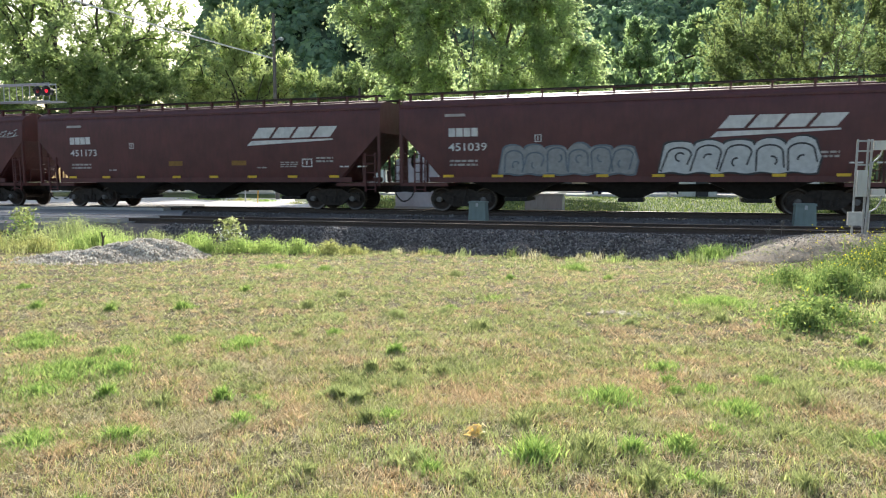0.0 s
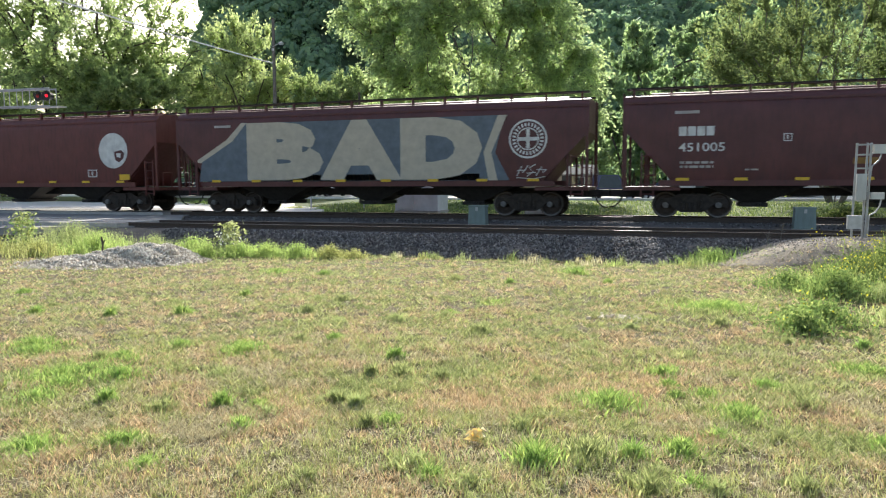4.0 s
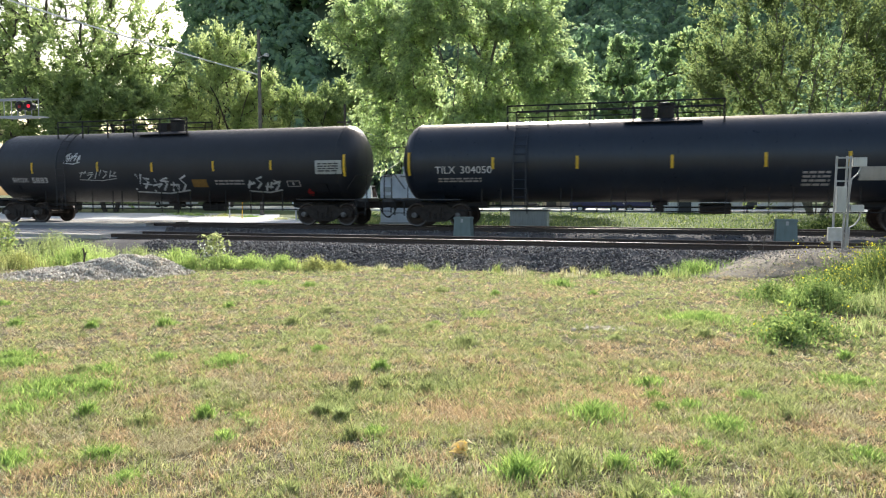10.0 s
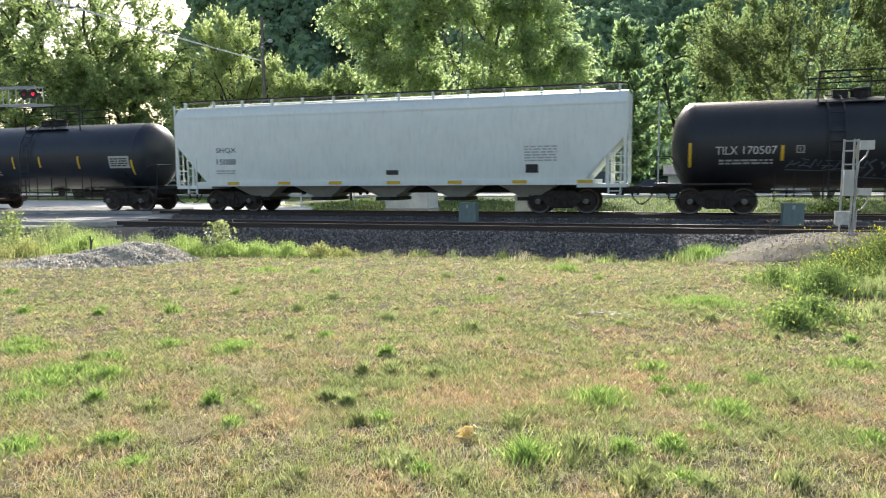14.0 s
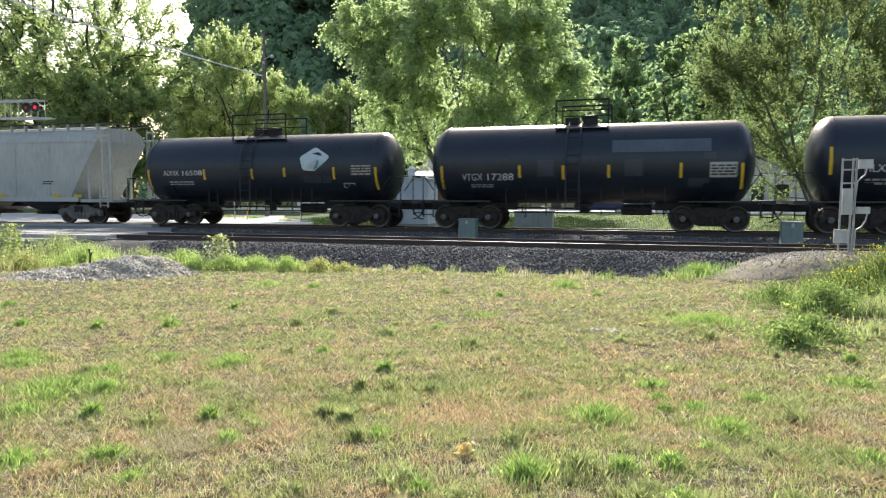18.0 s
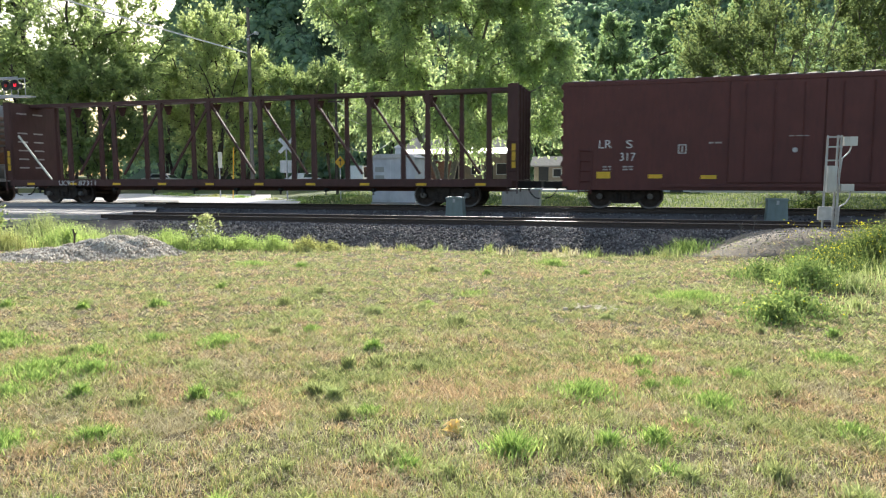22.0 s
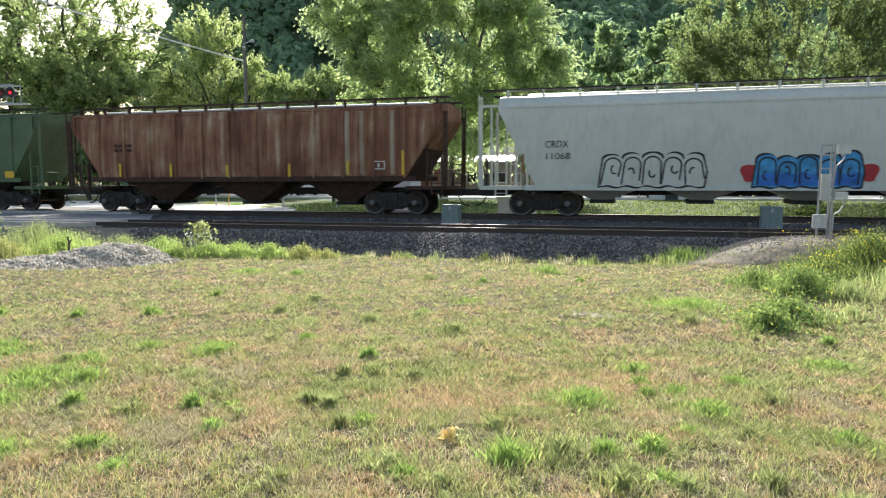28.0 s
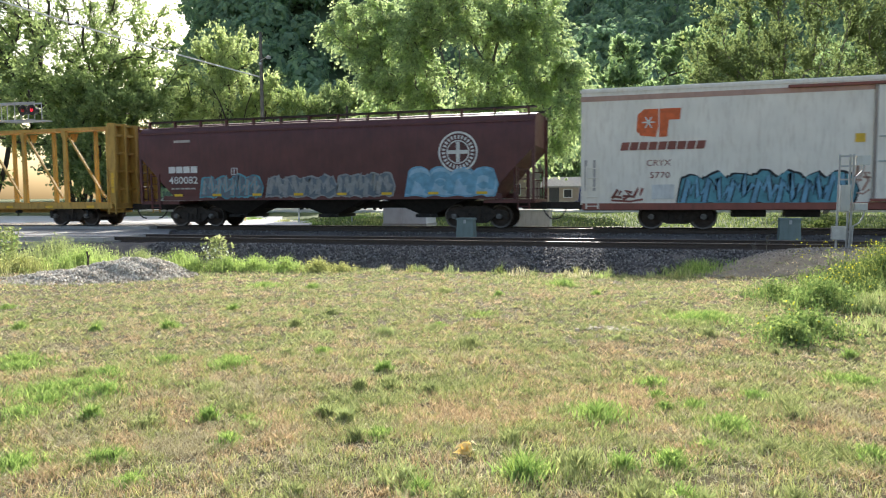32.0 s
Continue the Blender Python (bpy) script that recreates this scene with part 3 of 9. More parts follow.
hx, hy = np.linspace(-420, 520, 95), np.linspace(106, 520, 46)
HX, HY = np.meshgrid(hx, hy, indexing="ij")
hv = np.stack([HX, HY, hill_z(HX, HY)], -1).reshape(-1, 3)
a, b = np.meshgrid(np.arange(len(hx) - 1), np.arange(len(hy) - 1), indexing="ij")
hf = np.stack([a * 46 + b, (a + 1) * 46 + b, (a + 1) * 46 + b + 1, a * 46 + b + 1], -1).reshape(-1, 4)
me = quick_mesh("hill", hv, hf)
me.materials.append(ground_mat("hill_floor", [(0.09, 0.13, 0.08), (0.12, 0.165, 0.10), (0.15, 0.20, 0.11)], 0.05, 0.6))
tagged(new("hill", me), "steep wooded bluff above the valley road", "hill", kind="structure")


def hill_woods():
    """Round crowns packed over the bluff, each a dome of leaf sprays."""
    rng = np.random.default_rng(77)
    cs, ups = [], []
    n = 0
    while n < 1250:
        y = 118 + 235 * rng.uniform() ** 1.1
        x = y * rng.uniform(-0.82, 0.36)
        if hill_z(x, y) < 1 and rng.uniform() < 0.6 or hill_z(x, y) > 0.36 * math.hypot(x, y):
            continue
        r = rng.uniform(3.2, 6.4)
        base = float(hill_z(x, y))
        lane = x / y
        k = 420 if -0.74 < lane < -0.40 else 300 if -0.13 < lane < 0.12 else 70
        d = rng.normal(size=(k, 3))
        d[:, 1] = -np.abs(d[:, 1]) * 0.9 + 0.35
        d[:, 2] = np.abs(d[:, 2]) - 0.3
        d /= np.linalg.norm(d, axis=1, keepdims=True)
        lobes = 1 + 0.20 * np.sin(d[:, :1] * 6 + n) * np.cos(d[:, 2:] * 5 + n * 2)
        cs.append(np.array([x, y, base + r * 0.9]) + d * r * lobes * rng.uniform(0.86, 1.03, (k, 1)) * np.array([1, 1, 1.2]))
        ups.append(d)
        n += 1
    c, up = np.concatenate(cs), np.concatenate(ups)
    up = up + rng.normal(size=up.shape) * 0.38
    a = np.cross(up, rng.normal(size=up.shape))
    a /= np.linalg.norm(a, axis=1, keepdims=True)
    b = np.cross(up, a)
    b /= np.linalg.norm(b, axis=1, keepdims=True)
    s = (0.46 + 0.0034 * c[:, 1:2]) * rng.uniform(0.6, 1.4, (len(c), 1))
    v = np.stack([c - a * s * 0.7, c + b * s * 0.55, c + a * s * 0.7, c - b * s * 0.55], 1).reshape(-1, 3)
    me = quick_mesh("hill_woods", v, quads(len(c)))
    me.materials.append(M_LEAF_HILL_HAZY)
    tagged(new("hill_woods", me), "dense mixed woodland on the bluff, its leaves coloured pale for haze", "woodland", kind="stuff")


hill_woods()

# ---- the train ----
M_MAROON = paint("oxide_red_paint", (0.125, 0.036, 0.034), 0.42, (0.055, 0.035, 0.032), 0.6, vary=0.17)
M_MAROON_B = paint("brown_red_paint", (0.155, 0.040, 0.033), 0.45, (0.055, 0.035, 0.032), 0.5, seed=7)
M_OLD_GREY = paint("grimy_frame_grey", (0.24, 0.225, 0.20), 0.6, (0.10, 0.07, 0.05), 0.6, seed=12)
M_BOX_RED = paint("dark_box_red", (0.125, 0.030, 0.024), 0.45, (0.05, 0.033, 0.03), 0.5, seed=11)
M_TANK_BLACK = paint("black_tank_paint", (0.020, 0.027, 0.040), 0.26, (0.05, 0.055, 0.06), 0.25)
M_TANK_BLACK_B = paint("dull_black_tank_paint", (0.022, 0.023, 0.027), 0.38, (0.055, 0.05, 0.047), 0.35, seed=4)
M_TANK_SLATE = paint("slate_grey_tank_paint", (0.075, 0.105, 0.145), 0.32, (0.08, 0.07, 0.06), 0.4, seed=2)
M_TANK_STEEL = paint("blue_grey_tank_paint", (0.095, 0.13, 0.165), 0.34, (0.12, 0.09, 0.06), 0.55, seed=3)
M_TANK_WHITE = paint("pale_grey_tank_paint", (0.60, 0.70, 0.70), 0.36, (0.34, 0.31, 0.25), 0.3, seed=6, vary=0.05)
M_PALE = paint("pale_grey_paint", (0.70, 0.705, 0.61), 0.45, (0.36, 0.33, 0.26), 0.35, seed=1, vary=0.06)
M_SNOW = paint("white_hopper_paint", (0.87, 0.91, 0.85), 0.42, (0.50, 0.47, 0.40), 0.25, seed=9, vary=0.03)
M_DULL_GREY = paint("weathered_grey_paint", (0.52, 0.53, 0.49), 0.55, (0.20, 0.16, 0.12), 0.45, seed=5, vary=0.08)
M_CREAM = paint("cream_paint", (0.62, 0.58, 0.50), 0.5, (0.25, 0.20, 0.15), 0.5, seed=8)
M_GREEN = paint("cascade_green_paint", (0.108, 0.168, 0.075), 0.5, (0.05, 0.07, 0.045), 0.5, seed=3)


def streaked(name, cols, scale=3.2, rough=0.75):
    """Bare weathered steel in long vertical streaks."""
    m, n, lk, p = nodes_of(name)
    a = noise_of(n, lk, scale, 6, 0.7, (1, 1, 0.07), seed=3)
    b = noise_of(n, lk, 0.7, 3, 0.6, seed=8)
    mx = mixed(n, lk, 0.35, a, b)
    k = len(cols) - 1
    lk.new(ramp_of(n, lk, mx, [(0.36 + 0.28 * i / k, c) for i, c in enumerate(cols)]), p.inputs["Base Color"])
    p.inputs["Roughness"].default_value = rough
    bumped(n, lk, p, a, 0.1, 0.02)
    return m


M_BROWN_RUST = streaked("bare_rust_brown", [(0.105, 0.036, 0.021), (0.205, 0.082, 0.042), (0.31, 0.155, 0.082), (0.50, 0.38, 0.25)])
M_GREY_RUST = rusty("grey_over_orange_rust", (0.40, 0.42, 0.41), (0.25, 0.105, 0.04), 2.45, 0.10)
M_GREY_RUST_B = rusty("brown_stained_grey", (0.36, 0.30, 0.235), (0.25, 0.115, 0.05), 2.35, 0.4, blots=(0.47, 0.60))
M_REEFER = paint("reefer_white_paint", (0.92, 0.865, 0.76), 0.45, (0.40, 0.30, 0.20), 0.35, seed=2, vary=0.05)
M_ORANGE = plain("orange_vinyl", (0.68, 0.13, 0.03), 0.5)
M_YELLOW_CAR = paint("faded_yellow_paint", (0.58, 0.36, 0.08), 0.55, (0.16, 0.08, 0.04), 0.7, seed=4)
M_BROWN_BEAM = paint("brown_beam_paint", (0.088, 0.036, 0.030), 0.55, (0.06, 0.04, 0.03), 0.6, seed=4)
M_DARK_GREY = plain("charcoal", (0.045, 0.047, 0.05), 0.6)
M_RUBBER = plain("rubber", (0.015, 0.015, 0.015), 0.8)
M_SILVER = plain("silver_spray", (0.27, 0.28, 0.285), 0.45, 0.2, 0.2, 5)
M_SPRAY_WHITE = plain("white_spray", (0.56, 0.57, 0.55), 0.7, 0, 0.15, 5)
M_SPRAY_BLUE = plain("sky_blue_spray", (0.16, 0.36, 0.50), 0.6, 0, 0.3, 3)
M_SPRAY_PALE = plain("pale_blue_spray", (0.30, 0.48, 0.60), 0.6, 0, 0.2, 3)
M_SPRAY_DEEP = plain("deep_blue_spray", (0.03, 0.16, 0.50), 0.6, 0, 0.4, 2)
M_SPRAY_AZURE = plain("azure_spray", (0.055, 0.30, 0.56), 0.6, 0, 0.35, 3)
M_SPRAY_RED = plain("red_spray", (0.45, 0.03, 0.03), 0.6, 0, 0.2, 3)
M_SPRAY_TEAL = plain("teal_spray", (0.10, 0.30, 0.36), 0.6, 0, 0.45, 2)
M_SPRAY_GREY = plain("slate_spray", (0.13, 0.16, 0.19), 0.65, 0, 0.2, 3)
M_SPRAY_SLATE = plain("slate_blue_spray", (0.085, 0.17, 0.24), 0.6, 0, 0.35, 3)
M_SPRAY_CREAM = plain("cream_spray", (0.52, 0.47, 0.37), 0.65, 0, 0.12, 3)
M_FADED = paint("faded_white", (0.50, 0.46, 0.42), 0.65, grime=0.5, scale=4)
M_PATCH = paint("slate_patch", (0.055, 0.065, 0.08), 0.45, grime=0.3)
M_PATCH_LIGHT = paint("blue_slate_patch", (0.10, 0.125, 0.16), 0.5, grime=0.3)
M_ORANGE_RUST = streaked("orange_rust", [(0.15, 0.07, 0.035), (0.20, 0.095, 0.045), (0.26, 0.13, 0.06)], 4.0)
M_DARK_RUST = plain("dark_rust", (0.06, 0.03, 0.02), 0.85, 0, 0.4, 5)
M_SLATE_INK = plain("slate_ink", (0.10, 0.13, 0.14), 0.6)
M_STREAKED = rusty("rust_topped_grey", (0.34, 0.21, 0.13), (0.52, 0.58, 0.59), 3.85, 0.16)
M_POST_GREY = paint("pale_post_grey", (0.46, 0.48, 0.47), 0.6, (0.16, 0.12, 0.09), 0.5, seed=14)
M_SILL_RUST = streaked("tan_rust_sill", [(0.17, 0.085, 0.045), (0.28, 0.155, 0.08), (0.36, 0.24, 0.15)], 2.0)
M_SILL_PALE = streaked("worn_tan_strip", [(0.20, 0.11, 0.06), (0.36, 0.27, 0.18), (0.50, 0.43, 0.33)], 4.0)
M_NAVY = plain("navy_letter", (0.02, 0.05, 0.13), 0.6)
TRAIN = []

# shared running gear
WHEEL = Shape().lathe([(0.09, 0.10), (0.12, 0.09), (0.14, 0.045), (0.36, 0.03), (0.40, 0.062), (0.455, 0.066), (0.462, -0.035), (0.485, -0.045), (0.485, -0.066), (0.40, -0.066), (0.37, -0.02), (0.14, -0.03), (0.09, -0.08)], 28).mesh("wheel", True)
WHEEL.materials.append(M_WHEEL)
WHEEL.materials.append(M_TREAD)
for pl in WHEEL.polygons:
    r = math.hypot(pl.center.x, pl.center.z)
    if 0.40 < r < 0.47 and abs(pl.center.y) < 0.07 and pl.normal.y > 0.5:
        pl.material_index = 1
AXLE = Shape().tube((0, -0.98, 0), (0, 0.98, 0), 0.085, n=10).mesh("axle")
FRAME = Shape().prism([(-1.22, 0.36), (-1.22, 0.60), (-1.05, 0.69), (-0.72, 0.70), (-0.42, 0.86), (0.42, 0.86), (0.72, 0.70), (1.05, 0.69), (1.22, 0.60), (1.22, 0.36), (1.08, 0.36), (1.02, 0.50), (0.74, 0.50), (0.60, 0.34), (0.36, 0.20), (-0.36, 0.20), (-0.60, 0.34), (-0.74, 0.50), (-1.02, 0.50), (-1.08, 0.36)], -0.075, 0.075)
for sx in (-0.3, -0.1, 0.1, 0.3):
    FRAME.tube((sx, -0.10, 0.29), (sx, -0.10, 0.60), 0.055, n=8)
FRAME = FRAME.mesh("side_frame")
CAP = Shape().tube((0, -0.14, 0), (0, 0.02, 0), 0.105, n=12).tube((0, -0.17, 0), (0, -0.14, 0), 0.06, n=8).mesh("bearing_cap")
BOLSTER = Shape().box(-0.2, 0.2, -1.15, 1.15, 0.52, 0.80).tube((0, 0, 0.8), (0, 0, 0.95), 0.22, n=14).mesh("truck")
SHOE = Shape().prism([(-0.05, -0.2), (0.04, -0.2), (0.08, 0), (0.04, 0.2), (-0.05, 0.2)], -0.05, 0.05).bar((0, 0.02, -0.05), (0.25, 0.02, -0.1), 0.06).mesh("brake_shoe")


def truck(car, x, mat=None):
    mat = mat or M_TRUCK
    t = part("truck", BOLSTER.copy() if mat is not M_TRUCK else BOLSTER, mat, car, at=(x, 0, 0))
    for sx in (-0.89, 0.89):
        part("axle", AXLE, M_WHEEL, t, at=(sx, 0, 0.46))
        for sy in (-1, 1):
            w = part("wheel", WHEEL, None, t, at=(sx, sy * 0.7525, 0.46))
            w.rotation_euler = (0, 0, math.pi if sy < 0 else 0)
            c = part("bearing_cap", CAP, M_TRUCK_LIGHT, t, at=(sx, sy * 1.02, 0.46))
            c.rotation_euler = (0, 0, 0 if sy < 0 else math.pi)
            s = part("brake_shoe", SHOE, M_TRUCK, t, at=(sx - math.copysign(0.5, sx), sy * 0.74, 0.46))
            s.rotation_euler = (0, 0, 0 if sx > 0 else math.pi)
    for sy in (-1, 1):
        f = part("side_frame", FRAME if mat is M_TRUCK else FRAME_LIGHT, mat, t, at=(0, sy * 1.0, 0))
        f.rotation_euler = (0, 0, 0 if sy < 0 else math.pi)
    return t


FRAME_LIGHT = FRAME.copy()
COUPLER = Shape().box(-0.7, 0.22, -0.16, 0.16, 0.72, 1.0).prism([(0.2, -0.12), (0.42, -0.2), (0.62, -0.16), (0.62, 0.0), (0.5, 0.02), (0.5, 0.1), (0.6, 0.14), (0.55, 0.2), (0.2, 0.12)], 0.74, 1.0, "z").mesh("coupler")
HOSE = Shape().path([(0.1, -0.35, 0.8), (0.25, -0.36, 0.52), (0.42, -0.34, 0.36), (0.58, -0.30, 0.33)], 0.028).mesh("air_hose")


def draft_gear(car, end):
    for s in (-1, 1):
        for nm, me, mt in (("coupler", COUPLER, M_STEEL_DARK), ("air_hose", HOSE, M_RUBBER)):
            c = part(nm, me, mt, car, at=(s * end, 0, 0))
            c.rotation_euler = (0, 0, 0 if s > 0 else math.pi)


def flat(y=-1.61):
    """A side in one plane."""
    return lambda z: y


def drum(r, zc):
    """The near side of a barrel."""
    return lambda z: -math.sqrt(max(0.04, r * r - (z - zc) ** 2))


def onto(s, side, proud=0.0):
    """Lays a drawing in x and z on a side; its y is the depth."""
    s.v = [(x, side(z) + y - proud, z) for x, y, z in s.v]
    return s


def letters(text, box, mat, parent, side=flat(), name="lettering", lean=0.0, bold=0.0, label=""):
    """Painted words, one part each, filling the box together."""
    words, n, at = text.split(" "), len(text), 0
    for w in words:
        span = (box[1] - box[0]) / n
        word(w, (box[0] + at * span, box[0] + (at + len(w)) * span, box[2], box[3]), mat, parent, side, name, lean, bold, label)
        at += len(w) + 1


def word(text, box, mat, parent, side=flat(), name="lettering", lean=0.0, bold=0.0, label=""):
    """Painted characters that fill box = (x0, x1, z0, z1) on the near side."""
    cu = bpy.data.curves.new(name, "FONT")
    cu.body, cu.size, cu.shear, cu.offset, cu.resolution_u = text, 1.0, lean, bold, 3
    ob = bpy.data.objects.new(name, cu)
    scene.collection.objects.link(ob)
    bpy.context.view_layer.update()
    me = bpy.data.meshes.new_from_object(ob.evaluated_get(bpy.context.evaluated_depsgraph_get()))
    bpy.data.objects.remove(ob)
    bpy.data.curves.remove(cu)
    me.materials.clear()
    co = np.empty(len(me.vertices) * 3, np.float32)
    me.vertices.foreach_get("co", co)
    co = co.reshape(-1, 3)
    lo, hi = co.min(0), co.max(0)
    x0, x1, z0, z1 = box
    xs = x0 + (co[:, 0] - lo[0]) / max(1e-6, hi[0] - lo[0]) * (x1 - x0)
    zs = z0 + (co[:, 1] - lo[1]) / max(1e-6, hi[1] - lo[1]) * (z1 - z0)
    out = np.stack([xs, np.array([side(float(z)) - 0.014 for z in zs]), zs], 1).astype(np.float32)
    me.vertices.foreach_set("co", out.ravel())
    me.update()
    return part(name, me, mat, parent, label)


def bars(box, rows, mat, parent, side=flat(), fill=0.55, seed=3, name="small_print"):
    """Writing too small to read: rows of short bars that fill box."""
    rng = random.Random(seed)
    x0, x1, z0, z1 = box
    s, step = Shape(), (z1 - z0) / rows
    for k in range(rows):
        x, z = x0, z1 - (k + 1) * step
        while x < x1 - 0.03:
            w = min(x1 - x, rng.uniform(0.10, 0.32))
            s.box(x, x + w, -0.004, 0.004, z, z + step * fill)
            x += w + 0.05
    return part(name, onto(s, side, 0.008), mat, parent)


def blocks(box, n, mat, parent, side=flat(), lean=0.0, name="logo_mark", label=""):
    """A maker's word as plain slanted blocks."""
    x0, x1, z0, z1 = box
    h = z1 - z0
    step = (x1 - x0 - lean * h) / n
    s = Shape()
    for k in range(n):
        p, q = x0 + k * step, x0 + k * step + step * 0.86
        s.prism([(p, z0), (q, z0), (q + lean * h, z1), (p + lean * h, z1)], -0.004, 0.004)
    return part(name, onto(s, side, 0.01), mat, parent, label)


def plate(box, mat, parent, side=flat(), name="panel", label="", t=0.006):
    """A painted or screwed-on panel that follows the side."""
    x0, x1, z0, z1 = box
    s = Shape()
    n = 6
    for k in range(n):
        a, b = z0 + (z1 - z0) * k / n, z0 + (z1 - z0) * (k + 1) / n
        s.add([(x0, -t, a), (x1, -t, a), (x1, -t, b), (x0, -t, b)], [(0, 1, 2, 3)])
    s.add([(x0, -t, z0), (x1, -t, z0), (x1, 0.02, z0), (x0, 0.02, z0)], [(0, 1, 2, 3)])
    s.add([(x0, -t, z1), (x1, -t, z1), (x1, 0.02, z1), (x0, 0.02, z1)], [(0, 1, 2, 3)])
    for x in (x0, x1):
        s.add([(x, -t, z0), (x, -t, z1), (x, 0.02, z1), (x, 0.02, z0)], [(0, 1, 2, 3)])
    return part(name, onto(s, side, 0.004), mat, parent, label)


def frame_mark(box, mat, parent, side=flat(), w=0.035, name="stencil_box"):
    x0, x1, z0, z1 = box
    s = Shape()
    for a in ((x0, x1, z0, z0 + w), (x0, x1, z1 - w, z1), (x0, x0 + w, z0 + w, z1 - w), (x1 - w, x1, z0 + w, z1 - w), (x0 + (x1 - x0) * 0.4, x0 + (x1 - x0) * 0.55, z0 + 2 * w, z1 - 2 * w)):
        s.box(a[0], a[1], -0.004, 0.004, a[2], a[3])
    return part(name, onto(s, side, 0.008), mat, parent)


def stroke(s, pts, r):
    """One connected painted line through the points."""
    m = len(pts)
    left, right = [], []
    for i in range(m):
        (xa, za), (xb, zb) = pts[max(i - 1, 0)], pts[min(i + 1, m - 1)]
        ln = math.hypot(xb - xa, zb - za) or 1
        nx, nz = -(zb - za) / ln * r, (xb - xa) / ln * r
        left.append((pts[i][0] + nx, -0.003, pts[i][1] + nz))
        right.append((pts[i][0] - nx, -0.003, pts[i][1] - nz))
    s.add(left + right, [(i, i + 1, m + i + 1, m + i) for i in range(m - 1)])


def scrawl(box, mat, parent, seed, side=flat(), loops=5, r=0.03, name="spray_tag", label=""):
    """A quick spray tag: leaning angular strokes with a tail under them."""
    rng = random.Random(seed)
    x0, x1, z0, z1 = box
    s = Shape()
    w, h = (x1 - x0) / loops, z1 - z0
    for k in range(loops):
        cx, lift = x0 + w * k, rng.uniform(-0.08, 0.12) * h
        tall = rng.uniform(0.55, 0.9)
        pts = [(0.05, 0.15), (rng.uniform(0.3, 0.5), tall), (rng.uniform(0.55, 0.75), rng.uniform(0.2, 0.4)), (rng.uniform(0.75, 1.15), tall * rng.uniform(0.7, 1.1))]
        if k % 2:
            pts = [(0.85, tall), (0.2, rng.uniform(0.6, 0.8)), (0.7, 0.45), (0.1, 0.15)]
        stroke(s, [(cx + w * (u + 0.18 * v), z0 + lift + h * v) for u, v in pts], r)
        if rng.random() < 0.6:
            v = rng.uniform(0.35, 0.6)
            stroke(s, [(cx + w * 0.1, z0 + h * v), (cx + w * 1.05, z0 + h * (v + rng.uniform(-0.1, 0.15)))], r * 0.8)
    stroke(s, [(x0, z0 + h * 0.1), (x0 + (x1 - x0) * 0.6, z0 + h * 0.02), (x1, z0 + h * 0.16)], r * 0.7)
    return part(name, onto(s, side, 0.010 + 0.0007 * (seed % 5)), mat, parent, label)


def arc(cx, cz, rx, rz, a0, a1, n=9):
    return [(cx + rx * math.cos(a0 + (a1 - a0) * k / n), cz + rz * math.sin(a0 + (a1 - a0) * k / n)) for k in range(n + 1)]


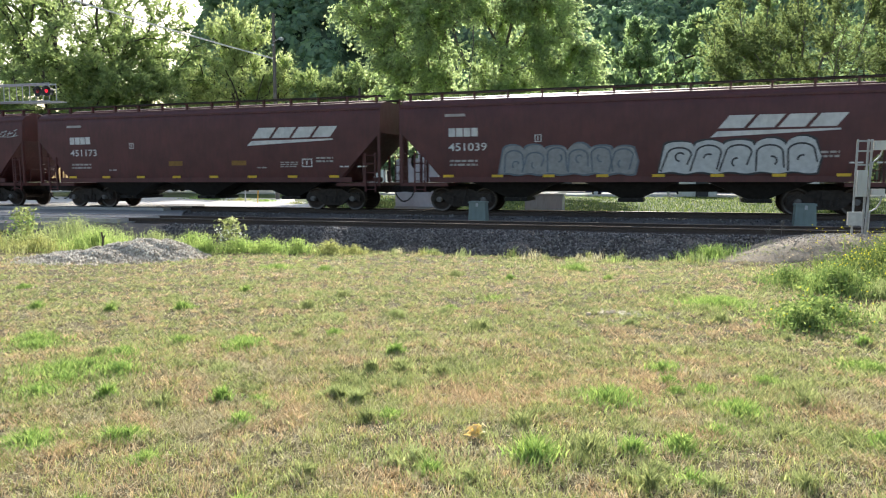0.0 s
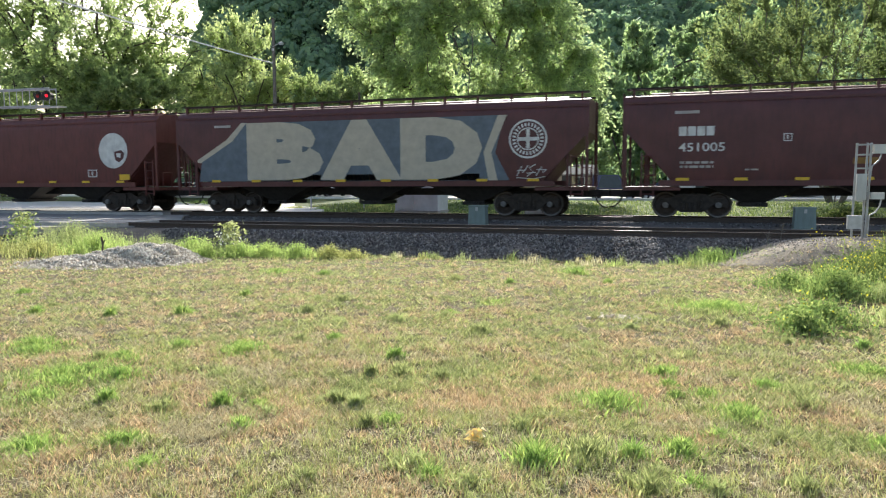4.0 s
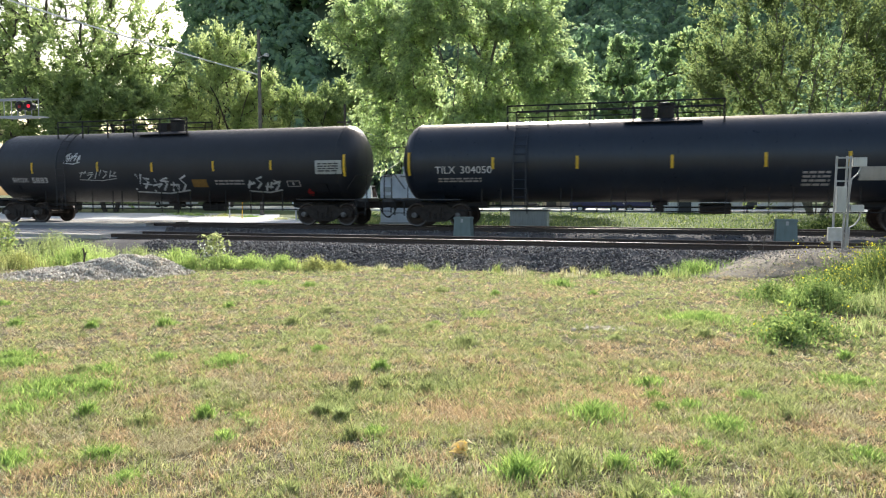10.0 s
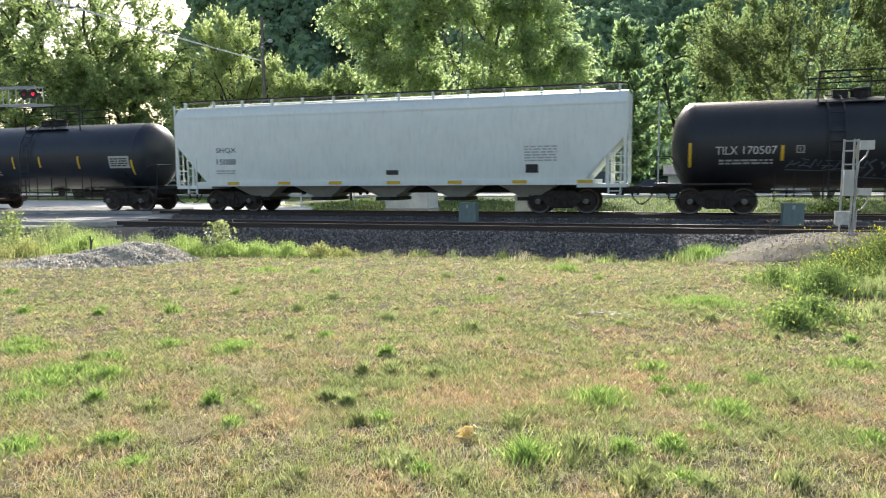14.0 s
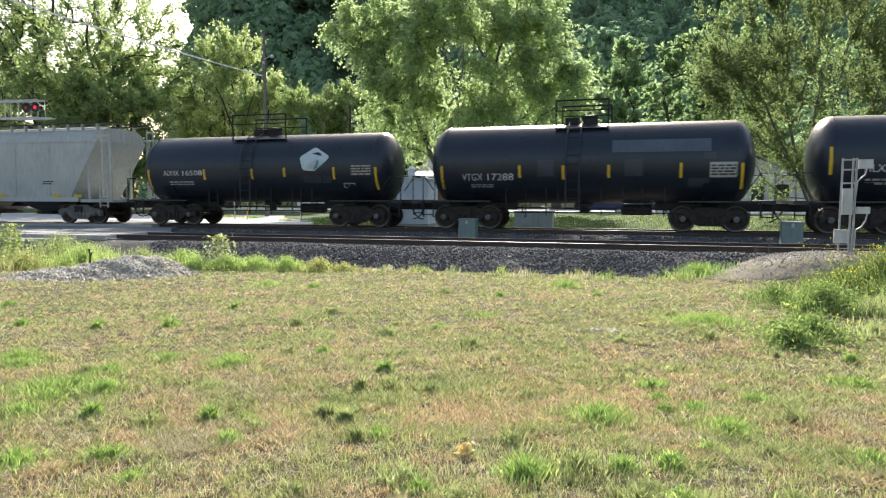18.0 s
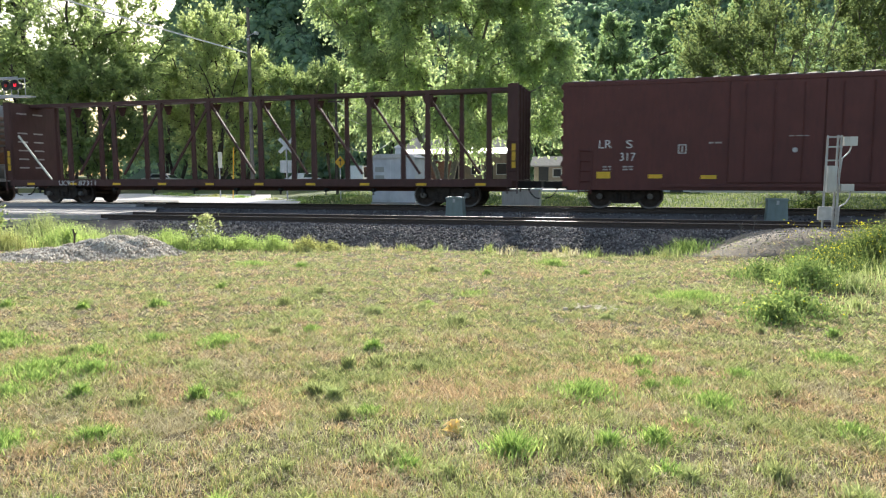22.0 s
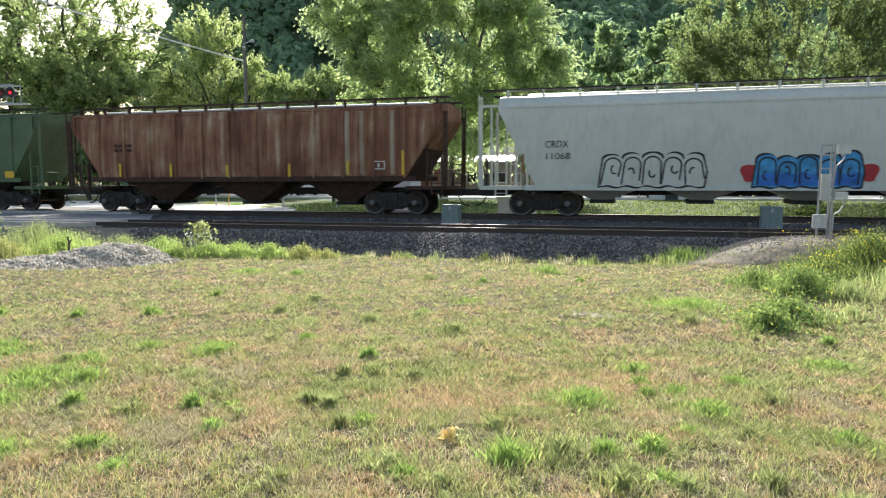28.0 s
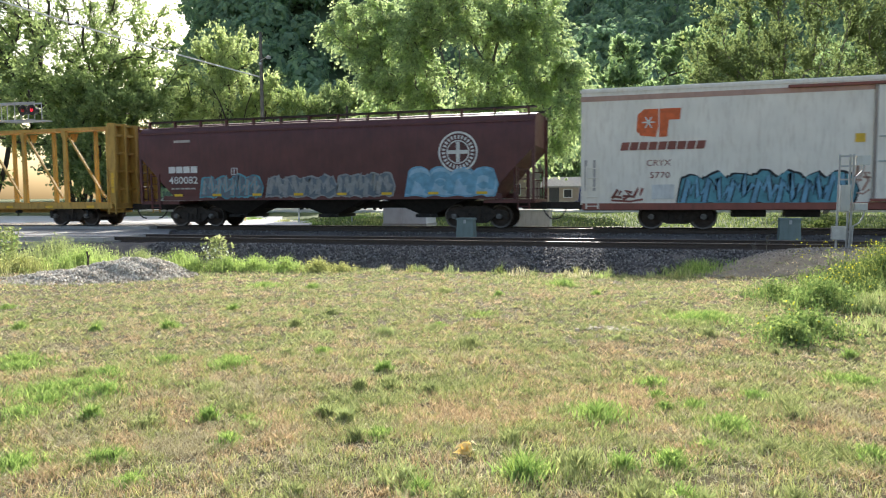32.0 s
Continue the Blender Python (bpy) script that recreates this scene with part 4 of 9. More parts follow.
def bubble(box, fill, line, parent, seed, side=flat(), n=5, label="", spiky=0.0, detail=None):
    """A spray-painted piece: one swelling outlined field with interlocked letter-like forms drawn in it."""
    rng = random.Random(seed)
    x0, x1, z0, z1 = box
    step, h = (x1 - x0) / n, z1 - z0
    top, low = [], []
    for k in range(n):
        peak, dip = rng.uniform(0.90, 1.06), rng.uniform(0.74, 0.84)
        for u in (0.0, 0.08, 0.2, 0.38, 0.62, 0.8, 0.92):
            swell = math.sin(math.pi * u) ** 0.5 if spiky < 0.5 else (1 - abs(2 * u - 1)) + rng.uniform(-0.2, 0.35)
            top.append((x0 + step * (k + u), z0 + h * (dip + (peak - dip) * swell)))
            low.append((x0 + step * (k + u), z0 + h * (rng.uniform(-0.08, 0.1) * spiky + 0.03 * math.sin(6.3 * u))))
    top.append((x1 + 0.12 * step * (1 + spiky), z0 + h * 0.45))
    low[0] = (x0 - 0.2 * step, z0)
    ring = low + [(x1, z0)] + list(reversed(top))
    mx, mz = (x0 + x1) / 2, (z0 + z1) / 2
    edge = min(0.06, h * 0.07)
    wide = [(p + math.copysign(min(edge, abs(p - mx)), p - mx), q + math.copysign(min(edge, abs(q - mz)), q - mz)) for p, q in ring]
    piece = part("spray_piece", onto(Shape().prism(wide, -0.003, 0.002), side, 0.008), line, parent, label)
    part("paint_fill", onto(Shape().prism(ring, -0.006, 0.001), side, 0.008), fill, piece)
    thick = detail is not None
    for k in range(n):
        cx, tilt = x0 + step * (k + 0.5), rng.uniform(-0.12, 0.2) * step
        peak = z0 + h * rng.uniform(0.74, 0.90)
        swell = arc(cx, peak - h * 0.22, step * 0.42, h * 0.22, math.pi, 0, 10)
        runs = [[(cx - step * 0.46 - tilt, z0 + h * 0.04)] + swell + [(cx + step * 0.44 - tilt, z0 + h * rng.uniform(0.04, 0.3))]]
        a0 = rng.uniform(0, 6.28)
        runs.append(arc(cx + rng.uniform(-0.1, 0.1) * step, z0 + h * rng.uniform(0.3, 0.55), step * 0.16, h * 0.13, a0, a0 + rng.uniform(2.0, 4.2)))
        if spiky >= 0.5:
            runs = [[(cx + step * (u + rng.uniform(-0.08, 0.08)), z0 + h * (v + rng.uniform(-0.08, 0.08))) for u, v in ((-0.5, 0.08), (-0.3, 0.82), (-0.1, 0.4), (0.1, 0.9), (0.2, 0.2), (0.52, 0.55))]]
        for j, run in enumerate(runs):
            deep = 0.0155 + 0.0012 * (k % 3) + 0.0005 * j
            line_part = Shape()
            stroke(line_part, run, min(0.13, 0.13 * step + 0.02) if thick else 0.03)
            part("inner_line", onto(line_part, side, deep), line, piece)
            if thick:
                glow = Shape()
                stroke(glow, run, min(0.085, 0.085 * step + 0.01))
                part("letter_stroke", onto(glow, side, deep + 0.004), detail, piece)
    return piece


def disc(cx, cz, r, mat, parent, side=flat(), inner=0.0, name="round_emblem", label="", depth=0.004):
    s = Shape()
    n = 32
    o = [(cx + r * math.cos(2 * math.pi * i / n), cz + r * math.sin(2 * math.pi * i / n)) for i in range(n)]
    if inner:
        q = [(cx + inner * math.cos(2 * math.pi * i / n), cz + inner * math.sin(2 * math.pi * i / n)) for i in range(n)]
        for i in range(n):
            j = (i + 1) % n
            s.add([(o[i][0], -depth, o[i][1]), (o[j][0], -depth, o[j][1]), (q[j][0], -depth, q[j][1]), (q[i][0], -depth, q[i][1])], [(0, 1, 2, 3)])
    else:
        s.prism(o, -depth, 0.004)
    return part(name, onto(s, side, 0.008), mat, parent, label)


def poly(pts, mat, parent, side=flat(), name="painted_shape", label="", depth=0.004):
    return part(name, onto(Shape().prism(pts, -depth, 0.004), side, 0.008), mat, parent, label)


def marks(car, xs, z, w=0.42, h=0.10, y=-1.63, mat=None, name="reflector"):
    for x in xs:
        part(name, Shape().box(x - w / 2, x + w / 2, y - 0.006, y + 0.006, z, z + h), mat or M_YELLOW, car)


def stripes(car, rows, side, mat=None, w=0.10):
    """Upright yellow reflector strips: (x, z0, z1)."""
    for x, z0, z1 in rows:
        plate((x - w / 2, x + w / 2, z0, z1), mat or M_YELLOW, car, side, "reflector", t=0.008)


def ladder(car, x, y, z0, z1, mat, w=0.42, along="y", name="ladder"):
    s = Shape()
    d = (0, w, 0) if along == "y" else (w, 0, 0)
    for k in (0, 1):
        s.bar((x + d[0] * k, y + d[1] * k, z0), (x + d[0] * k, y + d[1] * k, z1), 0.05)
    n = int((z1 - z0) / 0.38)
    for k in range(n + 1):
        z = z0 + 0.1 + k * (z1 - z0 - 0.2) / max(1, n)
        s.tube((x, y, z), (x + d[0], y + d[1], z), 0.018, n=5)
    return part(name, s, mat, car)


def hopper_car(label, place, length, mat, top=4.62, sill=1.28, slope=1.75, slope_z=3.1, cage=0.0, bays=3, ribs=0, half=1.6, round_top=0.5, frame_mat=None, lip=True, trucks=None, category="hopper car", outlet_mat=None, truck_mat=None, roof_mat=None, boards=14, deep=0.55, sill_mat=None):
    """A covered hopper wagon, its middle at the car's origin, the rail head at z = 0."""
    car = thing("hopper_car", label, category, "wagons of the freight train")
    fm = frame_mat or mat
    L, B = length / 2, length / 2 - cage
    rt = top - 0.24
    side = [(half - 0.05, sill), (half, sill + 0.35), (half + 0.005, 2.3), (half, 3.1), (half - 0.03, rt - round_top - 0.1), (half - 0.10, rt - round_top * 0.6), (half - 0.28, rt - round_top * 0.22), (half - 0.62, rt - 0.03), (0.35, rt)]

    def ring(x, zb):
        pts = []
        for y, z in side:
            if z <= zb:
                y = half if zb > sill + 0.3 else half - 0.05
                z = zb
            pts.append((y, z))
        return [(x, -y, z) for y, z in pts] + [(x, y, z) for y, z in reversed(pts)]

    rings = [ring(-B, slope_z), ring(-B + 0.03, slope_z - 0.02)]
    for k in range(1, 6):
        rings.append(ring(-B + slope * k / 5, slope_z + (sill - slope_z) * k / 5))
    for k in range(1, 12):
        rings.append(ring(-B + slope + (2 * B - 2 * slope) * k / 12, sill))
    for k in range(0, 6):
        rings.append(ring(B - slope * (1 - k / 5), sill + (slope_z - sill) * k / 5))
    part("body", Shape().loft(rings).mesh("body", True), mat, car)
    if lip:
        for s in (-1, 1):
            part("side_sill", Shape().box(-B + slope * 0.7, B - slope * 0.7, s * (half - 0.02) - 0.035, s * (half - 0.02) + 0.035, sill - 0.14, sill + (0.06 if sill_mat is None else 0.26)), sill_mat or fm, car)
            part("side_plate", Shape().box(-B, B, s * (half - 0.09) - 0.03, s * (half - 0.09) + 0.03, rt - round_top * 0.75, rt - round_top * 0.75 + 0.07), mat, car)
    # end frame, platform, ladders
    for s in (-1, 1):
        xe = s * (L - 0.02)
        part("end_platform", Shape().box(min(s * (L - slope - 0.2), s * L), max(s * (L - slope - 0.2), s * L), -half + 0.05, half - 0.05, 0.98, 1.12), fm, car)
        for sy in (-1, 1):
            post = Shape().bar((s * (L - 0.06), sy * (half - 0.06), 1.05), (s * (L - 0.06), sy * (half - 0.06), max(slope_z, rt - 0.45) if cage else slope_z + 0.2), 0.10)
            part("corner_post", post, fm, car)
            part("slope_strut", Shape().bar((s * (B - slope * 0.45), sy * (half - 0.25), 1.1), (s * (B - slope * 0.45), sy * (half - 0.25), sill + (slope_z - sill) * 0.62), 0.09), fm, car)
            if cage:
                rail = Shape().bar((s * B, sy * (half - 0.06), rt - 0.42), (s * L, sy * (half - 0.06), rt - 0.42), 0.09)
                rail.bar((s * (B + cage * 0.35), sy * (half - 0.06), 1.05), (s * (B + cage * 0.35), sy * (half - 0.06), rt - 0.42), 0.07)
                part("end_frame", rail, fm, car)
            ladder(car, s * (L - 0.62), sy * (half + 0.02), 0.75, 2.3 if not cage else 2.1, fm, 0.42, "x")
        ladder(car, s * (L + 0.03), -1.5 if s < 0 else 0.75, 1.1, rt, fm, 0.45, "y")
        grab = Shape().tube((s * (L + 0.05), -1.3, 1.75), (s * (L + 0.05), -0.7, 1.75), 0.02, n=5).tube((s * (L + 0.05), -1.3, 1.1), (s * (L + 0.05), -1.3, 1.75), 0.02, n=5).tube((s * (L + 0.05), -0.7, 1.1), (s * (L + 0.05), -0.7, 1.75), 0.02, n=5)
        part("hand_rail", grab, fm, car)
        part("slope_sheet", Shape().prism([(s * (B - slope), sill - 0.1), (s * (B - slope - 0.3), sill - 0.1), (s * (B - 0.1), slope_z + 0.4), (s * B, slope_z + 0.1)], -half + 0.12, half - 0.12), fm, car)
    bw = part("brake_wheel", Shape().lathe([(0.24, -0.02), (0.28, 0.0), (0.24, 0.02), (0.20, 0.0)], 18, "x"), M_STEEL_DARK, car, at=(-L - 0.1, 0.2, 2.0))
    # roof: hatch trough, running boards on brackets
    part("hatch_cover", Shape().prism([(-0.33, rt - 0.04), (-0.30, rt + 0.10), (-0.12, rt + 0.15), (0.12, rt + 0.15), (0.30, rt + 0.10), (0.33, rt - 0.04)], -B + 0.9, B - 0.9, "x"), roof_mat or mat, car)
    for s in (-1, 1):
        part("running_board", Shape().box(-L + 0.05, L - 0.05, s * 1.0 - 0.24, s * 1.0 + 0.24, top - 0.06, top - 0.02), M_STEEL_DARK, car)
    n = boards
    bracket = Shape().box(-0.04, 0.04, -0.06, 0.06, rt - 0.34, top - 0.05).mesh("board_bracket")
    for k in range(n):
        x = -B + 0.3 + (2 * B - 0.6) * k / (n - 1)
        for s in (-1, 1):
            part("board_bracket", bracket, fm, car, at=(x, s * 1.17, 0))
    # outlets
    span = 2 * (B - slope) * 0.92
    for k in range(bays):
        x = -span / 2 + span * (k + 0.5) / bays
        w = span / bays * 0.46
        o = Shape().loft([[(x - w, -1.25, sill), (x + w, -1.25, sill), (x + w, 1.25, sill), (x - w, 1.25, sill)],
                          [(x - 0.35, -0.75, deep), (x + 0.35, -0.75, deep), (x + 0.35, 0.75, deep), (x - 0.35, 0.75, deep)]])
        b = part("outlet_hopper", o, outlet_mat or M_STEEL_DARK, car)
        part("outlet_gate", Shape().box(x - 0.45, x + 0.45, -0.9, 0.9, deep - 0.14, deep).tube((x + 0.2, -1.2, deep - 0.06), (x + 0.2, 1.2, deep - 0.06), 0.04, n=6), M_STEEL_DARK, b)
    part("centre_sill", Shape().box(-L + 0.2, L - 0.2, -0.2, 0.2, 0.78, 1.06), M_STEEL_DARK, car)
    if ribs:
        for k in range(ribs):
            x = -B + slope * 0.15 + (2 * B - slope * 0.3) * k / (ribs - 1)
            e = max(0.0, abs(x) - (B - slope)) / slope
            for s in (-1, 1):
                part("side_post", Shape().box(x - 0.045, x + 0.045, s * (half + 0.02) - 0.03, s * (half + 0.02) + 0.03, sill + (slope_z - sill) * e, rt - round_top * 0.5), mat, car)
    tc = trucks or L - 2.35
    for s in (-1, 1):
        truck(car, s * tc, truck_mat)
    draft_gear(car, L)
    TRAIN.append((car, place))
    return car


def grey_ends(car, length, top):
    """Broad end posts, corrugated ends and a dark line painted as the side plate's shadow, as on the old grey hoppers.
    """
    L = length / 2
    for s in (-1, 1):
        for sy in (-1, 1):
            part("end_post", Shape().box(min(s * (L - 0.30), s * (L + 0.02)), max(s * (L - 0.30), s * (L + 0.02)), sy * 1.60 - 0.025, sy * 1.60 + 0.025, 1.25, top - 0.62), M_POST_GREY, car)
        for k in range(6):
            z = 2.55 + 0.28 * k
            part("end_rib", Shape().prism([(s * L, z - 0.09), (s * (L + 0.10), z - 0.03), (s * (L + 0.10), z + 0.03), (s * L, z + 0.09)], -1.35, 1.35), M_GREY_RUST_B, car)
    # charcoal strips paint the uneven shadow below the side plate
    for k in range(18):
        a = -L + 0.35 + (length - 0.7) * k / 18
        part("plate_shadow", Shape().box(a, a + (length - 0.7) / 18, -1.612, -1.57, 3.62 + 0.012 * math.sin(k * 2.1), 3.665 + 0.02 * math.sin(k * 1.3)), M_DARK_GREY, car)


def tank_car(label, place, length, mat, r=1.5, zc=2.58, walk_from=None, walk_to=None, dome=0.0, ladder_x=0.0, rail_h=0.95, seams=(), ladder_mat=None, rail_mat=None, truck_in=1.55, grow=0.55):
    """A tank wagon: a long barrel with dished heads on stub sills."""
    car = thing("tank_car", label, "tank car", "wagons of the freight train")
    L, hd = length / 2, r * 0.48
    prof = [(0.02, -L)]
    for k in range(1, 9):
        a = math.pi / 2 * k / 8
        prof.append((r * math.sin(a), -L + hd * (1 - math.cos(a))))
    prof += [(r, -L * 0.5), (r, -0.02), (r, L * 0.5)]
    for k in range(8, 0, -1):
        a = math.pi / 2 * k / 8
        prof.append((r * math.sin(a), L - hd * (1 - math.cos(a))))
    prof.append((0.02, L))
    sh = Shape().lathe(prof, 48, "x")
    sh.v = [(x, y, z + zc) for x, y, z in sh.v]
    part("barrel", sh.mesh("barrel", True), mat, car)
    for x in list(seams) + [-L + hd, L - hd]:
        b = Shape().lathe([(r + 0.004, x - 0.035), (r + 0.014, x), (r + 0.004, x + 0.035)], 48, "x")
        b.v = [(p, q, z + zc) for p, q, z in b.v]
        part("band", b.mesh("band", True), mat, car)
    E = L + grow
    rm = rail_mat or M_STEEL_DARK
    lm = ladder_mat or mat
    for s in (-1, 1):
        part("stub_sill", Shape().box(min(s * (L - 3.4), s * E), max(s * (L - 3.4), s * E), -0.22, 0.22, 0.74, 1.06), M_STEEL_DARK, car)
        part("end_sill", Shape().box(min(s * (E - 0.42), s * E), max(s * (E - 0.42), s * E), -1.45, 1.45, 0.98, 1.12), lm, car)
        part("saddle", Shape().prism([(-0.55, 0.95), (0.55, 0.95), (r * 0.9, zc - r * 0.52), (r * 0.72, zc - r * 0.72), (0.5, zc - r + 0.06), (-0.5, zc - r + 0.06), (-r * 0.72, zc - r * 0.72), (-r * 0.9, zc - r * 0.52)], s * (L - truck_in) - 0.28, s * (L - truck_in) + 0.28, "x"), lm, car)
        for sy in (-1, 1):
            rail = Shape()
            rail.path([(s * (E - 0.05), sy * 1.4, 1.1), (s * (E - 0.05), sy * 1.4, 2.05), (s * (E - 0.5), sy * 1.4, 2.05), (s * (E - 0.9), sy * 1.38, 1.5)], 0.022, 6)
            rail.path([(s * (E - 0.05), sy * 1.4, 2.05), (s * (E - 0.05), sy * 0.5, 2.05)], 0.022, 6)
            part("hand_rail", rail, rm, car)
        for sy in (-1, 1):
            part("running_board", Shape().box(min(s * (L - 2.6), s * E), max(s * (L - 2.6), s * E), sy * 1.25 - 0.18, sy * 1.25 + 0.18, 1.05, 1.10), lm, car)
            ladder(car, s * (E - 0.5), sy * 1.45, 0.45, 1.1, rm, 0.4, "x", "step")
        truck(car, s * (L - truck_in))
    a = -1.3 if walk_from is None else walk_from
    b = 1.3 if walk_to is None else walk_to
    zt = zc + r
    zp = zc + math.sqrt(r * r - 0.72)
    for sy in (-1, 1):
        part("platform", Shape().box(max(a, -1.3), min(b, 1.4), sy * 0.85 - 0.11, sy * 0.85 + 0.11, zp + 0.03, zp + 0.05), rm, car)
    n = max(2, int((b - a) / 1.3) + 1)
    for sy in (-0.93, 0.93):
        rails = Shape()
        for k in range(n):
            x = a + (b - a) * k / (n - 1)
            rails.tube((x, sy, zp - 0.05), (x, sy, zt + rail_h * 0.85), 0.034, n=6)
        rails.tube((a, sy, zt + rail_h * 0.85), (b, sy, zt + rail_h * 0.85), 0.032, n=6)
        rails.tube((a, sy, zt + rail_h * 0.45), (b, sy, zt + rail_h * 0.45), 0.024, n=6)
        part("guard_rail", rails, rm, car)
    part("manway", Shape().lathe([(0.30, zt - 0.1), (0.30, zt + 0.16 + dome), (0.34, zt + 0.18 + dome), (0.34, zt + 0.25 + dome), (0.05, zt + 0.30 + dome)], 18, "z"), rm, car, at=(0.15, 0, 0))
    part("valve_box", Shape().box(-0.75, -0.25, -0.25, 0.25, zt - 0.1, zt + 0.22 + dome * 0.5), rm, car)
    for sy in (-1, 1):
        lad = Shape()
        for dx in (-0.24, 0.24):
            pts = [(ladder_x + dx, sy * (r + 0.12) * math.cos(q), zc + (r + 0.12) * math.sin(q)) for q in [0.0, 0.35, 0.7, 1.0, 1.25]]
            lad.path([(ladder_x + dx, sy * (r + 0.12), 0.75)] + pts, 0.024, 6)
        for k in range(11):
            z = 0.85 + k * 0.32
            yy = (r + 0.12) if z < zc else math.sqrt(max(0.1, (r + 0.12) ** 2 - (z - zc) ** 2))
            lad.tube((ladder_x - 0.24, sy * yy, z), (ladder_x + 0.24, sy * yy, z), 0.016, n=5)
        part("ladder", lad, lm, car)
    low = Shape().tube((0, 0, zc - r - 0.35), (0, 0, zc - r + 0.1), 0.16, n=12).box(-0.3, 0.3, -0.22, 0.22, zc - r - 0.12, zc - r)
    part("bottom_valve", low, M_STEEL_DARK, car)
    part("air_tank", Shape().tube((1.4, 0.1, 0.75), (2.5, 0.1, 0.75), 0.2, n=12), M_STEEL_DARK, car)
    part("brake_pipe", Shape().path([(-L + 1.2, -0.5, 0.85), (-0.5, -0.55, 0.80), (1.3, -0.5, 0.80), (L - 1.2, -0.5, 0.86)], 0.03, 5).bar((-2.2, -1.2, 0.92), (-2.2, -1.2, 0.62), 0.05).bar((2.9, -1.2, 0.92), (2.9, -1.2, 0.62), 0.05), M_STEEL_DARK, car)
    hang = random.Random(int(place * 10))
    for k in range(max(8, int(length * 0.8))):
        x = -L + 3.0 + (length - 6.0) * (k + hang.uniform(0.1, 0.9)) / max(8, int(length * 0.8))
        part("brake_hanger", Shape().bar((x, -1.15, zc - math.sqrt(max(0.1, r * r - 1.3)) + 0.05), (x, -1.15, hang.uniform(0.45, 0.62)), 0.035), M_STEEL_DARK, car)
    part("hand_pipe", Shape().tube((-L + 2.4, -1.15, 0.66), (L - 2.4, -1.15, 0.66), 0.022, n=6), M_STEEL_DARK, car)
    draft_gear(car, E - 0.05)
    TRAIN.append((car, place))
    return car


def box_body(s, L, half, z0, z1, roof=0.16, bevel=0.05):
    """A closed wagon body with a low ridge roof."""
    prof = [(-half, z0), (-half, z1 - bevel), (-half + bevel, z1), (0, z1 + roof), (half - bevel, z1), (half, z1 - bevel), (half, z0)]
    return s.prism(prof, -L, L, "x")


def box_car(label, place, length, mat, z0=0.82, z1=4.55, half=1.58):
    car = thing("box_car", label, "boxcar", "wagons of the freight train")
    L = length / 2
    part("body", box_body(Shape(), L, half, z0, z1), mat, car)
    for k in range(26):
        x = -L + 0.35 + (length - 0.7) * k / 25
        part("roof_rib", Shape().prism([(-half + 0.04, z1 + 0.005), (0, z1 + 0.165), (half - 0.04, z1 + 0.005), (half - 0.04, z1 + 0.05), (0, z1 + 0.215), (-half + 0.04, z1 + 0.05)], x - 0.05, x + 0.05, "x"), M_PALE, car)
    for s in (-1, 1):
        for k in range(8):
            z = z0 + 0.35 + k * 0.46
            part("end_rib", Shape().prism([(s * L, z - 0.13), (s * (L + 0.09), z - 0.05), (s * (L + 0.09), z + 0.05), (s * L, z + 0.13)], -half + 0.12, half - 0.12), mat, car)
        part("side_sill", Shape().box(-L + 0.2, L - 0.2, s * half - 0.03, s * half + 0.03, z0 - 0.12, z0 + 0.1), mat, car)
        part("side_plate", Shape().box(-L, L, s * half - 0.025, s * half + 0.025, z1 - 0.16, z1 - 0.05), mat, car)
        for x in (-2.35, 0.6):
            d = part("door", Shape().box(x, x + 2.9, s * (half + 0.035) - 0.03, s * (half + 0.035) + 0.03, z0 + 0.15, z1 - 0.2), mat, car)
            for k in range(3):
                part("lock_rod", Shape().tube((x + 0.5 + 0.9 * k, s * (half + 0.09), z0 + 0.2), (x + 0.5 + 0.9 * k, s * (half + 0.09), z1 - 0.3), 0.022, n=6), mat, d)
        part("door_track", Shape().box(-4.6, 4.9, s * (half + 0.06) - 0.05, s * (half + 0.06) + 0.05, z0 - 0.02, z0 + 0.08), mat, car)
        for sy in (-1, 1):
            ladder(car, s * (L - 0.6), sy * (half + 0.04), 0.55, 2.2, mat, 0.42, "x")
        ladder(car, s * (L + 0.12), 0.8, 0.7, z1, mat, 0.42, "y")
        truck(car, s * (L - 2.2))
    for k in range(13):
        x = -L + 0.7 + (length - 1.4) * k / 12
        if -2.6 < x < 3.7:
            continue
        part("side_post", Shape().box(x - 0.03, x + 0.03, -half - 0.008, -half + 0.02, z0 + 0.1, z1 - 0.1), mat, car)
    part("centre_sill", Shape().box(-L, L, -0.25, 0.25, 0.66, 0.9), M_STEEL_DARK, car)
    draft_gear(car, L + 0.25)
    TRAIN.append((car, place))
    return car


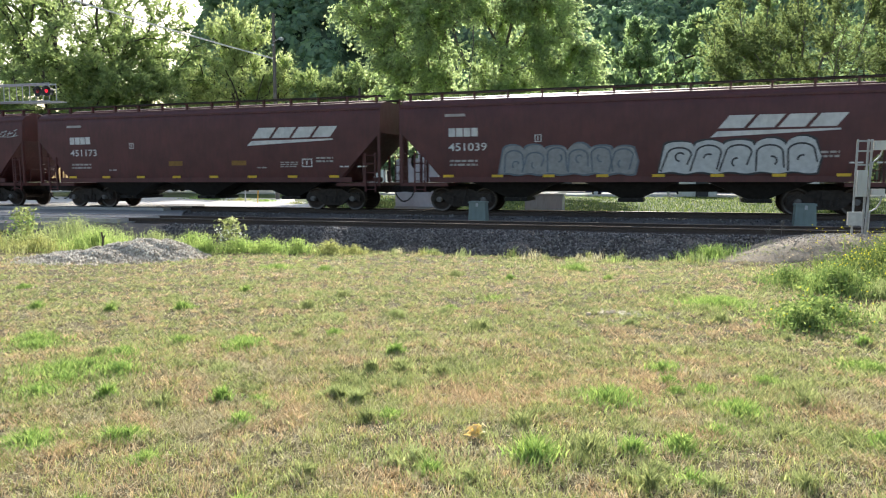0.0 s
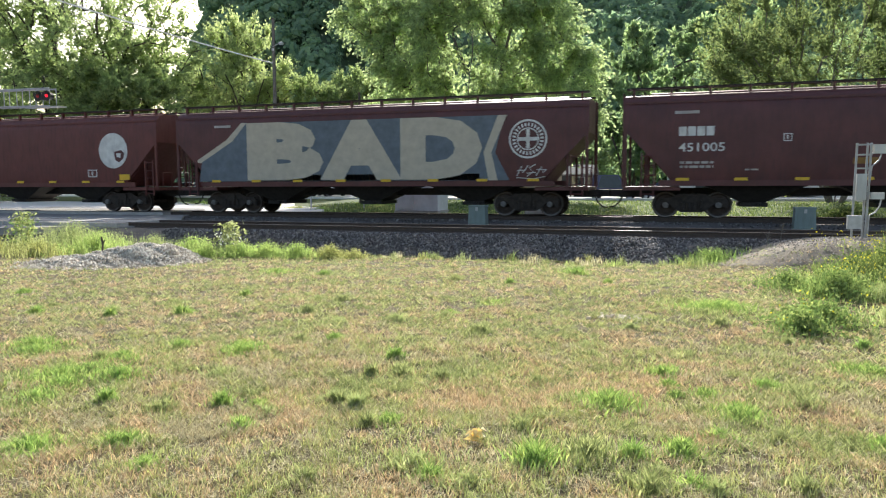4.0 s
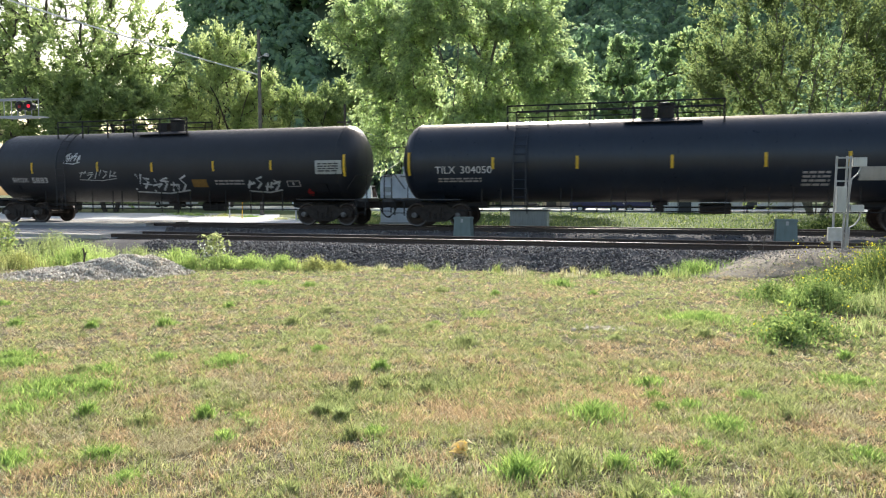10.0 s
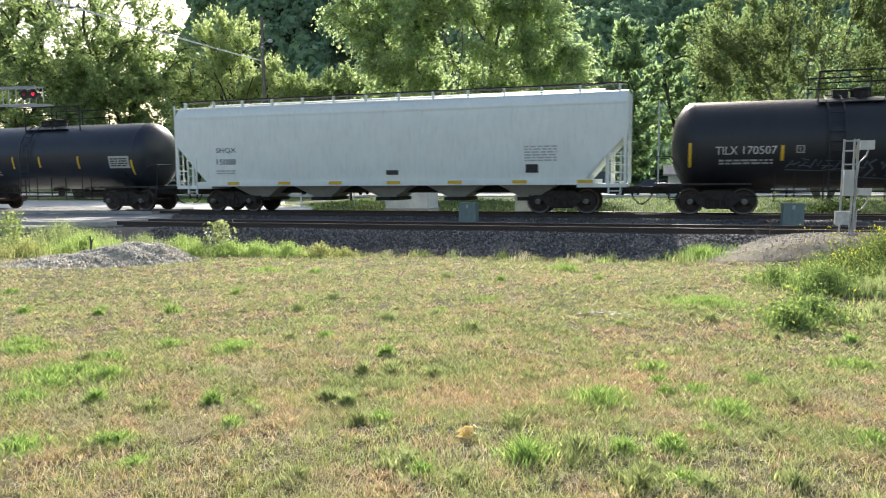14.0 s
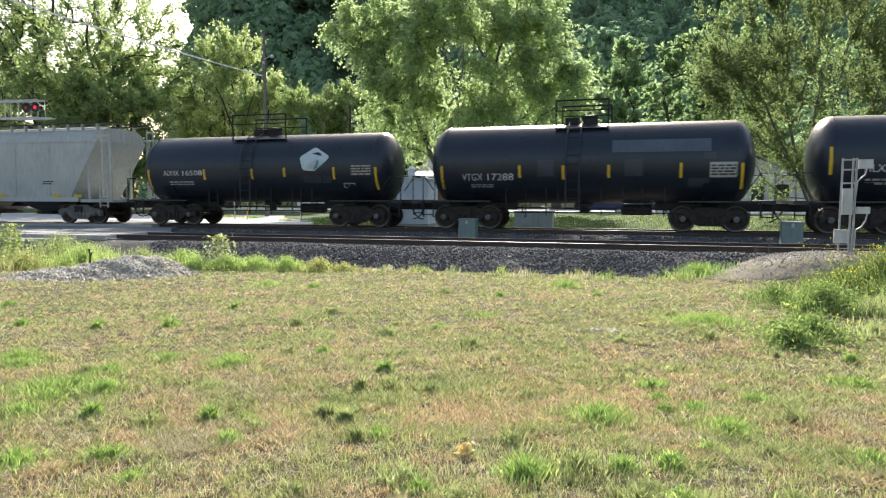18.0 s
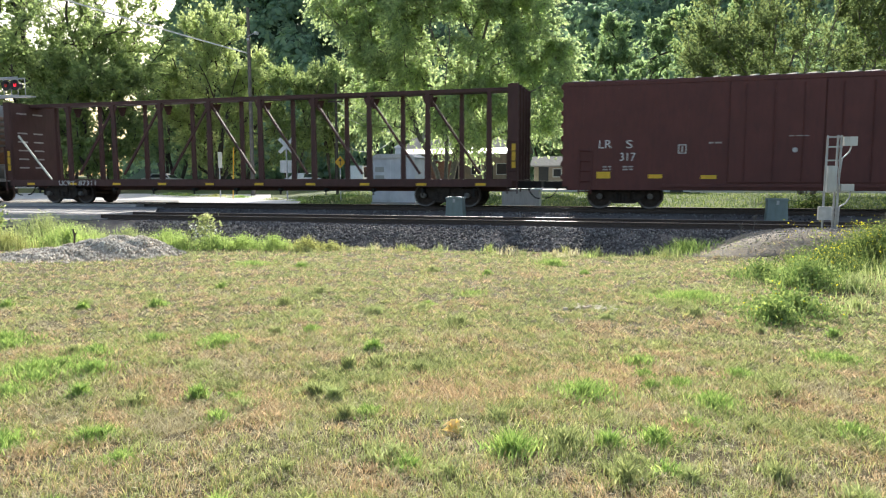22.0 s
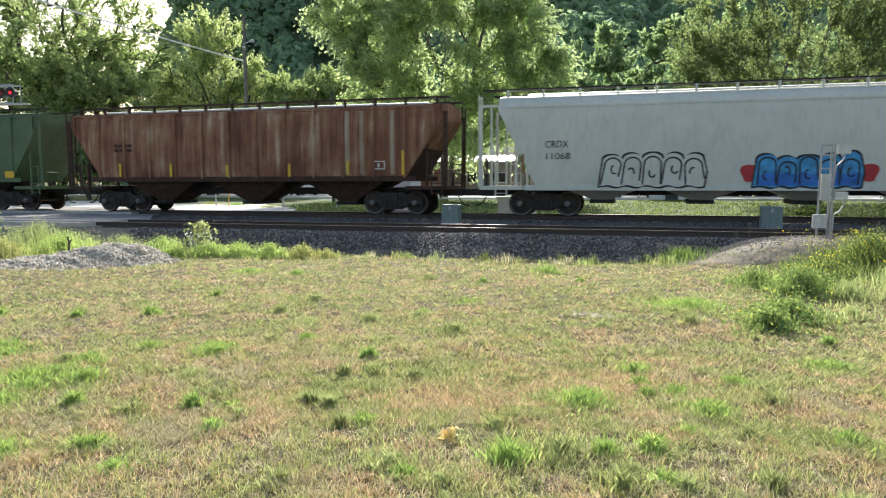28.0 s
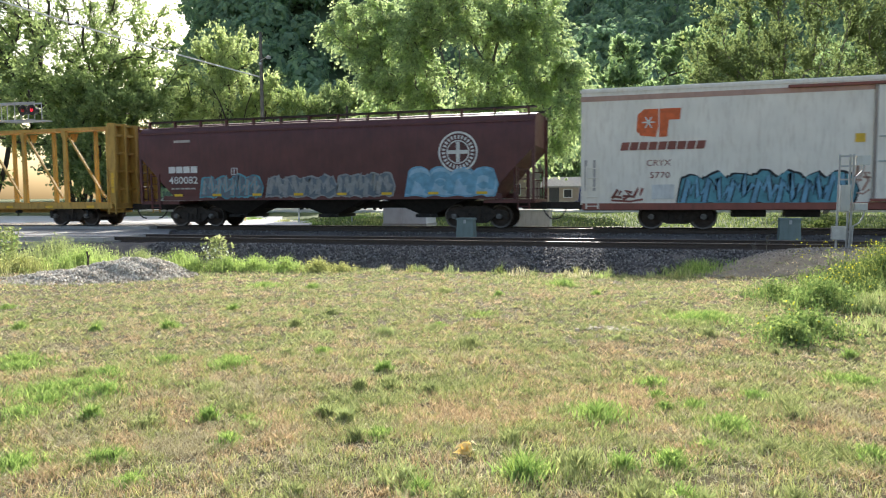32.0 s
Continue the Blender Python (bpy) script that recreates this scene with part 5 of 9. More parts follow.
def reefer_car(label, place, length):
    car = thing("refrigerator_car", label, "refrigerator car", "wagons of the freight train")
    L, half, z0, z1 = length / 2, 1.58, 0.9, 5.05
    part("body", box_body(Shape(), L - 0.05, half, z0, z1, 0.14, 0.12), M_REEFER, car)
    for s in (-1, 1):
        part("side_sill", Shape().box(-L + 0.1, L - 0.1, s * half - 0.03, s * half + 0.045, z0 - 0.18, z0 + 0.05), M_RED_SILL, car)
        part("side_plate", Shape().box(-L, L, s * half - 0.03, s * half + 0.03, z1 - 0.16, z1 - 0.05), M_REEFER, car)
        truck(car, s * (L - 3.4))
    # plug door with its bars
    d = part("door", Shape().box(-2.26, 1.76, -half - 0.075, -half + 0.01, 1.05, 4.72), M_REEFER, car, "white plug door with rust-stained lock bars")
    for x in (-1.72, -0.25, 1.12):
        part("lock_rod", Shape().tube((x, -half - 0.12, 1.0), (x, -half - 0.12, 4.75), 0.03, n=6), M_DOOR_BAR, d)
    for z in (2.25, 3.05):
        part("lock_bar", Shape().box(-2.2, 1.7, -half - 0.105, -half - 0.07, z, z + 0.05), M_DULL_GREY, d)
    for x in (-2.3, 1.80):
        part("door_seal", Shape().box(x - 0.04, x + 0.04, -half - 0.09, -half + 0.01, 1.0, 4.78), M_DOOR_BAR, d)
    part("door_handle", Shape().box(-0.33, -0.17, -half - 0.16, -half - 0.09, 1.55, 2.2), M_GALV, d)
    for z in (0.98, 4.74):
        part("door_track", Shape().box(-4.9 if z > 2 else -2.4, 1.95 if z > 2 else 4.7, -half - 0.13, -half, z, z + 0.09), M_RED_SILL, car)
    for k in range(24):
        x = -L + 0.5 + (length - 1.0) * k / 23
        if -2.5 < x < 2.0:
            continue
        part("panel_seam", Shape().box(x - 0.012, x + 0.012, -half - 0.006, -half, 1.0, 4.85), M_REEFER, car)
    # salmon band, sill, machine end
    plate((-11.7, 5.8, 4.58, 4.76), M_SALMON, car, flat(-half), "painted_band")
    plate((5.8, 11.6, 4.60, 4.74), M_CREAM, car, flat(-half), "painted_band")
    unit = part("cooling_unit", Shape().box(L - 0.05, L + 0.75, -1.3, 1.3, 3.35, 4.85).prism([(L - 0.05, 3.35), (L + 0.75, 3.35), (L + 0.6, 3.05), (L - 0.05, 2.9)], -1.2, 1.2), M_WHITE, car, "white cooling unit with a black grille")
    part("grille", Shape().box(L + 0.751, L + 0.77, -1.0, 1.0, 3.6, 4.7), M_BLACK, unit)
    part("side_grille", Shape().box(L + 0.1, L + 0.7, -1.315, -1.30, 4.15, 4.8), M_BLACK, unit)
    part("generator", Shape().box(L, L + 0.8, -1.1, 1.1, 1.2, 2.2), M_DARK_GREY, car)
    part("end_platform", Shape().box(L - 0.05, L + 1.15, -1.45, 1.45, 0.95, 1.07), M_RED_SILL, car)
    rail = Shape()
    for y in (-1.42, -0.9):
        rail.bar((L + 1.1, y, 1.0), (L + 1.1, y, 3.0), 0.05)
    for z in (1.5, 2.0, 2.5, 3.0):
        rail.tube((L + 1.1, -1.42, z), (L + 1.1, -0.9, z), 0.02, n=5)
    rail.bar((L + 1.1, -1.42, 3.0), (L, -1.42, 3.2), 0.05)
    rail.bar((L + 0.1, -1.42, 1.0), (L + 0.1, -1.42, 2.8), 0.06)
    rail.bar((L + 0.5, -1.42, 1.0), (L + 0.85, -1.42, 2.6), 0.05)
    part("hand_rail", rail, M_WHITE, car)
    ladder(car, -L + 0.25, -half - 0.05, 0.75, 2.3, M_REEFER, 0.42, "x")
    part("centre_sill", Shape().box(-L, L + 0.6, -0.25, 0.25, 0.66, 0.92), M_STEEL_DARK, car)
    for x in (-6.5, -4.8, 3.2, 5.8):
        part("fuel_tank", Shape().box(x, x + 1.1, -1.0, -0.4, 0.45, 0.85), M_STEEL_DARK, car)
    draft_gear(car, L + 0.55)
    TRAIN.append((car, place))
    return car


def centerbeam_car(label, place, length, mat, posts=18, side=-1):
    car = thing("centerbeam_car", label, "flat car", "wagons of the freight train")
    L = length / 2
    part("deck", Shape().box(-L, L, -1.42, 1.42, 0.80, 1.06).box(-L + 0.4, L - 0.4, -0.3, 0.3, 0.6, 0.8), mat, car)
    for s in (-1, 1):
        part("side_sill", Shape().box(-L, L, s * 1.44 - 0.04, s * 1.44 + 0.04, 0.80, 1.08), mat, car)
        b = part("bulkhead", Shape().box(min(s * (L - 0.12), s * (L - 0.2)), max(s * (L - 0.12), s * (L - 0.2)), -1.4, 1.4, 1.06, 4.6), mat, car)
        for y in (-1.36, -0.7, 0.0, 0.7, 1.36):
            part("bulkhead_post", Shape().box(min(s * (L - 0.12), s * (L + 0.22)), max(s * (L - 0.12), s * (L + 0.22)), y - 0.06, y + 0.06, 1.06, 4.62), mat, b)
        for z in (1.7, 2.5, 3.3, 4.1, 4.56):
            part("bulkhead_rib", Shape().box(min(s * (L - 0.12), s * (L + 0.12)), max(s * (L - 0.12), s * (L + 0.12)), -1.4, 1.4, z - 0.05, z + 0.05), mat, b)
        for sy in (-1, 1):
            ladder(car, s * (L + 0.02) - 0.2, sy * 1.47, 0.55, 2.6, mat, 0.38, "x")
            plate((s * (L + 0.05) - 0.07, s * (L + 0.05) + 0.07, 1.5, 2.4), M_YELLOW, b, flat(-1.43)) if sy < 0 else None
        truck(car, s * (L - 2.7))
    part("top_chord", Shape().box(-L + 0.1, L - 0.1, -0.36, 0.36, 4.46, 4.60), mat, car)
    xs = [-L + 0.5 + (length - 1.0) * (k + 0.5) / posts for k in range(posts)]
    for k, x in enumerate(xs):
        w0, w1 = (0.12, 0.08) if k % 2 else (0.10, 0.075)
        for y in ((-0.30,) if k % 2 else (0.30,)):
            part("post", Shape().loft([[(x - w0, y - 0.06, 1.06), (x + w0, y - 0.06, 1.06), (x + w0, y + 0.06, 1.06), (x - w0, y + 0.06, 1.06)],
                                       [(x - w1, y - 0.06, 4.46), (x + w1, y - 0.06, 4.46), (x + w1, y + 0.06, 4.46), (x - w1, y + 0.06, 4.46)]]), mat, car)
    for k in range(1, posts - 2, 2):
        a, b = xs[k], xs[k + 2] if k + 2 < posts else xs[-1]
        if k < posts // 2 - 2:
            a, b = b, a
        part("brace", Shape().bar((a, -0.2, 4.4), (b - (b - a) * 0.15, -0.2, 1.3), 0.09), mat, car)
        for sgn in (-1, 1):
            part("gusset", Shape().prism([(xs[k] - 0.25, 4.4), (xs[k] + 0.25, 4.4), (xs[k] + 0.08, 4.0), (xs[k] - 0.08, 4.0)], sgn * 0.3 - 0.02, sgn * 0.3 + 0.02), mat, car)
    part("tie_rod", Shape().tube((-L + 0.35, -1.2, 3.1), (-L + 2.1, -1.2, 1.1), 0.045, n=6), M_PALE, car)
    for z in (1.6, 2.0, 2.4, 2.8, 3.2, 4.1):
        for y in (-1.1, -0.2):
            part("stencil_panel", Shape().box(-L + 0.2, -L + 0.206, y, y + 0.55, z, z + 0.07), M_FADED, car)
    marks(car, [-L + 1.2 + k * (length - 2.4) / 9 for k in range(10)], 0.84, 0.4, 0.1, -1.485)
    for k in range(11):
        x = -L + 1.5 + (length - 3.0) * k / 10
        part("winch", Shape().tube((x, -1.38, 0.66), (x, -1.1, 0.66), 0.07, n=8).bar((x, -1.3, 0.72), (x, -1.3, 0.45), 0.05), M_STEEL_DARK, car)
    draft_gear(car, L + 0.3)
    TRAIN.append((car, place))
    return car


# ---- the wagons, from the head end back ----
M_RED_SILL = paint("dull_red_paint", (0.32, 0.10, 0.07), 0.5, grime=0.5)
M_DOOR_BAR = paint("rusty_door_bar", (0.40, 0.34, 0.29), 0.6, (0.16, 0.07, 0.04), 0.6)
M_SALMON = paint("salmon_paint", (0.58, 0.36, 0.28), 0.5, grime=0.3)
HS = flat(-1.605)


def red_hopper(place, length, number, label, modern, mat=None, words=True):
    """A red grain hopper: a slanted word and underline, or a white disc."""
    mt = mat or M_MAROON
    car = hopper_car(label, place, length, mt)
    L = length / 2
    marks(car, [-L + 2.0 + k * (length - 4.0) / 7 for k in range(8)], 1.32, y=-1.635)
    if modern:
        blocks((-6.75, -5.56, 2.86, 3.18), 4, M_LETTER, car, HS, name="owner_mark")
        letters(number, (-6.75, -5.25, 2.32, 2.62), M_LETTER, car, HS, bold=0.01)
        bars((-6.7, -5.6, 1.76, 2.05), 2, M_FADED, car, HS)
        blocks((2.87, 6.95, 2.96, 3.39), 4, M_LETTER, car, HS, 0.8, label="white slanted block logo")
        poly([(2.62, 2.66), (6.6, 2.84), (6.6, 2.90), (2.85, 2.86)], M_LETTER, car, HS, "logo_underline")
        frame_mark((-3.44, -3.18, 2.62, 2.88), M_LETTER, car, HS, 0.03)
        frame_mark((5.2, 5.66, 1.76, 2.1), M_LETTER, car, HS, 0.04)
        bars((4.2, 5.0, 1.76, 2.02), 3, M_FADED, car, HS)
        bars((3.1, 3.6, 1.72, 1.82), 1, M_FADED, car, HS)
        bars((5.85, 6.6, 1.95, 2.22), 2, M_FADED, car, HS)
        bars((6.9, 7.3, 1.74, 1.84), 1, M_LETTER, car, HS)
        bars((7.7, 8.1, 1.74, 1.84), 1, M_LETTER, car, HS)
        bars((-4.6, -4.1, 1.66, 1.76), 1, M_FADED, car, HS)
        for x in (-1.1, 2.1):
            plate((x - 0.25, x + 0.45, 1.85, 2.05), M_OCHRE, car, HS, "stencil_panel")
    else:
        blocks((-7.2, -5.72, 2.32, 2.60), 4, M_LETTER, car, HS, name="owner_mark")
        letters(number, (-7.2, -5.75, 1.86, 2.17), M_LETTER, car, HS, bold=0.01)
        bars((-7.1, -5.9, 1.62, 1.74), 1, M_FADED, car, HS)
        frame_mark((-4.1, -3.8, 2.2, 2.5), M_LETTER, car, HS, 0.03)
        frame_mark((5.0, 5.5, 1.58, 1.92), M_LETTER, car, HS, 0.04)
    plate((-6.9, -6.1, 3.62, 3.72), M_FADED, car, HS, "stencil_panel")
    return car


def worn_disc(car, cx=6.45, cz=2.76, r=0.79, seed=0):
    d = disc(cx, cz, r, M_LETTER, car, HS, label="worn white disc with a peeled dark corner")
    pts = [(cx + 0.05, cz - 0.05), (cx + 0.45, cz + 0.02), (cx + 0.62, cz - 0.12), (cx + 0.55, cz - 0.36), (cx + 0.32, cz - 0.52), (cx + 0.12, cz - 0.42)]
    poly(pts, M_MAROON, d, HS, "peeled_patch", depth=0.010)
    poly([(cx + 0.18, cz - 0.12), (cx + 0.42, cz - 0.12), (cx + 0.40, cz - 0.32), (cx + 0.20, cz - 0.28)], M_LETTER, d, HS, "peeled_flake", depth=0.014)


def ring_emblem(car, cx, cz, r):
    d = disc(cx, cz, r, M_LETTER, car, HS, inner=r * 0.90, label="white ring emblem with a cross")
    disc(cx, cz, r * 0.58, M_LETTER, d, HS, inner=r * 0.52, name="ring")
    s = Shape()
    for k in range(26):
        a = 2 * math.pi * k / 26
        c, q = math.cos(a), math.sin(a)
        s.add([(cx + r * 0.64 * c, -0.005, cz + r * 0.64 * q), (cx + r * 0.82 * c, -0.005, cz + r * 0.82 * q), (cx + r * 0.82 * math.cos(a + 0.13), -0.005, cz + r * 0.82 * math.sin(a + 0.13)), (cx + r * 0.64 * math.cos(a + 0.13), -0.005, cz + r * 0.64 * math.sin(a + 0.13))], [(0, 1, 2, 3)])
    part("ring_writing", onto(s, HS, 0.008), M_LETTER, d)
    poly([(cx - 0.09 * r, cz - 0.5 * r), (cx + 0.09 * r, cz - 0.5 * r), (cx + 0.09 * r, cz + 0.5 * r), (cx - 0.09 * r, cz + 0.5 * r)], M_LETTER, d, HS, "cross_bar")
    poly([(cx - 0.5 * r, cz - 0.09 * r), (cx + 0.5 * r, cz - 0.09 * r), (cx + 0.5 * r, cz + 0.09 * r), (cx - 0.5 * r, cz + 0.09 * r)], M_LETTER, d, HS, "cross_bar", depth=0.006)


M_OCHRE = plain("ochre_stencil", (0.26, 0.14, 0.03), 0.7)

c = red_hopper(256.9, 17.5, "451039", "oxide red covered hopper wagon with silver and white spray paint", True)
bubble((-4.6, 0.15, 1.45, 2.5), M_SILVER, M_SPRAY_GREY, c, 5, HS, 6, "silver outlined spray-painted letters")
bubble((1.15, 5.95, 1.46, 2.6), M_SPRAY_WHITE, M_DARK_GREY, c, 8, HS, 5, "white bubble spray-painted letters")
c = red_hopper(238.65, 17.3, "451173", "oxide red covered hopper wagon with white slanted logo blocks", True)
c = red_hopper(220.3, 17.5, "450899", "oxide red covered hopper wagon with a worn white disc", False)
worn_disc(c)
for k, b in enumerate([(-3.43, -2.27, 1.74, 2.26), (0.34, 1.92, 1.58, 2.48), (4.17, 5.42, 1.56, 2.14), (5.72, 6.74, 1.55, 1.89), (7.2, 8.5, 3.27, 3.68)]):
    scrawl(b, M_SPRAY_WHITE, c, 20 + k, HS, 4, 0.022)
c = red_hopper(201.7, 17.2, "451005", "oxide red covered hopper wagon with a chipped white slanted logo", True)
poly([(3.5, 2.9), (4.3, 2.95), (4.1, 3.2), (3.6, 3.15)], M_MAROON, c, HS, "peeled_patch", depth=0.02)
c = red_hopper(183.02, 17.7, "450497", "oxide red covered hopper wagon painted with huge cream letters", False)
poly([(-7.7, 1.36), (5.95, 1.36), (5.4, 2.4), (5.75, 3.78), (-5.4, 3.78), (-6.2, 3.1), (-7.5, 2.4)], M_SPRAY_GREY, c, HS, "paint_field", "slate grey sprayed background", 0.012)
poly([(-7.9, 2.2), (-6.3, 3.1), (-5.55, 3.8), (-5.3, 3.8), (-6.0, 3.05), (-7.6, 2.15)], M_SPRAY_CREAM, c, HS, "paint_edge", depth=0.016)
poly([(5.15, 1.36), (5.5, 1.36), (5.25, 2.4), (5.85, 3.78), (5.5, 3.78), (4.95, 2.4)], M_SPRAY_CREAM, c, HS, "paint_edge", depth=0.016)
for ch, x0, x1 in (("B", -5.3, -1.75), ("A", -1.9, 1.65), ("D", 1.6, 4.9)):
    letters(ch, (x0, x1, 1.40, 3.78), M_SPRAY_CREAM, c, flat(-1.622), "spray_letter", bold=0.075, label="huge cream block letter")
    plate((x0 + 0.1, x1 - 0.1, 1.37, 1.62), M_SPRAY_CREAM, c, flat(-1.615), "spray_letter")
ring_emblem(c, 6.64, 2.88, 0.72)
scrawl((6.2, 7.3, 1.4, 2.0), M_SPRAY_WHITE, c, 33, HS, 3, 0.02)
c = red_hopper(164.31, 17.6, "450782", "brownish red covered hopper wagon with a white disc", False, M_MAROON_B)
worn_disc(c)
plate((6.75, 7.3, 1.45, 1.70), M_YELLOW, c, flat(-1.61), "reflector")
c = tank_car("dark slate grey tank wagon with faded white lettering", 147.91, 12.2, M_TANK_SLATE, 1.52, 2.6, -1.2, 1.4, 0.05, 0.0, seams=(-0.6, 0.6))
D = drum(1.52, 2.6)
letters("CRGX 19539", (-4.27, -2.3, 2.03, 2.25), M_FADED, c, D)
plate((3.8, 4.95, 2.1, 2.62), M_PATCH, c, D, "data_panel")
bars((3.9, 4.85, 2.2, 2.55), 4, M_TANK_STEEL, c, drum(1.53, 2.6))
frame_mark((3.02, 3.55, 1.74, 2.0), M_LETTER, c, D)
scrawl((1.4, 2.4, 1.62, 1.95), M_SPRAY_TEAL, c, 41, D, 4, 0.025)
stripes(c, [(-5.45, 1.7, 2.55), (5.27, 1.86, 2.78), (-2.1, 2.2, 2.6), (0.9, 2.12, 2.53), (2.76, 2.1, 2.55)], D)
c = tank_car("pale grey tank wagon with a white ladder and guard rails", 134.57, 11.8, M_TANK_WHITE, 1.55, 2.65, -0.95, 1.6, 0.0, 0.1, rail_h=0.85, seams=(-0.5, 0.7), rail_mat=M_TANK_WHITE)
D = drum(1.55, 2.65)
letters("SHPX 202875", (-4.49, -2.45, 2.1, 2.36), M_LETTER_BLACK, c, D)
scrawl((0.81, 1.89, 2.64, 3.17), M_LETTER_BLACK, c, 43, D, 4, 0.025)
plate((3.41, 4.6, 1.95, 2.58), M_DULL_GREY, c, D, "data_panel")
bars((3.5, 4.5, 2.05, 2.5), 5, M_PALE, c, drum(1.56, 2.65))
plate((1.3, 1.9, 1.85, 2.0), M_DARK_GREY, c, D, "stencil_panel")
frame_mark((2.9, 3.3, 1.8, 2.0), M_DARK_GREY, c, D)
stripes(c, [(-5.2, 1.7, 2.5), (5.22, 1.58, 2.5), (-1.95, 1.94, 2.4), (-0.12, 1.85, 2.34), (2.3, 2.03, 2.4)], D)
c = red_hopper(118.36, 17.5, "450872", "brownish red covered hopper wagon with a peeling white disc", False, M_MAROON_B)
worn_disc(c)
scrawl((-5.5, -4.1, 1.35, 2.25), M_SPRAY_WHITE, c, 47, HS, 5, 0.025)
c = tank_car("long black tank wagon with a walkway to its dome", 98.05, 19.9, M_TANK_BLACK, 1.55, 2.53, -5.6, 2.1, 0.28, -5.0, 0.62)
D = drum(1.55, 2.53)
letters("TILX 304050", (-8.31, -6.08, 2.07, 2.34), M_LETTER, c, D)
bars((-8.2, -6.5, 1.75, 1.95), 2, M_FADED, c, D)
plate((6.25, 7.1, 1.72, 2.17), M_CREAM, c, D, "notice_panel")
plate((8.11, 9.0, 1.98, 2.62), M_DARK_GREY, c, D, "data_panel")
bars((8.2, 8.9, 2.1, 2.5), 4, M_FADED, c, drum(1.56, 2.53))
bars((4.56, 5.4, 1.55, 2.1), 4, M_FADED, c, D)
stripes(c, [(-9.37, 2.0, 2.9), (-6.03, 2.22, 2.66), (-2.9, 2.2, 2.67), (0.38, 2.18, 2.65), (3.4, 2.19, 2.68), (5.94, 2.18, 2.67), (9.38, 1.95, 2.94)], D)
c = tank_car("long black tank wagon with white spray paint tags", 76.9, 18.9, M_TANK_BLACK_B, 1.6, 2.55, -5.7, 1.3, 0.25, -4.9, 0.55)
D = drum(1.6, 2.55)
letters("SHQX 5883", (-7.88, -5.85, 1.82, 2.07), M_LETTER, c, D)
scrawl((-4.8, -3.9, 2.65, 3.25), M_SPRAY_WHITE, c, 51, D, 5, 0.03)
scrawl((-4.0, -2.0, 1.9, 2.5), M_DULL_GREY, c, 52, D, 5, 0.025)
scrawl((-1.2, 1.6, 1.32, 2.28), M_SPRAY_WHITE, c, 53, D, 6, 0.045, label="large white spray-painted tag")
scrawl((4.5, 6.1, 1.36, 2.08), M_SPRAY_WHITE, c, 54, D, 4, 0.045)
plate((1.86, 2.59, 1.6, 1.93), M_OCHRE, c, D, "warning_panel")
bars((3.0, 4.4, 1.7, 1.95), 2, M_FADED, c, D)
plate((7.78, 8.94, 2.1, 2.65), M_DULL_GREY, c, D, "data_panel")
bars((7.9, 8.8, 2.2, 2.58), 4, M_DARK_GREY, c, drum(1.61, 2.55))
frame_mark((6.4, 7.0, 1.6, 1.85), M_FADED, c, D)
poly([(7.18, 1.36), (7.33, 1.19), (7.48, 1.36), (7.33, 1.53)], M_SPRAY_RED, c, D, "hazard_placard", "red and white hazard diamond")
stripes(c, [(-9.0, 2.18, 2.88), (-6.64, 2.26, 2.75), (-2.95, 2.32, 2.74), (-0.07, 2.27, 2.67), (3.02, 2.27, 2.69), (5.76, 2.29, 2.68), (9.05, 2.0, 2.87)], D)
c = tank_car("long blue-grey tank wagon with a yellow warning panel", 56.12, 19.0, M_TANK_STEEL, 1.6, 2.6, -5.5, 1.5, 0.25, -4.6, 0.55, seams=(-5.0, -4.2), rail_mat=M_STEEL_DARK)
D = drum(1.6, 2.6)
letters("SHQX 5345", (-7.86, -5.72, 1.82, 2.05), M_LETTER, c, D, bold=0.01)
plate((4.7, 5.52, 2.08, 2.39), M_YELLOW, c, D, "warning_panel")
plate((5.93, 7.14, 2.0, 2.67), M_PATCH, c, D, "notice_panel")
bars((6.0, 7.05, 2.1, 2.6), 3, M_LETTER, c, drum(1.61, 2.6))
plate((7.7, 8.86, 2.12, 2.72), M_TANK_SLATE, c, D, "data_panel")
frame_mark((7.75, 8.2, 2.15, 2.68), M_LETTER, c, drum(1.61, 2.6), 0.06)
bars((8.25, 8.8, 2.15, 2.68), 3, M_LETTER, c, drum(1.61, 2.6))
plate((0.9, 1.9, 1.5, 1.7), M_PATCH, c, D, "paint_patch")
plate((3.0, 5.2, 1.45, 1.75), M_PATCH, c, D, "paint_patch")
frame_mark((6.06, 6.65, 1.34, 1.7), M_LETTER, c, D)
poly([(7.3, 1.36), (7.46, 1.2), (7.62, 1.36), (7.46, 1.52)], M_LETTER, c, D, "hazard_placard", "white and red hazard diamond")
stripes(c, [(-9.0, 2.07, 2.8), (-6.28, 2.29, 2.75), (-2.95, 2.28, 2.73), (-0.08, 2.28, 2.71), (2.9, 2.27, 2.74), (5.8, 2.29, 2.73), (9.04, 1.93, 2.8)], D)
c = tank_car("grimy black tank wagon with scrawled graffiti", 39.01, 11.9, M_TANK_BLACK_B, 1.55, 2.45, -1.3, 0.7, 0.05, -0.8)
D = drum(1.55, 2.45)
letters("TILX 170507", (-4.52, -2.59, 2.08, 2.35), M_LETTER, c, D)
bars((-4.4, -2.7, 1.75, 1.95), 2, M_DULL_GREY, c, D)
scrawl((-0.2, 1.6, 1.2, 2.1), M_SPRAY_GREY, c, 61, D, 6, 0.03)
scrawl((-2.3, -0.5, 1.5, 2.0), M_SPRAY_GREY, c, 62, D, 5, 0.02)
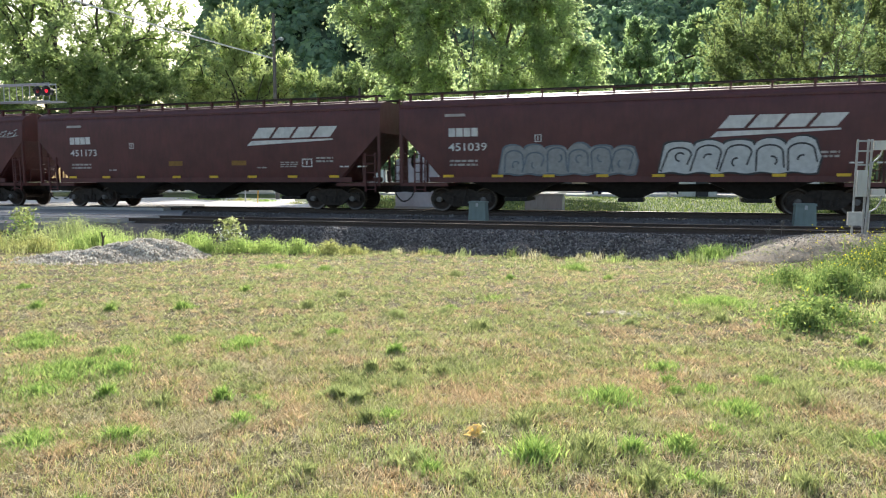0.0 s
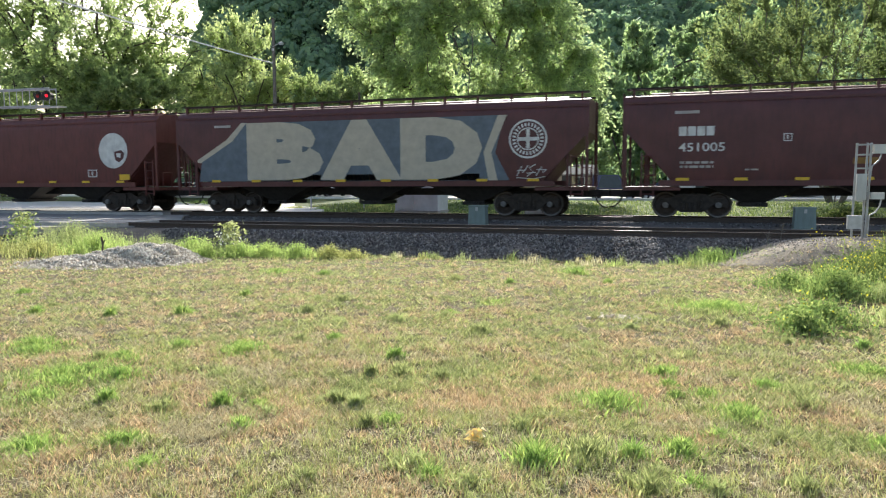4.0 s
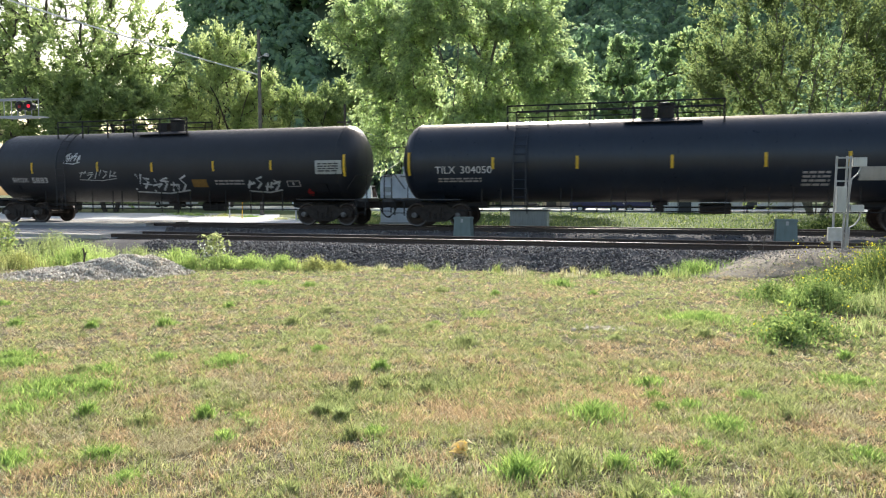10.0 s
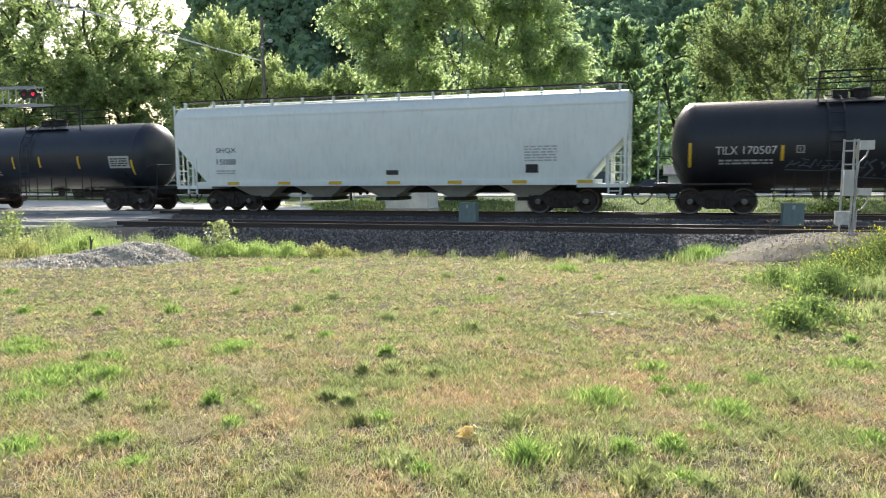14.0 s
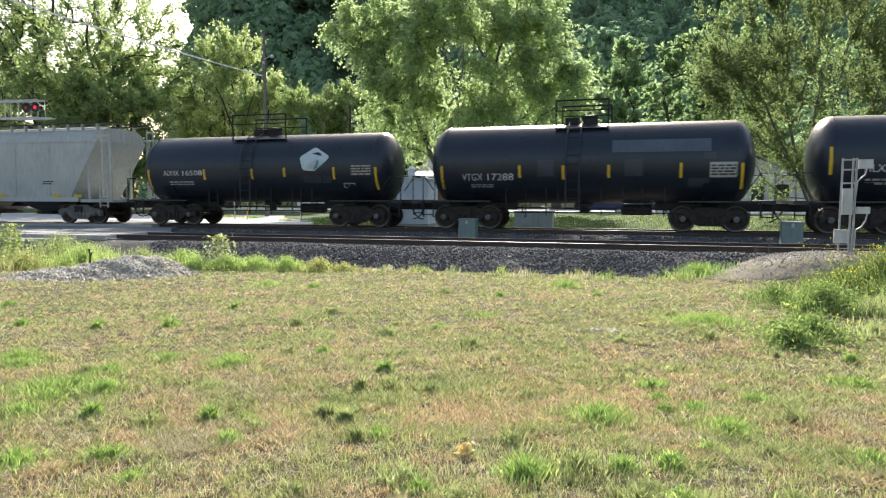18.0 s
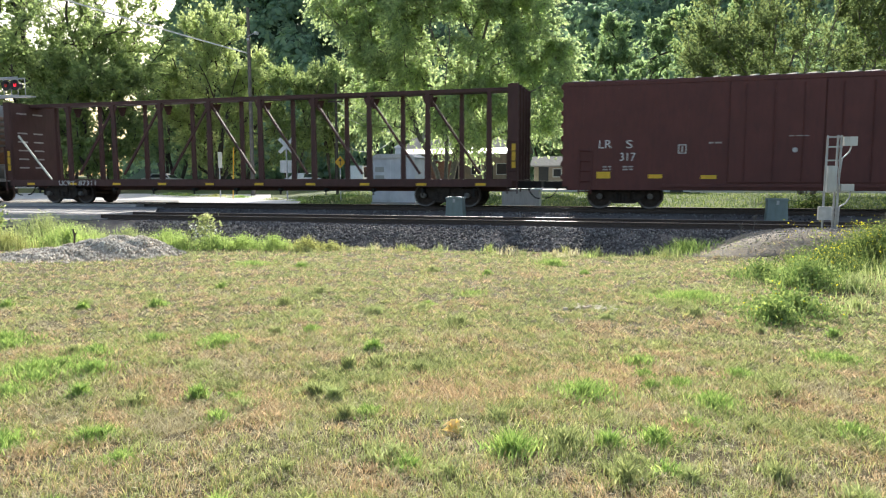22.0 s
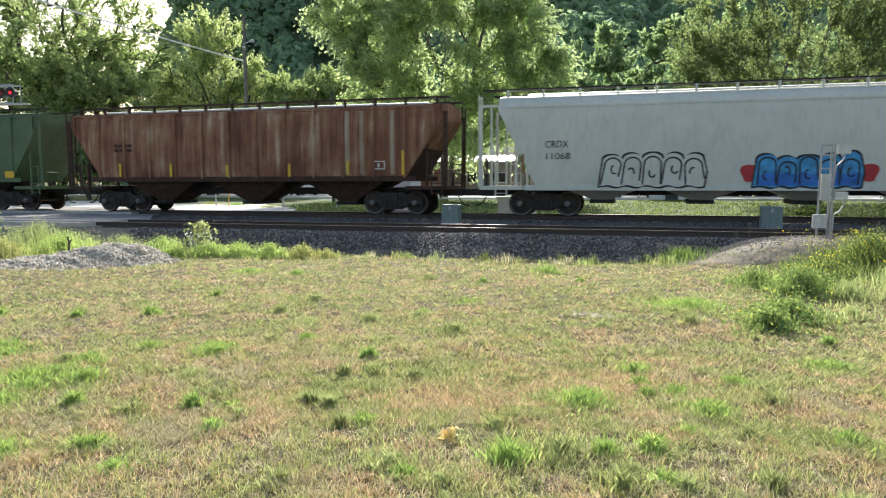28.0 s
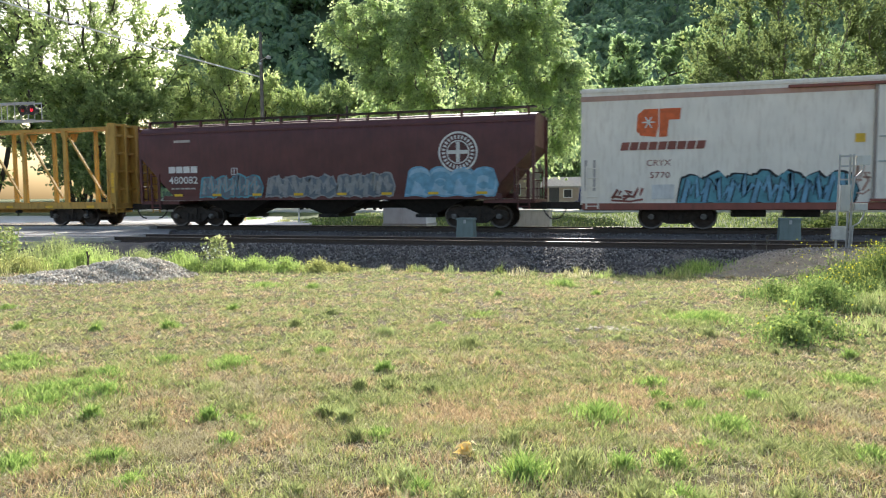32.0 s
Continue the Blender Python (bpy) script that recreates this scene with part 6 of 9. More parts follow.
scrawl((2.2, 4.2, 1.5, 2.0), M_SPRAY_GREY, c, 63, D, 5, 0.02)
plate((3.97, 5.1, 1.9, 2.65), M_DARK_GREY, c, D, "data_panel")
frame_mark((-2.0, -1.75, 2.1, 2.35), M_FADED, c, D)
stripes(c, [(5.15, 1.66, 2.57), (-5.35, 1.66, 2.5), (-2.42, 1.85, 2.36), (-0.2, 1.88, 2.32), (1.55, 1.79, 2.38), (3.58, 1.87, 2.29)], D)
c = hopper_car("long white plastics hopper wagon with dark blue lettering", 22.09, 18.9, M_SNOW, 4.75, 1.22, 1.55, 2.9, bays=5, round_top=0.75, outlet_mat=M_DULL_GREY, deep=0.62)
letters("SHQX", (-7.41, -6.44, 2.45, 2.69), M_NAVY, c, HS)
letters("15088", (-7.38, -6.46, 1.99, 2.22), M_NAVY, c, HS)
bars((-7.4, -6.5, 1.6, 1.8), 2, M_DULL_GREY, c, HS)
bars((5.78, 6.97, 1.95, 2.56), 6, M_DULL_GREY, c, HS)
plate((5.83, 6.29, 1.53, 1.84), M_LETTER_BLACK, c, HS, "data_panel")
plate((0.3, 0.8, 1.5, 1.68), M_DARK_GREY, c, HS, "stencil_panel")
marks(c, [-6.6, -4.2, -1.9, 0.6, 3.1, 5.6, 8.0], 1.14, 0.55, 0.12)
c = tank_car("black tank wagon with white lettering and guard rails", 4.79, 12.4, M_TANK_BLACK, 1.5, 2.5, -1.0, 2.2, 0.05, -0.5)
D = drum(1.5, 2.5)
letters("TILX 170696", (-4.38, -2.31, 2.07, 2.32), M_LETTER, c, D)
bars((-4.2, -2.2, 1.65, 1.9), 2, M_FADED, c, D)
bars((0.9, 2.0, 1.7, 2.1), 4, M_DARK_GREY, c, D)
plate((4.2, 5.3, 1.92, 2.45), M_DULL_GREY, c, D, "data_panel")
bars((4.3, 5.2, 2.0, 2.4), 4, M_DARK_GREY, c, drum(1.51, 2.5))
stripes(c, [(-5.5, 1.7, 2.5), (5.42, 1.62, 2.28), (-1.3, 1.96, 2.5), (0.27, 2.0, 2.48), (2.5, 1.92, 2.47)], D)
c = tank_car("black tank wagon with large yellow end stripes", -8.25, 11.8, M_TANK_BLACK, 1.57, 2.45, -0.9, 1.1, 0.05, -0.5)
D = drum(1.57, 2.45)
letters("SYRX 200314", (-4.58, -2.48, 1.85, 2.08), M_LETTER, c, D)
bars((-4.5, -2.6, 1.5, 1.7), 1, M_DARK_GREY, c, D)
plate((4.14, 5.0, 2.0, 2.65), M_DARK_GREY, c, D, "data_panel")
bars((4.2, 4.95, 2.1, 2.6), 5, M_FADED, c, drum(1.58, 2.45))
frame_mark((3.7, 4.3, 1.5, 1.75), M_LETTER, c, D)
stripes(c, [(-5.45, 1.65, 2.59), (-3.64, 1.74, 2.36), (-1.32, 1.82, 2.36), (0.9, 1.84, 2.35), (3.31, 1.88, 2.35), (5.3, 1.67, 2.6)], D)
c = tank_car("black tank wagon with a bright worn top", -22.03, 11.7, M_TANK_BLACK, 1.53, 2.5, -1.0, 1.7, 0.05, -0.4)
D = drum(1.53, 2.5)
letters("TILX 171145", (-4.42, -2.57, 2.06, 2.3), M_LETTER, c, D)
bars((-4.3, -2.2, 1.65, 1.9), 2, M_FADED, c, D)
plate((4.05, 5.0, 1.98, 2.58), M_DARK_GREY, c, D, "data_panel")
bars((4.1, 4.95, 2.05, 2.55), 4, M_FADED, c, drum(1.54, 2.5))
plate((2.9, 4.0, 1.92, 2.0), M_FADED, c, D, "stencil_panel")
stripes(c, [(-5.35, 1.98, 2.9), (-2.54, 2.23, 2.66), (0.05, 2.16, 2.64), (2.19, 2.14, 2.65), (5.25, 1.95, 2.9)], D)
c = tank_car("black tank wagon with slate repainted panels", -35.52, 12.0, M_TANK_BLACK, 1.5, 2.5, -1.0, 0.9, 0.05, -0.3)
D = drum(1.5, 2.5)
letters("VTGX 17288", (-4.5, -2.51, 1.86, 2.12), M_LETTER, c, D)
for b in ((1.09, 4.43, 2.83, 3.28), (1.53, 2.16, 1.98, 2.58), (-1.6, -1.0, 2.0, 2.6), (3.7, 4.4, 1.6, 1.9), (4.2, 4.6, 2.55, 2.8)):
    plate(b, M_PATCH_LIGHT if b[2] > 2.7 else M_PATCH, c, D, "paint_patch")
plate((4.4, 5.3, 1.92, 2.45), M_DULL_GREY, c, D, "data_panel")
bars((4.45, 5.25, 2.0, 2.4), 4, M_DARK_GREY, c, drum(1.51, 2.5))
bars((-4.2, -3.3, 1.6, 1.75), 2, M_FADED, c, D)
stripes(c, [(-5.3, 1.54, 2.4), (-2.27, 1.95, 2.41), (-0.65, 1.88, 2.39), (0.98, 1.93, 2.39), (3.45, 1.91, 2.44), (5.45, 1.51, 2.41)], D)
c = tank_car("black tank wagon with a pale blue diamond emblem", -49.04, 12.0, M_TANK_BLACK, 1.45, 2.45, -1.35, 1.2, 0.05, -0.4)
D = drum(1.45, 2.45)
letters("ADMX 16508", (-4.55, -2.59, 2.15, 2.37), M_LETTER, c, D)
bars((-4.3, -3.1, 1.75, 1.95), 2, M_FADED, c, D)
e = poly([(2.10, 2.80), (2.16, 2.90), (2.68, 3.24), (2.80, 3.24), (3.36, 2.92), (3.40, 2.82), (3.30, 2.70), (2.76, 2.28), (2.30, 2.32), (2.22, 2.42)], M_TANK_WHITE, c, drum(1.462, 2.45), "diamond_emblem", "pale blue-white diamond emblem with a leaf")
poly([(2.32, 2.34), (2.56, 2.62), (2.88, 2.76), (2.80, 2.52), (2.64, 2.36)], M_SPRAY_WHITE, e, drum(1.48, 2.45), "emblem_leaf")
poly([(2.72, 2.30), (2.82, 2.50), (2.92, 2.78), (2.97, 2.60), (2.90, 2.42)], M_SPRAY_TEAL, e, drum(1.482, 2.45), "emblem_leaf")
blocks((2.24, 3.53, 1.8, 2.12), 3, M_DARK_GREY, c, D)
plate((4.34, 5.3, 2.06, 2.58), M_DARK_GREY, c, D, "data_panel")
bars((4.4, 5.25, 2.12, 2.55), 4, M_FADED, c, drum(1.46, 2.45))
frame_mark((4.0, 4.5, 1.6, 1.8), M_DULL_GREY, c, D)
stripes(c, [(-5.33, 1.52, 2.42), (-2.49, 1.96, 2.41), (-0.15, 1.97, 2.41), (1.38, 2.06, 2.44), (3.62, 1.95, 2.44), (5.45, 1.53, 2.42)], D)
c = hopper_car("small weathered grey cement hopper wagon", -62.71, 12.92, M_DULL_GREY, 4.62, 1.15, 1.6, 3.75, 0.75, 2, round_top=0.9, truck_mat=M_TRUCK_LIGHT, frame_mat=M_DULL_GREY, outlet_mat=M_DARK_GREY)
letters("CEFX", (-4.25, -3.4, 2.38, 2.6), M_LETTER_BLACK, c, HS)
letters("95244", (-2.75, -1.68, 2.38, 2.6), M_LETTER_BLACK, c, HS)
bars((-3.2, -2.0, 1.9, 2.1), 2, M_DARK_GREY, c, HS)
bars((2.6, 3.2, 1.8, 2.0), 2, M_DARK_GREY, c, HS)
marks(c, [-4.2, -2.2, 0.2, 3.4, 4.6], 1.22, 0.4, 0.12)
for x in (-3.0, -1.0, 1.0, 3.0):
    part("side_seam", Shape().box(x - 0.02, x + 0.02, -1.615, -1.59, 1.3, 3.5), M_DULL_GREY, c)
c = hopper_car("small pale grey cement hopper wagon with black graffiti", -77.07, 12.99, M_STREAKED, 4.62, 1.15, 1.6, 3.75, 0.75, 3, round_top=0.9, truck_mat=M_TRUCK_LIGHT, frame_mat=M_PALE)
letters("NAHX", (-4.31, -3.38, 2.63, 2.87), M_DARK_GREY, c, HS)
letters("321087", (-4.31, -3.13, 2.33, 2.56), M_DARK_GREY, c, HS)
letters("DROID", (-3.25, -1.03, 2.9, 3.45), M_LETTER_BLACK, c, HS, "spray_letter", bold=0.02)
letters("MUK", (-0.23, 1.45, 2.72, 3.47), M_LETTER_BLACK, c, HS, "spray_letter", bold=0.012)
letters("907.", (-1.03, 0.01, 2.33, 2.8), M_LETTER_BLACK, c, HS, "spray_letter", bold=0.02)
plate((-2.75, 1.3, 1.05, 2.08), M_SPRAY_WHITE, c, HS, "paint_field")
letters("PREEM", (-2.65, 1.2, 1.1, 2.02), M_LETTER_BLACK, c, flat(-1.618), "spray_letter", bold=0.045, label="bold black spray-painted letters")
plate((2.05, 4.85, 1.12, 1.98), M_SPRAY_WHITE, c, HS, "paint_field")
scrawl((2.15, 4.8, 1.15, 1.95), M_LETTER_BLACK, c, 73, flat(-1.615), 4, 0.08)
scrawl((-4.2, -2.75, 1.1, 1.6), M_NAVY, c, 74, HS, 4, 0.05)
stripes(c, [(4.34, 2.19, 2.65), (-4.9, 2.1, 2.6)], HS)
c = box_car("dark brown boxcar with partly painted-out lettering", -93.43, 15.95, M_BOX_RED)
letters("LR", (-6.69, -6.24, 2.18, 2.47), M_LETTER, c, flat(-1.585))
letters("S", (-5.75, -5.52, 2.17, 2.46), M_LETTER, c, flat(-1.585))
letters("317", (-5.95, -5.42, 1.73, 2.02), M_LETTER, c, flat(-1.585))
bars((-6.55, -6.25, 1.4, 1.6), 2, M_FADED, c, flat(-1.585))
bars((-5.85, -5.5, 1.4, 1.6), 2, M_FADED, c, flat(-1.585))
frame_mark((-3.99, -3.72, 1.97, 2.28), M_LETTER, c, flat(-1.585), 0.03)
frame_mark((5.68, 6.14, 1.42, 1.72), M_LETTER, c, flat(-1.585), 0.04)
bars((-3.0, -2.5, 2.3, 2.4), 1, M_FADED, c, flat(-1.585))
bars((-0.5, 0.1, 2.5, 2.56), 1, M_FADED, c, flat(-1.66))
disc(-0.3, 2.05, 0.08, M_LETTER, c, flat(-1.66), name="stencil_dot")
for x0, x1, z0, z1 in ((-6.76, -6.28, 1.11, 1.35), (-4.97, -4.5, 1.11, 1.25), (-3.22, -2.71, 1.09, 1.22), (6.55, 7.02, 1.12, 1.37), (2.9, 3.4, 1.1, 1.22), (5.0, 5.2, 1.1, 1.2)):
    plate((x0, x1, z0, z1), M_YELLOW, c, flat(-1.59 if abs(x0) > 2.6 else -1.66), "reflector")
c = centerbeam_car("empty brown centerbeam flat wagon with end bulkheads", -115.06, 23.55, M_BROWN_BEAM)
letters("UCRY", (-8.98, -8.1, 0.82, 1.04), M_LETTER, c, flat(-1.49))
letters("87311", (-7.9, -6.98, 0.82, 1.04), M_LETTER, c, flat(-1.49))
c = hopper_car("grey covered hopper wagon with a rust-orange lower side", -136.84, 17.65, M_GREY_RUST, 4.8, 1.2, 1.25, 2.45, bays=4, round_top=0.6, frame_mat=M_POST_GREY, deep=0.7, sill_mat=M_SILL_RUST)
grey_ends(c, 17.65, 4.8)
stripes(c, [(-7.5, 1.56, 2.5), (-4.63, 1.53, 2.0), (-1.55, 1.51, 1.97), (1.3, 1.5, 1.98), (4.4, 1.5, 1.98), (7.35, 1.48, 2.46)], HS)
frame_mark((5.67, 6.14, 1.7, 2.03), M_LETTER, c, HS, 0.04)
poly([(-7.3, 2.05), (-5.0, 2.05), (-5.04, 2.7), (-4.98, 3.0), (-5.06, 3.24), (-5.5, 3.28), (-5.9, 3.22), (-6.4, 3.27), (-6.9, 3.21), (-7.24, 3.28), (-7.2, 2.8)], M_ORANGE_RUST, c, HS, "rust_patch")
c = hopper_car("brown-stained grey covered hopper wagon", -155.77, 17.72, M_GREY_RUST_B, 4.8, 1.2, 1.25, 2.45, bays=4, round_top=0.6, frame_mat=M_POST_GREY, deep=0.7, sill_mat=M_SILL_RUST)
grey_ends(c, 17.72, 4.8)
stripes(c, [(-7.42, 1.75, 2.57), (-4.6, 1.52, 2.0), (-1.45, 1.51, 2.0), (1.45, 1.53, 1.97), (4.57, 1.52, 1.97), (7.5, 1.52, 2.47)], HS)
frame_mark((5.81, 6.29, 1.75, 2.04), M_LETTER, c, HS, 0.04)
blocks((-7.0, -5.9, 2.75, 3.0), 4, M_BROWN_RUST, c, HS, name="owner_mark")
bars((-6.9, -5.9, 2.25, 2.5), 1, M_BROWN_RUST, c, HS, 0.9)
c = hopper_car("cream covered hopper wagon with a sky blue emblem", -174.68, 17.6, M_CREAM, 4.7, 1.2, 1.5, 3.1, 0.25, bays=4, round_top=0.7, frame_mat=M_OLD_GREY, deep=0.7)
poly([(0.1, 3.02), (3.7, 3.02), (4.3, 3.6), (0.9, 3.58)], M_SPRAY_BLUE, c, HS, "blue_emblem", "sky blue slanted emblem")
plate((-0.6, 4.0, 2.86, 2.92), M_SPRAY_BLUE, c, HS, "emblem_line")
plate((6.16, 6.69, 1.52, 1.84), M_LETTER_BLACK, c, HS, "data_panel")
scrawl((-0.2, 3.4, 1.6, 2.0), M_DULL_GREY, c, 81, HS, 6, 0.025)
blocks((-7.2, -6.2, 2.5, 2.75), 4, M_DARK_GREY, c, HS, name="owner_mark")
bars((-7.2, -6.2, 2.1, 2.35), 1, M_DARK_GREY, c, HS, 0.9)
c = hopper_car("pale grey covered hopper wagon with blue and red graffiti", -193.85, 19.28, M_PALE, 4.73, 1.1, 1.45, 3.9, 0.7, 4, round_top=0.7, outlet_mat=M_DULL_GREY, deep=0.62)
letters("CRDX", (-7.18, -6.34, 2.51, 2.76), M_LETTER_BLACK, c, HS)
letters("11068", (-7.14, -6.27, 2.09, 2.32), M_LETTER_BLACK, c, HS)
bubble((-5.1, -1.7, 1.12, 2.3), M_PALE, M_LETTER_BLACK, c, 82, HS, 5, "spray-painted letters outlined in black")
bubble((0.0, 3.15, 1.1, 2.2), M_SPRAY_AZURE, M_LETTER_BLACK, c, 83, HS, 5, "azure spray-painted letters fading to deep blue")
poly([(0.0, 1.13), (3.12, 1.13), (3.16, 1.5)] + [(3.1 - 0.155 * k, 1.54 + 0.05 * math.sin(1.9 * k)) for k in range(20)] + [(0.0, 1.5)], M_SPRAY_DEEP, c, HS, "paint_fade", "deep blue lower half of the letters", 0.0072)
for x in (-0.25, 3.4):
    poly([(x + (0.26 + 0.06 * math.sin(3 * q)) * math.cos(q), 1.55 + (0.34 + 0.05 * math.cos(2 * q)) * math.sin(q)) for q in [2 * math.pi * i / 18 for i in range(18)]], M_SPRAY_RED, c, flat(-1.602), "red_spray_flare")
stripes(c, [(7.17, 1.6, 2.31), (-8.0, 1.6, 2.3)], HS, M_OCHRE)
plate((4.9, 5.4, 1.5, 1.75), M_LETTER_BLACK, c, HS, "data_panel")
for x in (-2.0, 2.5):
    part("side_seam", Shape().box(x - 0.02, x + 0.02, -1.612, -1.59, 1.3, 3.8), M_PALE, c)
c = hopper_car("rust brown ribbed covered hopper wagon", -213.52, 17.53, M_BROWN_RUST, 4.57, 1.45, 1.5, 3.7, 0.2, 3, 14, half=1.52, round_top=0.3, roof_mat=M_PALE, deep=0.5, outlet_mat=M_DARK_RUST, frame_mat=M_DARK_RUST)
for x in (4.66, 5.28, 6.55):
    plate((x - 0.09, x + 0.09, 1.6, 4.05), M_SILL_PALE, c, flat(-1.525), "worn_strip")
stripes(c, [(-6.0, 1.53, 2.09), (-3.43, 1.52, 2.07), (-0.72, 1.51, 2.0), (2.14, 1.5, 2.02), (4.7, 1.56, 2.11), (7.0, 1.55, 2.5)], flat(-1.572))
frame_mark((5.73, 6.25, 1.77, 2.1), M_LETTER, c, flat(-1.53), 0.04)
bars((-6.3, -5.4, 2.6, 3.0), 2, M_DARK_RUST, c, flat(-1.53), 0.6)
c = hopper_car("dark green ribbed covered hopper wagon with a white emblem", -232.72, 17.93, M_GREEN, 4.67, 1.45, 1.5, 3.8, 0.2, 3, 15, half=1.52, round_top=0.3, deep=0.5)
GS = flat(-1.572)
poly([(-5.75, 3.42), (-5.35, 3.86), (-4.15, 3.86), (-3.92, 3.68), (-4.0, 3.42), (-4.45, 3.28), (-5.0, 3.45)], M_LETTER, c, GS, "white_emblem", "white interlocked emblem shape")
poly([(-6.0, 2.76), (-5.75, 3.2), (-5.3, 3.34), (-4.7, 3.12), (-4.1, 3.22), (-3.92, 3.0), (-4.05, 2.78)], M_LETTER, c, GS, "white_emblem", "white interlocked emblem shape")
poly([(-5.35, 3.46), (-4.75, 3.46), (-4.25, 3.12), (-4.9, 3.10)], M_LETTER, c, flat(-1.574), "white_emblem", "white interlocked emblem shape")
for z in (2.62, 2.2, 1.74):
    plate((-6.0, -3.9, z, z + 0.05), M_LETTER, c, GS, "panel_line")
bars((-5.9, -4.0, 2.32, 2.52), 1, M_FADED, c, GS, 0.9)
frame_mark((5.32, 5.82, 1.68, 1.97), M_LETTER, c, GS, 0.04)
for x0, x1, z0, z1 in ((6.89, 7.4, 1.5, 1.8), (-6.79, -6.37, 1.86, 2.13), (-3.1, -2.6, 1.5, 1.62), (0.4, 0.9, 1.5, 1.62), (3.0, 3.5, 1.5, 1.62)):
    plate((x0, x1, z0, z1), M_YELLOW, c, GS, "reflector")
c = reefer_car("white refrigerator wagon with orange emblem and blue graffiti", -255.37, 23.45)
RS = flat(-1.585)
poly([(-9.75, 3.5), (-9.6, 3.32), (-9.1, 3.27), (-9.02, 3.6), (-9.02, 4.24), (-9.5, 4.24), (-9.72, 4.05)], M_ORANGE, c, RS, "orange_emblem", "orange emblem with a white snowflake")
poly([(-8.98, 3.27), (-8.72, 3.27), (-8.66, 3.85), (-8.3, 3.85), (-8.27, 4.24), (-8.98, 4.24)], M_ORANGE, c, RS, "orange_emblem", "orange emblem with a white snowflake")
s = Shape()
for k in range(3):
    a = math.pi * k / 3
    stroke(s, [(-9.35 - 0.22 * math.cos(a), 3.78 - 0.22 * math.sin(a)), (-9.35 + 0.22 * math.cos(a), 3.78 + 0.22 * math.sin(a))], 0.025)
part("snowflake", onto(s, RS, 0.016), M_LETTER, c)
blocks((-10.3, -7.39, 2.82, 3.1), 9, M_RED_SILL, c, RS, 0.2, "company_mark")
letters("CRYX", (-9.39, -8.58, 2.26, 2.47), M_RED_SILL, c, RS)
letters("5770", (-9.28, -8.6, 1.83, 2.04), M_RED_SILL, c, RS)
for txt, b in (("Protecting Today's", (7.29, 10.94, 3.58, 3.95)), ("Perishables", (8.0, 10.3, 3.16, 3.5)), ("For Tomorrow", (7.69, 10.44, 2.74, 3.06))):
    letters(txt, b, M_SLATE_INK, c, RS, "slogan", 0.1, 0.008)
bubble((-8.2, -2.9, 0.88, 2.0), M_SPRAY_TEAL, M_LETTER_BLACK, c, 91, RS, 7, "jagged teal and sky blue spray-painted letters", 0.8, M_SPRAY_BLUE)
bubble((2.2, 9.5, 0.88, 1.95), M_SPRAY_SLATE, M_DARK_GREY, c, 93, RS, 8, "slate blue and white spray-painted letters", 0.5, M_SPRAY_PALE)
scrawl((-10.6, -9.5, 1.0, 1.55), M_RED_SILL, c, 95, RS, 3, 0.05)
scrawl((-2.9, -2.4, 1.2, 2.3), M_SALMON, c, 96, RS, 2, 0.04)
plate((-9.2, -8.45, 1.1, 1.6), M_WHITE, c, flat(-1.595), "notice_panel")
plate((-2.87, -2.58, 2.91, 3.19), M_YELLOW, c, RS, "reflector")
plate((10.62, 11.1, 1.12, 1.38), M_OCHRE, c, RS, "reflector")
bars((-1.5, 0.6, 4.2, 4.3), 1, M_FADED, c, flat(-1.66), 0.8)
for x in (-11.5, -11.2):
    stripes(c, [(x, 1.4, 2.5)], RS, M_FADED, 0.08)
stripes(c, [(5.9, 3.6, 3.95), (5.9, 1.9, 2.2)], RS, M_DARK_GREY, 0.1)
c = red_hopper(-277.46, 17.47, "480082", "oxide red covered hopper wagon with a white ring emblem", False)
ring_emblem(c, 5.8, 2.92, 0.78)
for k, b in enumerate([(-5.5, -2.75, 1.3, 2.2), (-2.3, 0.6, 1.3, 2.15), (0.85, 3.1, 1.3, 2.2)]):
    bubble(b, M_SPRAY_GREY, M_SILVER if k else M_SPRAY_TEAL, c, 100 + k, HS, 4, "silver spray-painted letters", 0.6, M_SILVER)
bubble((3.85, 7.2, 1.3, 2.3), M_SPRAY_PALE, M_SPRAY_BLUE, c, 104, HS, 4, "pale blue spray-painted letters", 0.2, M_SPRAY_BLUE)
centerbeam_car("empty faded yellow centerbeam flat wagon", -299.6, 23.5, M_YELLOW_CAR)

# ---- lawn grass, weeds, stones ----


def field(x, y, seed):
    """Smooth patches between 0 and 1."""
    rng = np.random.default_rng(seed)
    out = np.zeros_like(x)
    for k in range(14):
        a, q = rng.uniform(0, 2 * math.pi), rng.uniform(0.8, 6.5)
        out += np.sin((x * math.cos(a) + y * math.sin(a)) * q + rng.uniform(0, 6.28)) / math.sqrt(q)
    return 1 / (1 + np.exp(-out * 0.8))


